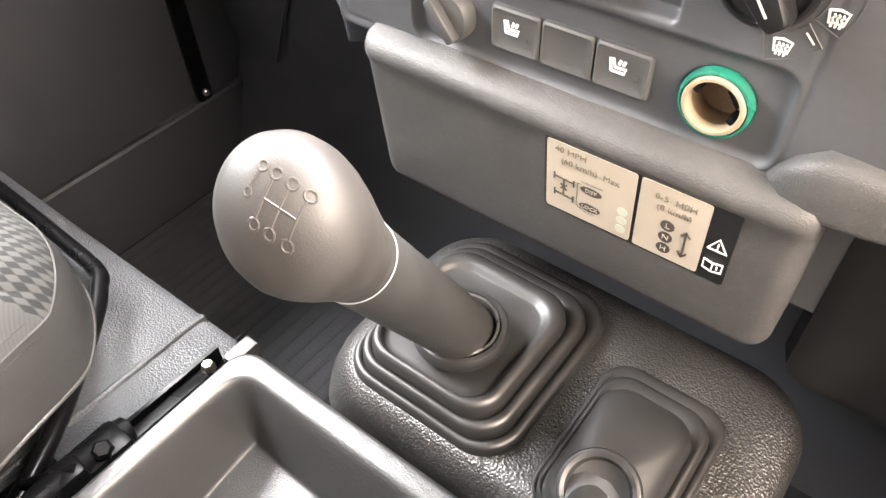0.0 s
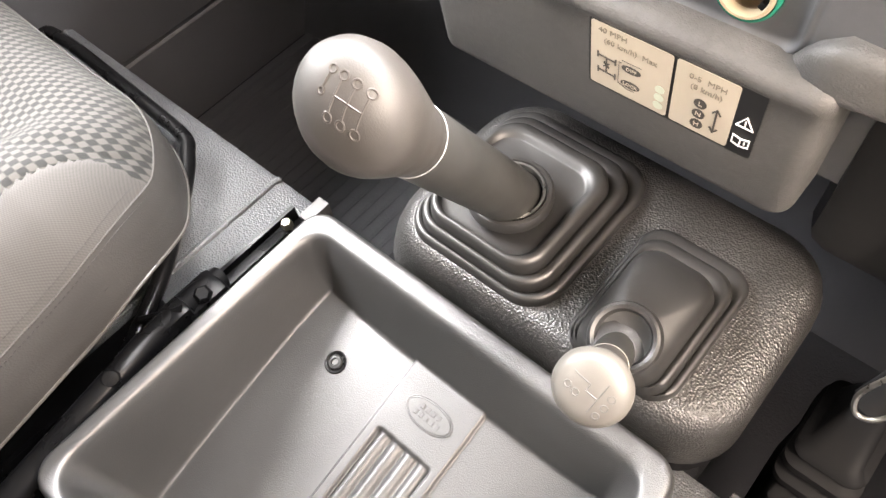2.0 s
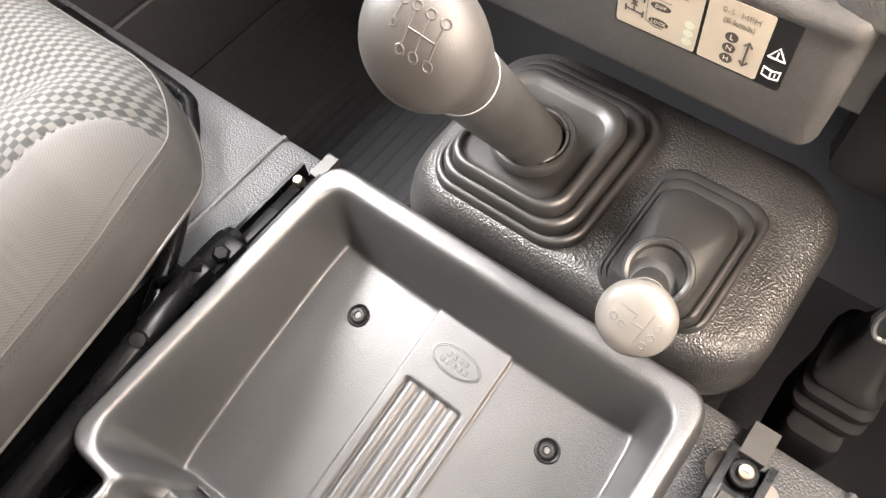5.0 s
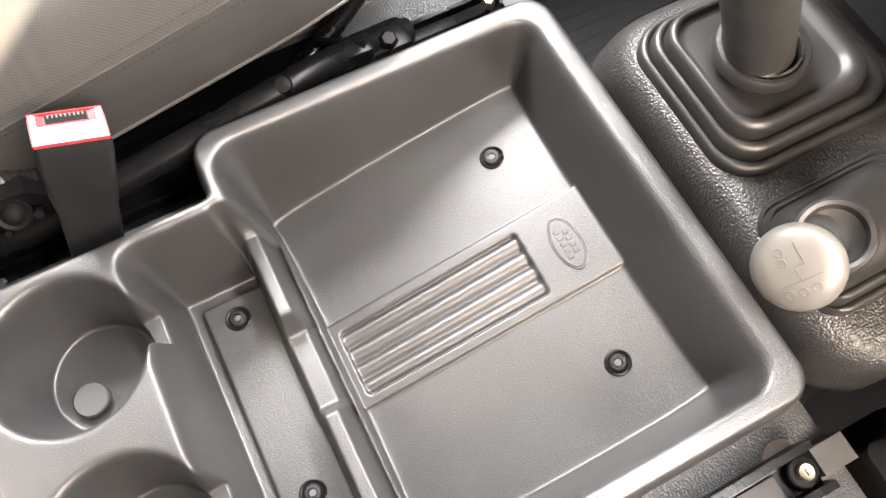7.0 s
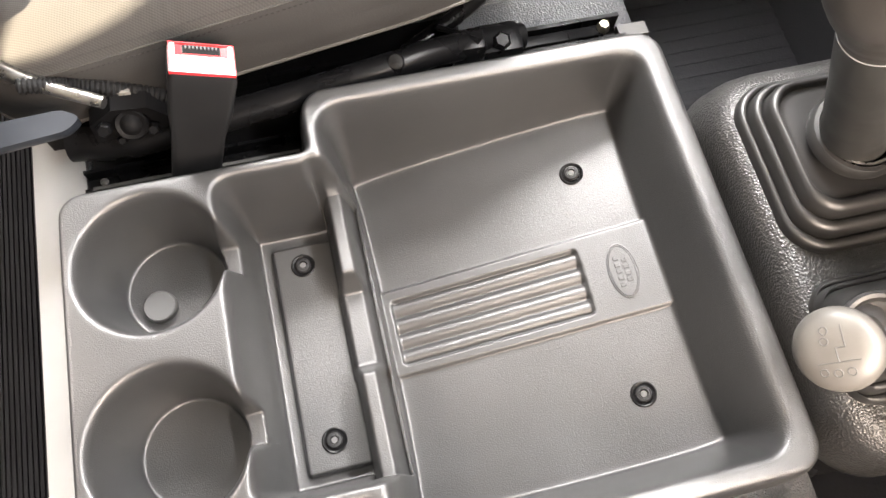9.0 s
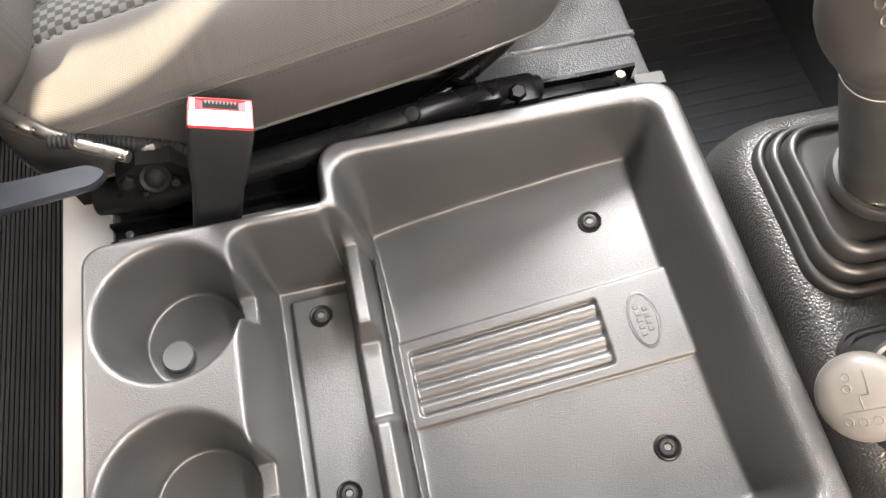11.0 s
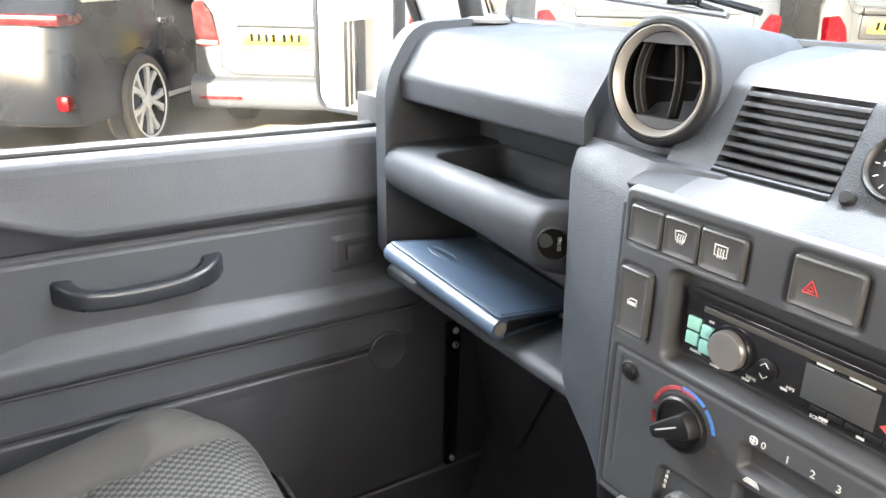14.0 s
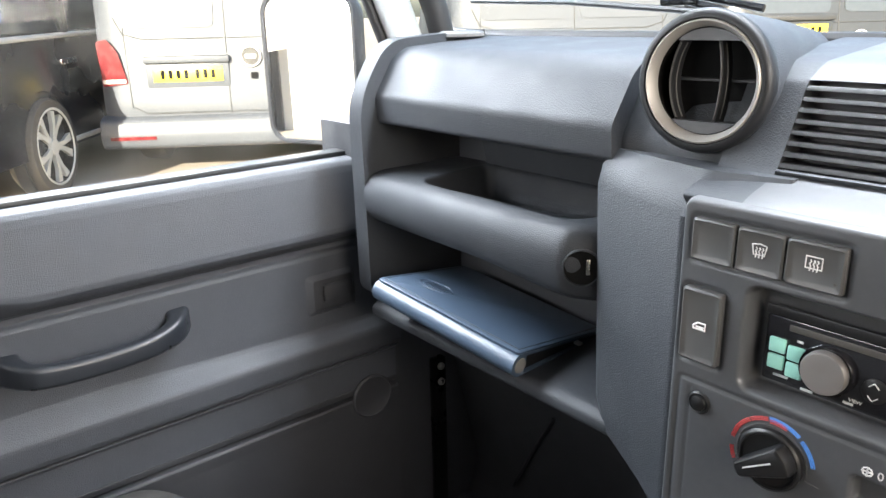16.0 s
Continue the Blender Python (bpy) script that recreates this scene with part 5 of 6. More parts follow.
for k in range(8):
    t = (k + 0.4) / 8
    y, z = 0.274 + t * 0.030, 0.588 + t * 0.0575
    part("slat", along(rounded([(y - 0.002, z - 0.001), (y + 0.0015, z + 0.0022), (y + 0.020, z + 0.0005), (y + 0.018, z - 0.0025)], 0.0008, 2), -0.0360, 0.0570), BLACKPLAST, grille)
for x, z, r, mt in ((0.0925, 0.6125, 0.024, "c"), (0.0690, 0.5885, 0.0055, "k")):
    t = (z - 0.5845) / 0.0615
    m = Matrix.Translation((x, 0.272 + t * 0.032, z)) @ pose(0, 0, 0, 90 - 27, 0, 0)
    if mt == "k":
        part("reset_button", lathe(bmesh.new(), [(0.0050, -0.002), (0.0050, 0.004), (0.0040, 0.006), (0, 0.006)], 24, m), BLACKPLAST, dash)
    else:
        clock = part("clock", lathe(bmesh.new(), [(0.0245, -0.002), (0.0245, 0.003), (0.0225, 0.005), (0.0205, 0.003), (0.020, 0.0005), (0, 0.0005)], 48, m), BLACKPLAST, dash, "small round black clock in the dash")
        drawn([[(0.0150 * math.cos(a), 0.0150 * math.sin(a)), (0.0180 * math.cos(a), 0.0180 * math.sin(a))] for a in np.linspace(0, 2 * math.pi, 12, endpoint=False)], m @ Matrix.Translation((0, 0, 0.001)), clock, WHITE, 0.0004, "hour_marks")
        lettering("numeral", "9", 0.005, m @ Matrix.Translation((-0.012, 0, 0.001)), WHITE, clock)
part("demister_slot", cubed(0.030, 0.16, 0.372, 0.410, 0.6600, 0.6668), BLACKPLAST, dash, "dark demister slot in the dash top")
part("speaker_grille", lathe(bmesh.new(), [(0.030, 0), (0.030, 0.004), (0.026, 0.0065), (0, 0.007)], 36, Matrix.Translation((-0.535, 0.415, 0.668))), SPEAKER, dash, "small round grille in the dash top")

# round vent in its pod
part("vent_base", along(rounded([(0.455, 0.664), (0.315, 0.648), (0.282, 0.592), (0.284, 0.572), (0.455, 0.572)], [0.002, 0.02, 0.012, 0.006, 0.002], 4), -0.182, -0.038), DASH, dash, smooth=50)
m = Matrix.Translation((-0.1005, 0.2760, 0.6440)) @ pose(0, 0, 0, 0, 0, 5) @ pose(0, 0, 0, 90, 0, 0) @ Matrix.Diagonal((0.95, 0.95, 1, 1))
pod = part("vent_pod", lathe(bmesh.new(), [(0.036, -0.17), (0.045, -0.10), (0.0505, -0.045), (0.0528, -0.020), (0.0530, -0.0085)], 72, m, caps=False), DASH, dash, "round air vent pod", 60)
part("pod_lip", lathe(bmesh.new(), [(0.0528, -0.0095), (0.0548, -0.0060), (0.0552, -0.0015), (0.0540, 0.0032), (0.0512, 0.0056), (0.0482, 0.0054), (0.0466, 0.000)], 72, m, caps=False), DARKLIP, pod, "dark rounded lip of the vent", 60)
part("vent_ring", lathe(bmesh.new(), [(0.0475, 0.000), (0.0472, 0.0045), (0.0458, 0.0058), (0.0418, 0.0010), (0.0412, -0.004)], 72, m, caps=False), VENTRING, pod, "satin silver ring")
# bowl coloured black for the shade inside the vent
part("vent_bowl", lathe(bmesh.new(), [(0.0414, -0.003), (0.0400, -0.022), (0.030, -0.026), (0, -0.027)], 56, m, caps=False), INKSHADE, pod)
for x0, bow in ((-0.0235, -0.0075), (0.0080, 0.0035)):
    rows = []
    for k in range(13):
        y = -0.031 + 0.062 * k / 12
        x = x0 + bow * (1 - (y / 0.031) ** 2)
        rows.append([(x - 0.0016, y, -0.0065), (x - 0.0004, y, -0.0055), (x + 0.0014, y, -0.0062), (x + 0.0040, y, -0.0150), (x + 0.0014, y, -0.0154)])
    vane = part("vane", loft(bmesh.new(), rows, m=m), DARKLIP, pod, "slim curved vane", 50)
    # paler lines added for the highlights on the vane's edges
    for dx_, h in ((0.0000, -0.0052), (0.0026, -0.0102)):
        pts = [m @ Vector((x0 + bow * (1 - (y / 0.029) ** 2) + dx_, y, h)) for y in np.linspace(-0.029, 0.029, 13)]
        part("vane_glint", tube(bmesh.new(), pts, 0.0006, 6), SWITCH, vane)
part("vane_bar", box(bmesh.new(), -0.034, 0.034, -0.0010, 0.0010, -0.024, -0.018, m=m), DARKLIP, pod)
for a0 in (50, 230):
    part("vent_chord", loft(bmesh.new(), [[(0.0405 * math.cos(a), 0.0405 * math.sin(a), h) for a in np.linspace(radians(a0), radians(a0 + 80), 14)] for h in (-0.010, -0.003)], m=m), DASH_DARK, pod)

# ---------------------------------------------------------------- document wallet on the shelf
wallet = thing("document_wallet", "blue-black leather document wallet lying on the dash shelf", "wallet")
a, b = Vector((-0.4825, 0.2327, 0.3940)), Vector((-0.2610, 0.2490, 0.3705))
ux = (b - a).normalized()
uy = (Vector((-0.09, 0.984, -0.15)) - ux * ux.dot(Vector((-0.09, 0.984, -0.15)))).normalized()
uz = ux.cross(uy)
L = (b - a).length
m = Matrix((ux, uy, uz)).transposed().to_4x4()
m.translation = a
D = 0.147
roll = [(0.006 - 0.0125 * math.cos(q), -0.0115 + 0.0125 * math.sin(q)) for q in np.linspace(-math.pi / 2, math.pi / 2, 15)]
bm = extrude(bmesh.new(), roll + [(D, 0.001), (D, -0.0015), (0.014, -0.0020), (0.014, -0.0210), (D, -0.0035), (D, -0.006)], "x", 0.0, L)
bmesh.ops.transform(bm, matrix=m, verts=bm.verts)
part("cover", bm, LEATHER, wallet, smooth=40)
part("flap", loft(bmesh.new(), [rrect(0.001, L - 0.001, 0.0005, D, 0.005, 0.0006), rrect(0.0, L, 0.0, D, 0.005, 0.0016), rrect(0.0, L, 0.0, D, 0.005, 0.0030), rrect(0.0015, L - 0.0015, 0.0015, D, 0.005, 0.0040)], m=m), LEATHER, wallet, "overlapping stitched leather flap")
part("booklets", loft(bmesh.new(), [[(x, 0.018, -0.0200), (x, 0.018, -0.0025), (x, D - 0.004, -0.0020), (x, D - 0.004, -0.0038)] for x in (0.004, L - 0.004)], m=m), BLACKPLAST, wallet, "dark booklets inside the wallet")
part("spine_cap", lathe(bmesh.new(), [(0.0085, 0.0), (0.0080, 0.0010), (0, 0.0012)], 24, m @ Matrix.Translation((L, 0.006, -0.0115)) @ pose(0, 0, 0, 0, 90, 0)), THREAD, wallet, "white paper showing at the spine's end")
part("paper_tip", box(bmesh.new(), L - 0.006, L + 0.003, D - 0.045, D - 0.038, -0.0075, -0.0045, m=m), WHITE, wallet, "white paper tip between the covers")
drawn([[(0.005, D - 0.002), (0.005, 0.006), (L - 0.005, 0.006), (L - 0.005, D - 0.002)]], m @ Matrix.Translation((0, 0, 0.0041)), wallet, BLACKPLAST, 0.0005, "stitching")
oval = [(0.050 + 0.0255 * math.cos(q), 0.050 + 0.0125 * math.sin(q)) for q in np.linspace(0, 2 * math.pi, 33)]
part("badge_rim", tube(bmesh.new(), [tuple(m @ Vector((x, y, 0.0042))) for x, y in oval], 0.0007, 6), LEATHER, wallet, "embossed oval")
for k in range(8):
    part("badge_bar", box(bmesh.new(), 0.032 + k * 0.0048, 0.0348 + k * 0.0048, 0.045 + 0.0005 * (k % 3), 0.056, 0.0038, 0.0046, m=m), LEATHER, wallet)

# ---------------------------------------------------------------- passenger seat and its fittings
seat = thing("passenger_seat", "grey cloth passenger seat with a chequered centre panel", "car seat")
SX, SY, HX, HY, SR = -0.345, -0.228, 0.230, 0.270, 0.105


def seat_sheet(u, v):
    """The cushion's skin from (u, v) in -1..1; its rim turns down the sides."""
    r = np.maximum(np.maximum(np.abs(u), np.abs(v)), 1e-6)
    bx, by = u / r * HX, v / r * HY
    corner = np.where((bx > 0) & (by > 0), 0.150, SR)
    qx, qy = np.clip(bx, corner - HX, HX - corner), np.clip(by, corner - HY, HY - corner)
    d = np.maximum(np.hypot(bx - qx, by - qy), 1e-6)
    bx, by = qx + corner * (bx - qx) / d, qy + corner * (by - qy) / d
    side = np.clip((r - 0.74) / 0.26, 0, 1)
    s = np.where(r > 0.74, 0.74 + 0.26 * np.sin(side * math.pi / 2), r)
    x, y = SX + bx * s, SY + by * s
    bolster = smooth_step(0.44, 0.72, np.abs(u)) * smooth_step(1.0, 0.55, v)
    z = 0.189 + 0.20 * np.minimum(y + 0.09, 0.0) + 0.006 * smooth_step(-0.14, -0.02, y)
    z = z + 0.024 * bolster - 0.006 * np.cos(np.clip(np.abs(u) / 0.46, 0, 1) * math.pi / 2)
    z = z - 0.078 * (1 - np.cos(side * math.pi / 2)) - 0.004 * side
    for line in (-0.163, -0.2525, -0.342):
        z = z - 0.0040 * np.exp(-((y - line) / 0.0040) ** 2) * (1 - smooth_step(0.48, 0.52, np.where(u > 0, u - 0.19, -u)))
    z = z - 0.0030 * np.exp(-(np.where(u > 0, x + 0.1735, (-u - 0.50) * HX) / 0.0025) ** 2) * smooth_step(1.0, 0.8, r)
    # drag folds in the cloth of the inner bolster
    fold = np.sin(y * 330 + 9 * np.sin(y * 40) + u * 7) * np.exp(-((y + 0.24) / 0.11) ** 2) * smooth_step(0.62, 0.82, u) * smooth_step(1.0, 0.9, u)
    return x, y, z + 0.0004 * fold


us, vs = np.linspace(-1, 1, 221), np.linspace(-1, 1, 241)
gu, gv = np.meshgrid(us, vs, indexing="ij")
qx, qy, qz = seat_sheet(gu, gv)
cu, cv = (gu[:-1, :-1] + gu[1:, 1:]) / 2, (gv[:-1, :-1] + gv[1:, 1:]) / 2
ring = np.maximum(np.abs(cu), np.abs(cv))
mx, my = (qx[:-1, :-1] + qx[1:, 1:]) / 2, (qy[:-1, :-1] + qy[1:, 1:]) / 2
right = mx > -0.1735 + 0.9 * np.maximum(0.0, my + 0.035)
centre = (cu > -0.50) & ~right
field("centre_panel", qx, qy, qz, WEAVE, seat, "chequered cloth panel", centre & (ring < 0.935))
field("bolster", qx, qy, qz, FABRIC, seat, "plain grey cloth bolster", (cu > -0.50) & right & (ring < 0.935))
field("bolster", qx, qy, qz, FABRIC, seat, "plain grey cloth bolster", (cu < -0.50) & (ring < 0.935))
field("side_skirt", qx, qy, qz, FABRIC_SIDE, seat, "dark vinyl side of the cushion", ring >= 0.935)
# lower side band and shell under the cushion
low = []
rimu = [(1, t) for t in np.linspace(-1, 1, 40)] + [(t, 1) for t in np.linspace(1, -1, 40)][1:] + [(-1, t) for t in np.linspace(1, -1, 40)][1:] + [(t, -1) for t in np.linspace(-1, 1, 40)][1:-1]
ru, rv = np.array([a for a, _ in rimu]), np.array([b for _, b in rimu])
ex, ey, ez = seat_sheet(ru, rv)
loops = []
for grow, drop in ((0.0, 0.0), (0.0006, 0.008), (0.0008, 0.020), (0.0002, 0.027), (-0.004, 0.028), (-0.06, 0.030)):
    loops.append([(SX + (x - SX) * (1 + grow / 0.24), SY + (y - SY) * (1 + grow / 0.26), max(z - drop, 0.022)) for x, y, z in zip(ex, ey, ez)])
part("base_band", loft(bmesh.new(), loops), FABRIC_SIDE, seat, "dark vinyl band round the cushion's foot", 60)
# piping and stitches along the bolster
px, py, pz = seat_sheet(np.clip(ru * 0.935, -1, 1), np.clip(rv * 0.935, -1, 1))
part("piping", tube(bmesh.new(), [(x, y, z + 0.0002) for x, y, z in zip(px, py, pz)][:158], 0.0011, 8), FABRIC, seat, "rolled cloth edge")
hx, hy, hz = [np.array([q[k] for q in loops[3]]) for k in range(3)]
# hem coloured lighter than the skirt, as where light catches its edge
part("hem", tube(bmesh.new(), [(x, y, z) for x, y, z in zip(hx, hy, hz)][:158], 0.0017, 8), HEM, seat, "rolled hem of the skirt, coloured lighter as if lit")
# seam with two rows of stitches along the inner side
n = 220
for uu, a0, a1 in ((0.918, -0.95, 0.86), (0.946, -0.95, 0.86)):
    tv = np.linspace(a0, a1, n)
    lx, ly, lz = seat_sheet(np.full(n, uu), tv * uu)
    bm = bmesh.new()
    for k in range(0, n - 1, 2):
        tube(bm, [(lx[k], ly[k], lz[k] + 0.0003), (lx[k + 1], ly[k + 1], lz[k + 1] + 0.0003)], 0.0005, 4)
    tagged(part("stitching", bm, STITCH, seat), kind="stuff")
# backrest, of which the foot shows
bm = bmesh.new()
loops = []
for z, y0, y1, h in ((0.10, -0.56, -0.43, 0.20), (0.16, -0.58, -0.405, 0.235), (0.26, -0.61, -0.410, 0.24), (0.50, -0.68, -0.49, 0.235), (0.70, -0.73, -0.58, 0.20), (0.74, -0.73, -0.63, 0.17)):
    loops.append(rrect(SX - h, SX + h, y0, y1, 0.06, z, 8))
part("backrest", loft(bm, loops), FABRIC, seat, "plain grey cloth backrest", 60)
# bent rail in front of the cushion
rail = curve_points([(-0.59, -0.02, 0.02), (-0.575, 0.060, 0.028), (-0.55, 0.080, 0.030), (-0.36, 0.077, 0.030), (-0.295, 0.073, 0.030), (-0.276, 0.062, 0.030), (-0.255, 0.045, 0.030), (-0.221, 0.008, 0.030), (-0.176, -0.052, 0.026), (-0.14, -0.12, 0.02)], 5)
part("slide_bar", tube(bmesh.new(), rail, 0.0080, 12), BLACK, seat, "black bent steel slide bar")
# runner, channel and side tube
for x, name in ((-0.134, "runner"),):
    run = part(name, extrude(bmesh.new(), [(x - 0.014, 0.016), (x - 0.014, -0.006), (x + 0.014, -0.006), (x + 0.014, 0.016), (x + 0.010, 0.016), (x + 0.010, -0.002), (x - 0.010, -0.002), (x - 0.010, 0.016)], "y", -0.44, 0.088), BLACK, seat, "black steel seat runner")
    part("inner_runner", cubed(x - 0.006, x + 0.006, -0.43, 0.070, -0.002, 0.014, 0.002), BLACK, run)
    part("rivet", lathe(bmesh.new(), [(0.0062, 0.012), (0.0062, 0.0185), (0.0045, 0.0215), (0, 0.022)], 6, Matrix.Translation((x, 0.069, 0))), BRASSY, run, "zinc-plated bolt")
tubeline = curve_points([(-0.137, -0.012, 0.020), (-0.132, -0.045, 0.030), (-0.118, -0.095, 0.046), (-0.108, -0.135, 0.052), (-0.100, -0.200, 0.050), (-0.095, -0.300, 0.038), (-0.094, -0.350, 0.032)], 6)
side = part("side_tube", tube(bmesh.new(), tubeline, 0.0125, 16), BLACK, seat, "black steel tube along the seat's side")
part("bolt_head", lathe(bmesh.new(), [(0.0080, -0.002), (0.0080, 0.0015), (0.0062, 0.0035), (0, 0.0040)], 14, Matrix.Translation((-0.1045, -0.136, 0.0615)) @ pose(0, 0, 0, 0, 30, 0)), BLACK, side)
clamp = part("clamp", cubed(-0.148, -0.114, -0.060, -0.014, 0.004, 0.036, 0.007), BLACK, side)
part("clamp_lug", cubed(-0.136, -0.112, -0.082, -0.052, 0.018, 0.050, 0.005), BLACK, clamp)
part("clamp_nut", lathe(bmesh.new(), [(0.0085, 0), (0.0085, 0.006), (0.006, 0.009), (0, 0.009)], 6, Matrix.Translation((-0.124, -0.036, 0.035)) @ pose(0, 0, 0, 0, 20, 0)), BLACK, clamp)
part("clamp_screw", tube(bmesh.new(), [(-0.150, -0.088, 0.036), (-0.118, -0.058, 0.050)], 0.0035, 8), BLACK, clamp)
# flattened rear end of the tube and a channel below it
end = curve_points([(-0.094, -0.335, 0.033), (-0.095, -0.362, 0.030), (-0.099, -0.382, 0.028), (-0.104, -0.400, 0.026), (-0.106, -0.414, 0.026)], 5)
part("rear_tube_end", tube(bmesh.new(), end, [0.0125 + 0.0035 * min(1.0, k / 12) for k in range(len(end))], 18), BLACK, seat, "glossy black tube end")
part("rear_channel", extrude(bmesh.new(), [(-0.086, -0.004), (-0.086, 0.012), (-0.083, 0.012), (-0.083, -0.001), (-0.069, -0.001), (-0.069, 0.010), (-0.066, 0.010), (-0.066, -0.004)], "y", -0.412, -0.225), BLACK, seat)
part("channel_strip", cubed(-0.0692, -0.0660, -0.405, -0.230, 0.0102, 0.0112), GREYMETAL, seat, "bare worn edge of the channel")
# black sheet added to stand for the darkness under the seat
part("under_seat_shade", cubed(-0.190, -0.0665, -0.409, -0.060, -0.0070, -0.0042, 0.001), BOOT, seat, "black sheet painted for the shade under the seat")
for y, z, x in ((-0.398, 0.002, -0.0770), (-0.360, 0.046, -0.0915)):
    part("small_screw", lathe(bmesh.new(), [(0.0035, 0), (0.0035, 0.002), (0.002, 0.003), (0, 0.003)], 10, Matrix.Translation((x, y, z))), GREYMETAL, seat)
hose = curve_points([(-0.112, -0.420, 0.104), (-0.112, -0.397, 0.098), (-0.112, -0.380, 0.091), (-0.111, -0.357, 0.082), (-0.110, -0.332, 0.068), (-0.108, -0.310, 0.050)], 14)
part("corrugated_hose", tube(bmesh.new(), hose, [0.0052 + 0.0013 * (k % 2) for k in range(len(hose))], 12), BLACKPLAST, seat, "black corrugated cable sleeve")
part("recline_arm", tube(bmesh.new(), curve_points([(-0.185, -0.490, 0.112), (-0.160, -0.465, 0.110), (-0.122, -0.420, 0.101), (-0.092, -0.362, 0.094)], 6), [0.0078 - 0.0028 * k / 18 for k in range(19)], 16), STEEL, seat, "bright satin recliner arm")
a, b = Vector((-0.072, -0.480, 0.096)), Vector((-0.086, -0.388, 0.086))
ux = (b - a).normalized()
uz = (Vector((0.25, 0, 1)) - ux * ux.dot(Vector((0.25, 0, 1)))).normalized()
m = Matrix((ux, uz.cross(ux), uz)).transposed().to_4x4()
m.translation = a
blade = rounded([(-0.03, -0.0125), (0.088, -0.0095), (0.100, 0.0), (0.088, 0.0100), (-0.03, 0.0135)], [0.002, 0.006, 0.006, 0.006, 0.002], 4)
part("recline_lever", loft(bmesh.new(), [[(x, y * q, h) for x, y in blade] for q, h in ((0.9, -0.006), (1.0, -0.003), (1.0, 0.003), (0.86, 0.006))], m=m), LEVERGREY, seat, "blue-grey plastic recliner lever")
pivot = part("recline_pivot", lathe(bmesh.new(), [(0.0130, -0.030), (0.0130, 0.002), (0.0115, 0.004), (0.0085, 0.003), (0.0065, 0.006), (0.0035, 0.008), (0, 0.008)], 28, Matrix.Translation((-0.088, -0.352, 0.066)) @ pose(0, 0, 0, 0, 50, 0)), BOOT, seat)
for y, z, r in ((-0.372, 0.070, 0.006), (-0.337, 0.060, 0.005), (-0.364, 0.052, 0.004)):
    part("pivot_nut", lathe(bmesh.new(), [(r, -0.004), (r, 0.002), (r * 0.7, 0.004), (0, 0.004)], 6, Matrix.Translation((-0.084, y, z)) @ pose(0, 0, 0, 0, 50, 0)), BLACK, pivot)
part("pivot_plate", loft(bmesh.new(), [[(x, y, z) for y, z in ((-0.388, 0.034), (-0.384, 0.066), (-0.362, 0.082), (-0.336, 0.078), (-0.320, 0.056), (-0.322, 0.030))] for x in (-0.108, -0.092)]), BOOT, seat)
part("cable_clip", cubed(-0.1085, -0.1050, -0.356, -0.346, 0.072, 0.084, 0.001), THREAD, seat, "small pale cable clip")

# outer recliner between the seat and the door
outer = part("outer_recliner", cubed(-0.606, -0.588, -0.430, -0.345, 0.060, 0.128, 0.005), BLACK, seat, "black recliner bracket")
for y, z, r in ((-0.352, 0.116, 0.008), (-0.400, 0.092, 0.011)):
    part("recliner_bolt", lathe(bmesh.new(), [(r, 0), (r, 0.004), (r * 0.7, 0.006), (0, 0.0062)], 16, Matrix.Translation((-0.588, y, z)) @ pose(0, 0, 0, 0, 90, 0)), STEEL, outer, "bright bolt")

# seat belt buckle
buckle = thing("seat_belt_buckle", "black seat belt buckle with a pale button rimmed in red", "seat belt buckle")
base, head = Vector((-0.050, -0.322, 0.010)), Vector((-0.082, -0.278, 0.140))
m = Matrix.Translation(head) @ (head - base).to_track_quat("Z", "Y").to_matrix().to_4x4()
ax = (head - base).normalized()
side_v = (Vector((0, 1, 0)) - ax * ax.y).normalized()
m = Matrix((side_v, ax.cross(side_v), ax)).transposed().to_4x4()
m.translation = head
body = part("shell", loft(bmesh.new(), [rrect(-0.019, 0.019, -0.010, 0.010, 0.005, -0.130), rrect(-0.020, 0.020, -0.011, 0.011, 0.005, -0.07), rrect(-0.0225, 0.0225, -0.0165, 0.0135, 0.005, -0.045), rrect(-0.0235, 0.0235, -0.0200, 0.0145, 0.004, -0.006), rrect(-0.0228, 0.0228, -0.0193, 0.0138, 0.004, 0.0)], m=m), BLACKPLAST, buckle)
bm = bmesh.new()
for x0, x1, y0, y1 in ((-0.0222, 0.0222, -0.0187, -0.0181), (-0.0222, 0.0222, 0.0126, 0.0132), (-0.0222, -0.0216, -0.0181, 0.0126), (0.0216, 0.0222, -0.0181, 0.0126)):
    box(bm, x0, x1, y0, y1, -0.0003, 0.0020, m=m)
part("red_rim", bm, RED, buckle, "thin red rim")
# the button's bright highlight is put into its pale colour
part("release_button", extrude(bmesh.new(), [(-0.0178, -0.002), (-0.0178, 0.0016), (-0.0160, 0.0022), (-0.0012, 0.0022), (0.0006, -0.002)], "x", -0.0213, 0.0213, m=m), PALEBUTTON, buckle, "release button painted pale for its bright highlight")
for q in (-1, 1):
    part("button_cheek", box(bmesh.new(), min(q * 0.0213, q * 0.0180), max(q * 0.0213, q * 0.0180), 0.0007, 0.0122, -0.002, 0.0018, 0.0004, m=m), PALEBUTTON, buckle)
    part("slot_cheek", extrude(bmesh.new(), [(q * 0.0179, -0.002), (q * 0.0179, 0.0016), (q * 0.0135, 0.0004), (q * 0.0125, -0.002)], "y", 0.0007, 0.0118, m=m), RED, buckle)
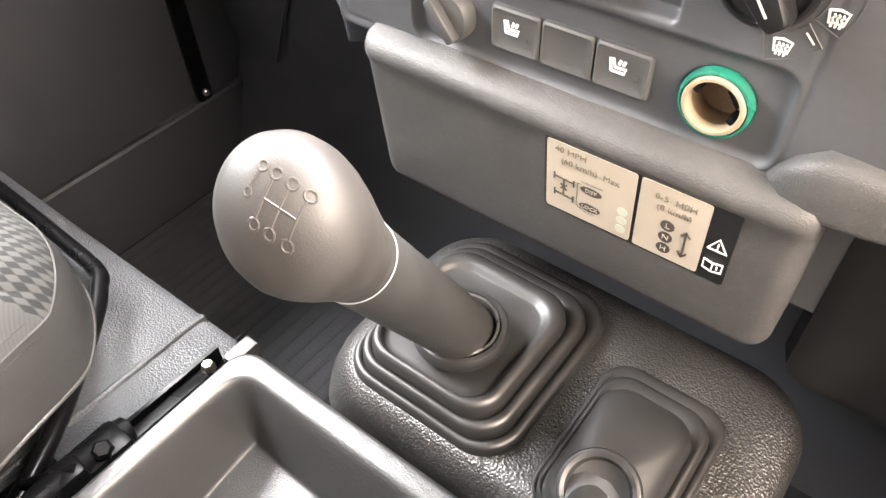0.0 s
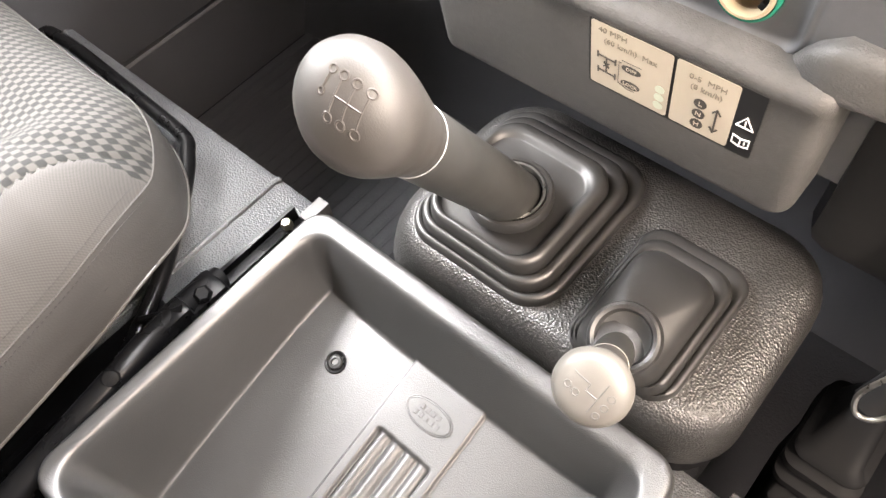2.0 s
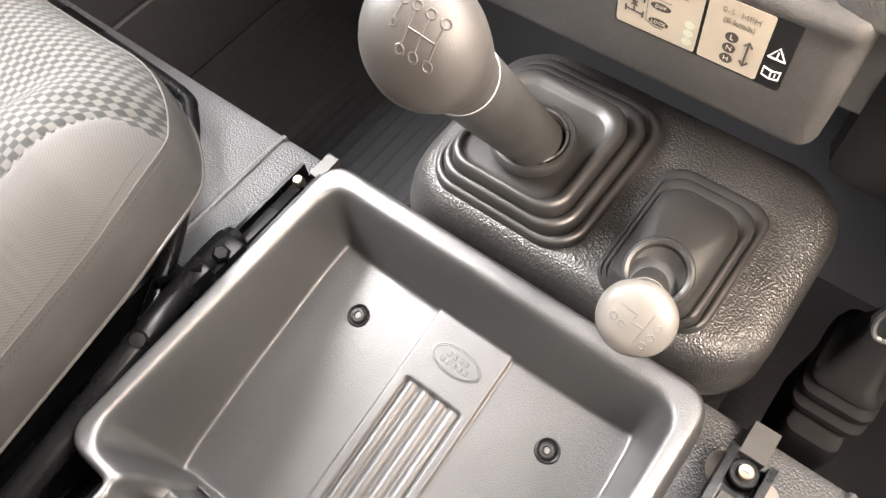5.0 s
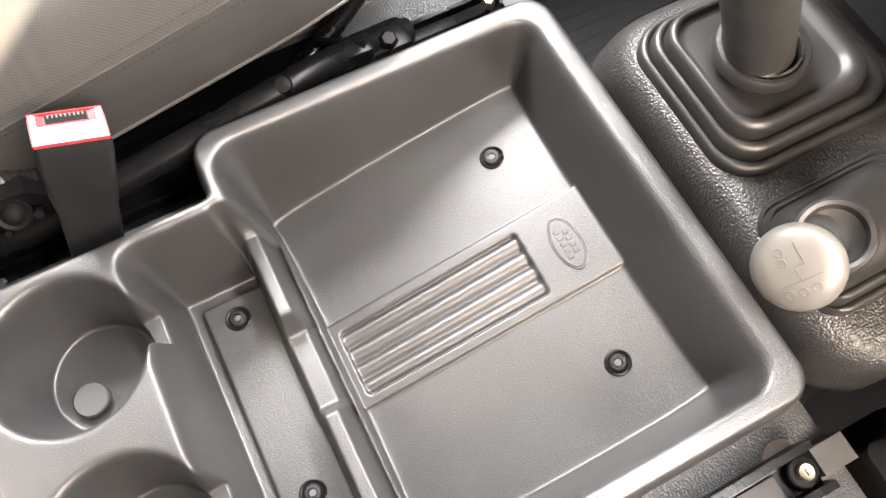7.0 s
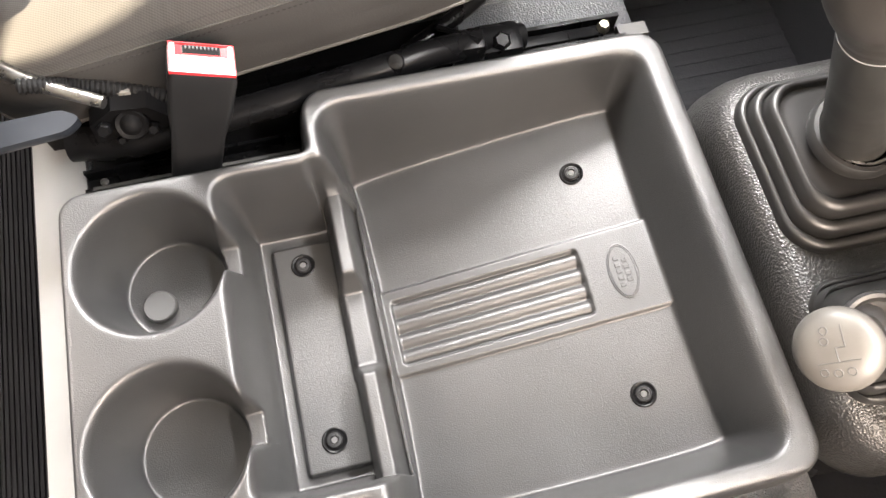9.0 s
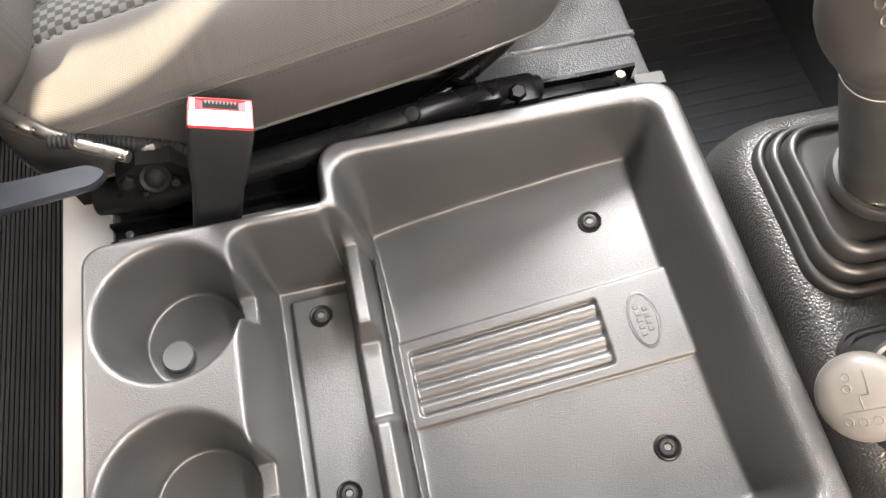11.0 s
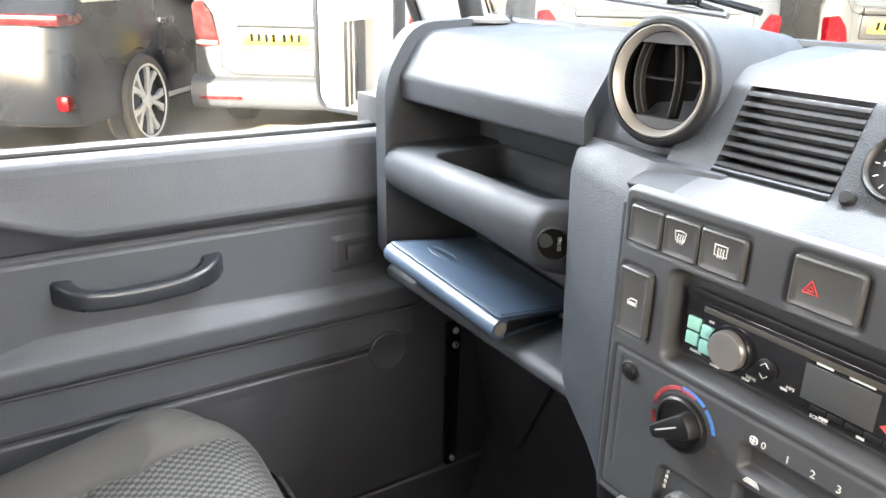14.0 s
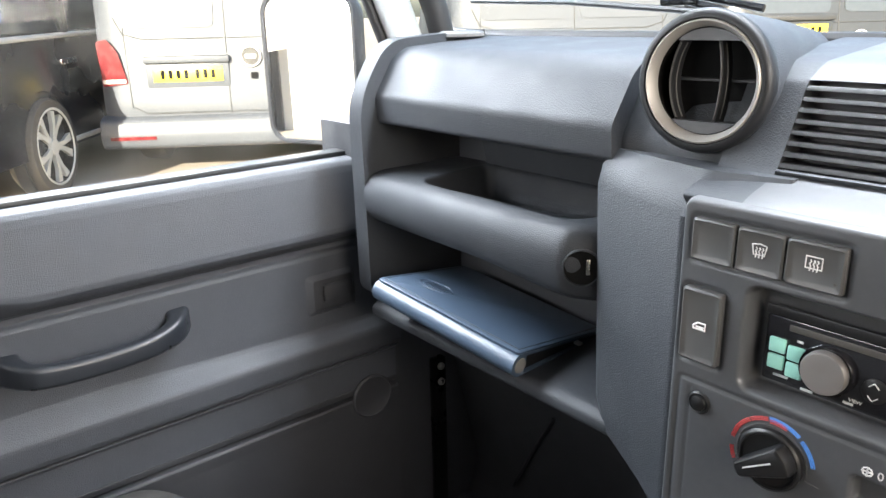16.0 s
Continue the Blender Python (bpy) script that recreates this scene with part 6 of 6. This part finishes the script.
part("slot_lip", extrude(bmesh.new(), [(0.0007, -0.002), (0.0007, 0.0012), (0.0036, 0.0002), (0.0040, -0.002)], "x", -0.0124, 0.0124, m=m), RED, buckle, "red lip inside the mouth")
# black block stands for the shade inside the slot
slot = part("tongue_slot", box(bmesh.new(), -0.0124, 0.0124, 0.0007, 0.0118, -0.002, 0.0004, m=m), INKSHADE, buckle, "black block painted for the shade in the tongue slot")
for k in range(9):
    x = -0.0104 + k * 0.0026
    part("slot_tooth", box(bmesh.new(), x - 0.0005, x + 0.0005, 0.0086, 0.0117, 0.0, 0.0012, m=m), SWITCH, slot)

# ---------------------------------------------------------------- driver's side: runner and hand brake
runner = thing("driver_seat_runner", "black steel driver's seat runner bolted to the seat box", "seat runner")
x = 0.3290
part("channel", extrude(bmesh.new(), [(x - 0.018, 0.018), (x - 0.018, -0.006), (x + 0.018, -0.006), (x + 0.018, 0.018), (x + 0.012, 0.018), (x + 0.012, 0.0), (x - 0.012, 0.0), (x - 0.012, 0.018)], "y", -0.40, 0.085), BLACK, runner)
slide = part("worn_slide", cubed(x - 0.0085, x + 0.0085, -0.39, 0.052, 0.0005, 0.0075, 0.001), GREYMETAL, runner, "worn dull slide")
for q in (-1, 1):
    part("bare_line", cubed(x + q * 0.0104 - 0.0006, x + q * 0.0104 + 0.0006, -0.39, 0.056, 0.006, 0.0082), GREYMETAL, slide, "bare worn edge")
part("washer", lathe(bmesh.new(), [(0.0118, 0.0), (0.0118, 0.0085), (0.0105, 0.0095), (0, 0.0095)], 28, Matrix.Translation((x, 0.072, 0.0))), BLACK, runner)
bolt = part("bolt", lathe(bmesh.new(), [(0.0066, 0.009), (0.0066, 0.0125), (0.0056, 0.0140), (0.0040, 0.0134), (0, 0.0134)], 12, Matrix.Translation((x, 0.072, 0.0))), BRASSY, runner)
part("cross_slot", cubed(x - 0.0028, x + 0.0028, 0.0714, 0.0726, 0.0134, 0.0137), BLACK, bolt)
for px_, py_ in ((0.319, 0.072), (0.347, 0.066)):
    part("bare_patch", lathe(bmesh.new(), [(0.0165, -0.0080), (0.0165, -0.0066), (0, -0.0066)], 32, Matrix.Translation((px_, py_, 0.0))), BARE, runner, "round patch of bare pale primer")

brake = thing("hand_brake", "hand brake lever in a folded rubber boot", "hand brake")
loops = [rrect(0.336, 0.384, 0.128, 0.240, 0.010, -0.13), rrect(0.336, 0.384, 0.128, 0.240, 0.010, -0.020), rrect(0.338, 0.382, 0.133, 0.238, 0.010, -0.013), rrect(0.340, 0.380, 0.152, 0.236, 0.010, -0.010), rrect(0.331, 0.389, 0.148, 0.242, 0.012, -0.006), rrect(0.331, 0.389, 0.150, 0.242, 0.012, -0.002), rrect(0.340, 0.380, 0.160, 0.238, 0.010, 0.001),
         rrect(0.331, 0.389, 0.157, 0.243, 0.012, 0.005), rrect(0.331, 0.389, 0.159, 0.243, 0.012, 0.009), rrect(0.340, 0.380, 0.168, 0.240, 0.010, 0.012), rrect(0.333, 0.387, 0.166, 0.243, 0.012, 0.016), rrect(0.333, 0.387, 0.169, 0.243, 0.012, 0.019), rrect(0.340, 0.380, 0.175, 0.240, 0.010, 0.022), rrect(0.347, 0.377, 0.200, 0.240, 0.009, 0.040), rrect(0.352, 0.374, 0.216, 0.240, 0.008, 0.058), rrect(0.354, 0.374, 0.222, 0.240, 0.008, 0.080)]
part("boot", loft(bmesh.new(), loops), BOOT, brake, smooth=40)
part("lever", tube(bmesh.new(), [(0.357, 0.212, 0.06), (0.372, 0.235, 0.13), (0.385, 0.245, 0.20)], 0.013, 14), BLACKPLAST, brake)
part("wire_loop", tube(bmesh.new(), curve_points([(0.350, 0.195, 0.135), (0.343, 0.190, 0.100), (0.350, 0.186, 0.082), (0.364, 0.190, 0.090), (0.372, 0.205, 0.135)], 6), 0.0020, 8), STEEL, brake)

# ---------------------------------------------------------------- windscreen, pillar, mirror
bm = bmesh.new()
post = [(-0.660, 0.372), (-0.612, 0.372), (-0.604, 0.400), (-0.612, 0.415), (-0.660, 0.415)]
loft(bm, [[(x, y, 0.60) for x, y in post], [(x, y, 0.66) for x, y in post], [(x + 0.01, y - 0.165, 1.03) for x, y in post]])
structure("wall_a_pillar", bm, PAINT, "light silver-grey painted windscreen pillar", "pillar")
structure("trim_pillar_seal", tube(bmesh.new(), [(-0.592, 0.430, 0.665), (-0.590, 0.418, 0.70), (-0.585, 0.27, 1.02)], 0.017, 14), SEAL, "thick black rubber seal beside the windscreen", "seal")
structure("trim_door_seal", tube(bmesh.new(), [(-0.640, 0.372, 0.52), (-0.640, 0.366, 0.66), (-0.632, 0.205, 1.02)], 0.007, 10), SEAL, "black rubber seal of the door opening", "seal")
structure("trim_windscreen_seal", tube(bmesh.new(), [(-0.592, 0.452, 0.668), (-0.52, 0.462, 0.664), (0.85, 0.462, 0.664)], 0.010, 10), SEAL, "black rubber seal along the windscreen's foot", "seal")
structure("wall_scuttle", cubed(-0.70, 0.90, 0.455, 0.70, 0.50, 0.652), PAINT, "silver-grey scuttle below the windscreen", "scuttle")
screen = structure("window_1", extrude(bmesh.new(), [(0.466, 0.655), (0.470, 0.655), (0.315, 1.02), (0.311, 1.02)], "x", -0.60, 0.86), PANE, "clear windscreen glass", "windscreen")
screen.visible_shadow = False

wiper = thing("windscreen_wiper", "black windscreen wiper resting outside the glass", "wiper")
part("blade", tube(bmesh.new(), [(-0.585, 0.478, 0.712), (-0.415, 0.482, 0.706), (-0.205, 0.486, 0.690)], 0.0035, 8), SEAL, wiper)
part("spine", tube(bmesh.new(), curve_points([(-0.575, 0.482, 0.715), (-0.485, 0.488, 0.720), (-0.395, 0.492, 0.722), (-0.305, 0.490, 0.712), (-0.215, 0.488, 0.693)], 5), 0.0035, 8), BLACK, wiper)
for x, z in ((-0.525, 0.716), (-0.435, 0.719), (-0.355, 0.716), (-0.265, 0.704)):
    part("bridge", cubed(x - 0.022, x + 0.022, 0.482, 0.490, z - 0.005, z + 0.002, 0.002), BLACK, wiper)
part("arm", tube(bmesh.new(), [(-0.425, 0.494, 0.726), (-0.385, 0.497, 0.727), (-0.285, 0.502, 0.714), (-0.185, 0.512, 0.694)], [0.003, 0.0045, 0.004, 0.004], 8), BLACK, wiper)

mirror = thing("door_mirror", "black-framed rectangular door mirror outside the window", "door mirror")
c = Vector((-0.785, 0.336, 0.620))
m = Matrix.Translation(c) @ pose(0, 0, 0, 90, 0, 0) @ Matrix.Identity(4)
turn = pose(0, 0, 0, 0, 0, 24)
m = Matrix.Translation(c) @ turn @ pose(0, 0, 0, 90, 0, 0)
part("housing", loft(bmesh.new(), [rrect(-0.060, 0.060, -0.085, 0.085, 0.03, -0.05), rrect(-0.082, 0.082, -0.108, 0.108, 0.034, -0.020), rrect(-0.086, 0.086, -0.112, 0.112, 0.032, 0.004), rrect(-0.083, 0.083, -0.109, 0.109, 0.03, 0.009), rrect(-0.078, 0.078, -0.104, 0.104, 0.026, 0.008), rrect(-0.0775, 0.0775, -0.1035, 0.1035, 0.026, 0.004)], m=m), SEAL, mirror, smooth=50)
part("mirror_glass", loft(bmesh.new(), [rrect(-0.0772, 0.0772, -0.1032, 0.1032, 0.026, h) for h in (0.0035, 0.0055)], m=m), MIRROR, mirror, "reflecting mirror glass")
part("arm", tube(bmesh.new(), curve_points([(-0.79, 0.36, 0.54), (-0.76, 0.37, 0.515), (-0.70, 0.375, 0.500), (-0.66, 0.372, 0.495)], 5), 0.009, 10), SEAL, mirror)

# ---------------------------------------------------------------- outside: the yard and parked vehicles
YAW = radians(56)
AHEAD, SIDE = Vector((-math.sin(YAW), math.cos(YAW), 0)), Vector((math.cos(YAW), math.sin(YAW), 0))
EYE0 = Vector((0.308, -0.194, 0.0))


def yard(lateral, depth, z=0.0, turn=0.0):
    """A pose in the row of parked vehicles: x across the row, y away from the cab."""
    p = EYE0 + SIDE * lateral + AHEAD * depth
    return Matrix.Translation((p.x, p.y, z)) @ pose(0, 0, 0, 0, 0, math.degrees(YAW) + turn)


GZ = -0.50
n = 60
gu, gv = np.meshgrid(np.linspace(-1, 1, n), np.linspace(-1, 1, n), indexing="ij")
gx2, gy2 = np.sign(gu) * np.abs(gu) ** 3 * 300, np.sign(gv) * np.abs(gv) ** 3 * 300
dist = np.hypot(gx2, gy2)
ground = field("ground", gx2, gy2, GZ - 0.32 * (1 - smooth_step(1.2, 4.0, dist)), GROUND)
tagged(ground, "sunlit worn concrete yard", "ground", kind="structure")


def wheel(parent, x, y, z, r=0.335, out=1, m=None):
    """A wheel whose axle lies along x."""
    at = m @ Matrix.Translation((x, y, z)) @ pose(0, 0, 0, 0, 90 * out, 0)
    w = part("wheel", lathe(bmesh.new(), [(r * 0.60, -0.20), (r * 0.93, -0.20), (r, -0.17), (r, -0.03), (r * 0.96, 0.0), (r * 0.80, 0.006), (r * 0.78, -0.01)], 56, at, caps=False), TYRE, parent, "black tyre on an alloy wheel", 50)
    part("rim_lip", lathe(bmesh.new(), [(r * 0.80, -0.01), (r * 0.805, 0.008), (r * 0.775, 0.010), (r * 0.745, 0.0), (r * 0.74, -0.05)], 56, at, caps=False), ALLOY, w)
    part("rim", lathe(bmesh.new(), [(r * 0.79, -0.02), (r * 0.78, 0.004), (r * 0.74, 0.002), (r * 0.72, -0.06), (r * 0.2, -0.07), (0, -0.07)], 48, at, caps=False), BLACKPLAST, w)
    for k in range(5):
        for off in (-1, 1):
            loops = []
            for q, turn, wide, h in ((0.14, 5, 0.016, -0.014), (0.45, 9, 0.017, -0.008), (0.77, 15, 0.030, -0.004)):
                a = radians(72 * k + 12 + off * turn)
                p, d = Vector((r * q * math.cos(a), r * q * math.sin(a), h)), Vector((-math.sin(a), math.cos(a), 0)) * wide
                loops.append([p - d, p + d, p + d * 0.8 + Vector((0, 0, -0.03)), p - d * 0.8 + Vector((0, 0, -0.03))])
            part("spoke", loft(bmesh.new(), loops, m=at), ALLOY, w)
    part("hub", lathe(bmesh.new(), [(0.06, -0.03), (0.055, -0.004), (0.03, 0.0), (0, 0.0)], 20, at), ALLOY, w)
    return w


def number_plate(parent, x, y, z, m, w=0.52, h=0.11):
    p = part("number_plate", box(bmesh.new(), x - w / 2, x + w / 2, y - 0.012, y, z - h / 2, z + h / 2, 0.004, m=m), YELLOW, parent, "yellow number plate")
    for k in range(7):
        c = x - w * 0.36 + k * w * 0.112 + (w * 0.05 if k > 3 else 0)
        part("plate_bar", box(bmesh.new(), c - w * 0.028, c + w * 0.028, y - 0.0135, y - 0.011, z - h * 0.30, z + h * 0.30, m=m), INKSHADE, p)


def van(name, label, m, paint, plate_x=-0.28, plate_z=0.80, group="parked vans"):
    """A panel van seen from behind: x across, y away, z from the ground; its rear face near y = 0."""
    v = thing(name, label, "van", group)
    W = 0.95
    side = rounded([(0.02, 0.42), (0.0, 0.55), (0.05, 1.05), (0.16, 1.78), (0.30, 1.93), (3.4, 1.95), (4.2, 1.20), (4.9, 1.00), (4.95, 0.40)], [0.05, 0.1, 0.2, 0.2, 0.2, 0.3, 0.3, 0.2, 0.1], 4)
    loops = []
    for x, q in ((-W, 0.92), (-W + 0.06, 0.975), (-W + 0.16, 1.0), (W - 0.16, 1.0), (W - 0.06, 0.975), (W, 0.92)):
        loops.append([(x, 2.4 + (y - 2.4) * (1 - (1 - q) * 0.35), 0.42 + (z - 0.42) * (1 - (1 - q) * 0.9)) for y, z in side])
    part("body", loft(bmesh.new(), loops, m=m), paint, v, smooth=50)
    bump = rounded([(-0.07, 0.27), (-0.09, 0.36), (-0.06, 0.47), (0.03, 0.50), (0.3, 0.50), (0.3, 0.25), (0.0, 0.24)], 0.03, 3)
    bm = extrude(bmesh.new(), bump, "x", -W - 0.01, W + 0.01)
    bmesh.ops.transform(bm, matrix=m, verts=bm.verts)
    part("bumper", bm, paint, v)
    for s in (-1, 1):
        part("reflector", box(bmesh.new(), s * 0.72 - 0.17, s * 0.72 + 0.17, -0.095, -0.08, 0.325, 0.35, m=m), LAMPRED, v)
        lamp = rounded([(s * 0.735, 0.74), (s * 0.925, 0.72), (s * 0.935, 1.05), (s * 0.86, 1.07), (s * 0.79, 0.98)], 0.02, 3)
        lens = part("tail_lamp", loft(bmesh.new(), [[(x * q, y, z) for x, z in lamp] for q, y in ((1.0, 0.22), (1.0, 0.03), (0.992, 0.010))], m=m), LAMPRED, v, "red tail lamp")
        part("clear_lens", box(bmesh.new(), s * 0.83 - 0.085, s * 0.83 + 0.085, 0.006, 0.05, 0.742, 0.772, 0.006, m=m), ALLOY, lens, "clear lower lens")
    face = lambda z: (z - 0.55) * 0.1 if z < 1.05 else 0.05 + (z - 1.05) * 0.15
    for line in ([(0.017, z) for z in (0.50, 0.75, 1.0, 1.4, 1.7)], [(-0.80, 1.22), (-0.74, 1.10), (-0.60, 1.06), (0.0, 1.06)], [(0.03, 1.06), (0.60, 1.06), (0.74, 1.10), (0.80, 1.22)],
                 [(-0.70, 0.56), (-0.62, 0.515), (0.62, 0.515), (0.70, 0.56)], [(-0.72, 0.56), (-0.735, 1.15)], [(0.72, 0.56), (0.735, 1.15)]):
        part("panel_gap", tube(bmesh.new(), [m @ Vector((x, face(z) - 0.001, z)) for x, z in line], 0.0040, 6), SEAMLINE, v)
    for s in (-1, 1):
        win = rounded([(s * 0.06, 1.14), (s * 0.74, 1.14), (s * 0.70, 1.66), (s * 0.06, 1.66)], 0.06, 4)
        bm = bmesh.new()
        slant = lambda z: 0.05 + (z - 1.05) * 0.15 - 0.008
        loft(bm, [[(x, slant(z) + o, z) for x, z in win] for o in (0.0, 0.02)], m=m)
        part("rear_window", bm, CARGLASS if paint is VANGREY else paint, v)
    part("plate_recess", box(bmesh.new(), plate_x - 0.31, plate_x + 0.31, 0.012, 0.06, plate_z - 0.10, plate_z + 0.08, 0.01, m=m), paint, v)
    part("handle_bar", box(bmesh.new(), plate_x - 0.32, plate_x + 0.32, -0.015, 0.06, plate_z + 0.085, plate_z + 0.135, 0.012, m=m), paint, v)
    number_plate(v, plate_x, 0.014, plate_z, m)
    badge = part("round_badge", lathe(bmesh.new(), [(0.078, -0.02), (0.078, 0.012), (0.070, 0.018), (0.064, 0.008), (0, 0.008)], 32, m @ Matrix.Translation((0.20, 0.022, 0.92)) @ pose(0, 0, 0, 90)), VANGREY, v, "plain round dark badge with a chrome ring")
    part("badge_ring", lathe(bmesh.new(), [(0.079, 0.008), (0.077, 0.016), (0.070, 0.019), (0.066, 0.012)], 32, m @ Matrix.Translation((0.20, 0.022, 0.92)) @ pose(0, 0, 0, 90), caps=False), ALLOY, badge)
    part("badge_bar", box(bmesh.new(), 0.16, 0.24, 0.006, 0.013, 0.905, 0.935, 0.004, m=m), ALLOY, badge)
    part("lock", box(bmesh.new(), 0.19, 0.24, 0.003, 0.03, 0.755, 0.80, 0.005, m=m), INKSHADE, v)
    for s in (-1, 1):
        wheel(v, s * (W - 0.01), 0.95, 0.335, 0.335, s, m)
    return v


van("silver_van", "silver panel van parked with its rear to the cab", yard(-1.22, 5.9, GZ), VANSILVER)
van("silver_van", "silver panel van behind the windscreen with a dark rear handle", yard(1.49, 5.9, GZ), VANSILVER, -0.33, 0.935)
van("grey_van", "dark grey panel van parked beside the silver one", yard(3.75, 6.0, GZ), VANGREY, -0.36, 0.995)

car = thing("dark_car", "dark blue-black people carrier with alloy wheels parked in the yard", "car")
m = yard(-3.42, 4.55, GZ, -3)
W = 0.94
side = rounded([(0.05, 0.30), (0.0, 0.55), (0.06, 0.95), (0.16, 1.05), (0.55, 1.62), (0.9, 1.70), (3.0, 1.68), (3.9, 1.10), (4.8, 0.92), (4.9, 0.30)], [0.05, 0.1, 0.1, 0.06, 0.15, 0.2, 0.3, 0.2, 0.2, 0.1], 4)
loops = []
for x, q, zc in ((-W, 0.96, 0.98), (-W + 0.05, 0.985, 1.0), (-W + 0.2, 1.0, 1.0), (W - 0.2, 1.0, 1.0), (W - 0.05, 0.985, 1.0), (W, 0.96, 0.98)):
    loops.append([(x - (0.16 * max(0, z - 1.0) * (1 if x > 0 else -1) if abs(x) > W - 0.1 else 0), 2.4 + (y - 2.4) * q, z) for y, z in side])
part("body", loft(bmesh.new(), loops, m=m), CARBLACK, car, smooth=50)
bm = loft(bmesh.new(), [[(W + o - 0.16 * max(0, z - 1.0), y, z) for y, z in rounded([(0.62, 1.13), (3.2, 1.15), (2.9, 1.50), (0.85, 1.52)], 0.05, 4)] for o in (-0.02, 0.006)], m=m)
part("side_window", bm, CARGLASS, car, "dark tinted side glass")
part("chrome_line", tube(bmesh.new(), [m @ Vector(p) for p in ((W - 0.006, 0.35, 1.085), (W - 0.010, 1.6, 1.110), (W - 0.012, 3.4, 1.125))], 0.020, 8), ALLOY, car, "bright waistline trim")
part("window_trim", tube(bmesh.new(), [m @ Vector((W + 0.010 - 0.16 * (z - 1.0), y, z)) for y, z in ((0.70, 1.20), (0.88, 1.53), (2.0, 1.55), (2.9, 1.51), (3.2, 1.07))], 0.013, 8), CHROME, car, "bright trim round the side windows")
part("roof_rail", tube(bmesh.new(), [m @ Vector(p) for p in ((W - 0.17, 0.85, 1.69), (W - 0.16, 1.0, 1.735), (W - 0.16, 2.7, 1.735), (W - 0.17, 2.9, 1.68))], 0.02, 8), ALLOY, car, "silver roof rail")
for y in (1.55, 2.45):
    part("window_post", box(bmesh.new(), W - 0.085, W + 0.002, y - 0.035, y + 0.035, 1.06, 1.52, m=m), CARBLACK, car)
part("rear_window", loft(bmesh.new(), [[(x, 0.19 + (z - 1.08) * 0.68 + o, z) for x, z in rounded([(-0.7, 1.10), (0.7, 1.10), (0.62, 1.55), (-0.62, 1.55)], 0.06, 4)] for o in (-0.012, 0.02)], m=m), CARGLASS, car, "dark tinted rear glass")
part("tail_lamp", box(bmesh.new(), -0.93, 0.945, 0.03, 0.32, 0.93, 1.00, 0.02, m=m), LAMPRED, car, "long red tail lamp")
part("reflector", box(bmesh.new(), 0.85, 0.935, 0.03, 0.12, 0.41, 0.51, 0.02, m=m), LAMPRED, car, "red bumper reflector")
part("sill_strip", tube(bmesh.new(), [m @ Vector(p) for p in ((W + 0.002, 1.35, 0.34), (W + 0.002, 3.2, 0.33))], 0.02, 8), ALLOY, car)
part("door_handle", box(bmesh.new(), W - 0.005, W + 0.03, 1.35, 1.60, 0.90, 0.94, 0.01, m=m), CHROME, car)
bm = lathe(bmesh.new(), [(0.36, -0.08), (0.385, 0.004), (0.40, 0.0), (0.40, -0.08)], 48, m @ Matrix.Translation((W - 0.005, 1.02, 0.345)) @ pose(0, 0, 0, 0, 90, 0), caps=False)
part("wheel_arch", bm, CARBLACK, car)
wheel(car, W + 0.035, 1.02, 0.345, 0.345, 1, m)
wheel(car, W + 0.035, 3.95, 0.345, 0.345, 1, m)
wheel(car, -W - 0.035, 1.02, 0.345, 0.345, -1, m)

# white building behind the cab, which the door mirror shows
hall = thing("white_building", "white rendered building with a tall window behind the cab", "building")
face_x = -2.6
bm = bmesh.new()
for y0, y1, z0, z1 in ((-5.45, -4.3, 0.0, 3.0), (-16.0, -6.60, 0.0, 3.0), (-6.60, -5.45, 0.88, 3.0)):
    box(bm, face_x - 0.3, face_x, y0, y1, GZ + z0, GZ + z1)
box(bm, -8.0, face_x - 0.3, -4.6, -4.3, GZ, GZ + 3.0)
part("wall", bm, FARWALL, hall)
part("roof", cubed(-8.2, face_x + 0.2, -16.2, -4.1, GZ + 3.0, GZ + 3.15), TRIM, hall)
part("window_pane", cubed(face_x - 0.2, face_x - 0.17, -6.60, -5.45, GZ, GZ + 0.88), CARGLASS, hall)
for y in (-6.56, -6.12, -5.95, -5.50):
    part("window_post", cubed(face_x - 0.17, face_x - 0.10, y - 0.03, y + 0.03, GZ, GZ + 0.88), TRIM, hall)
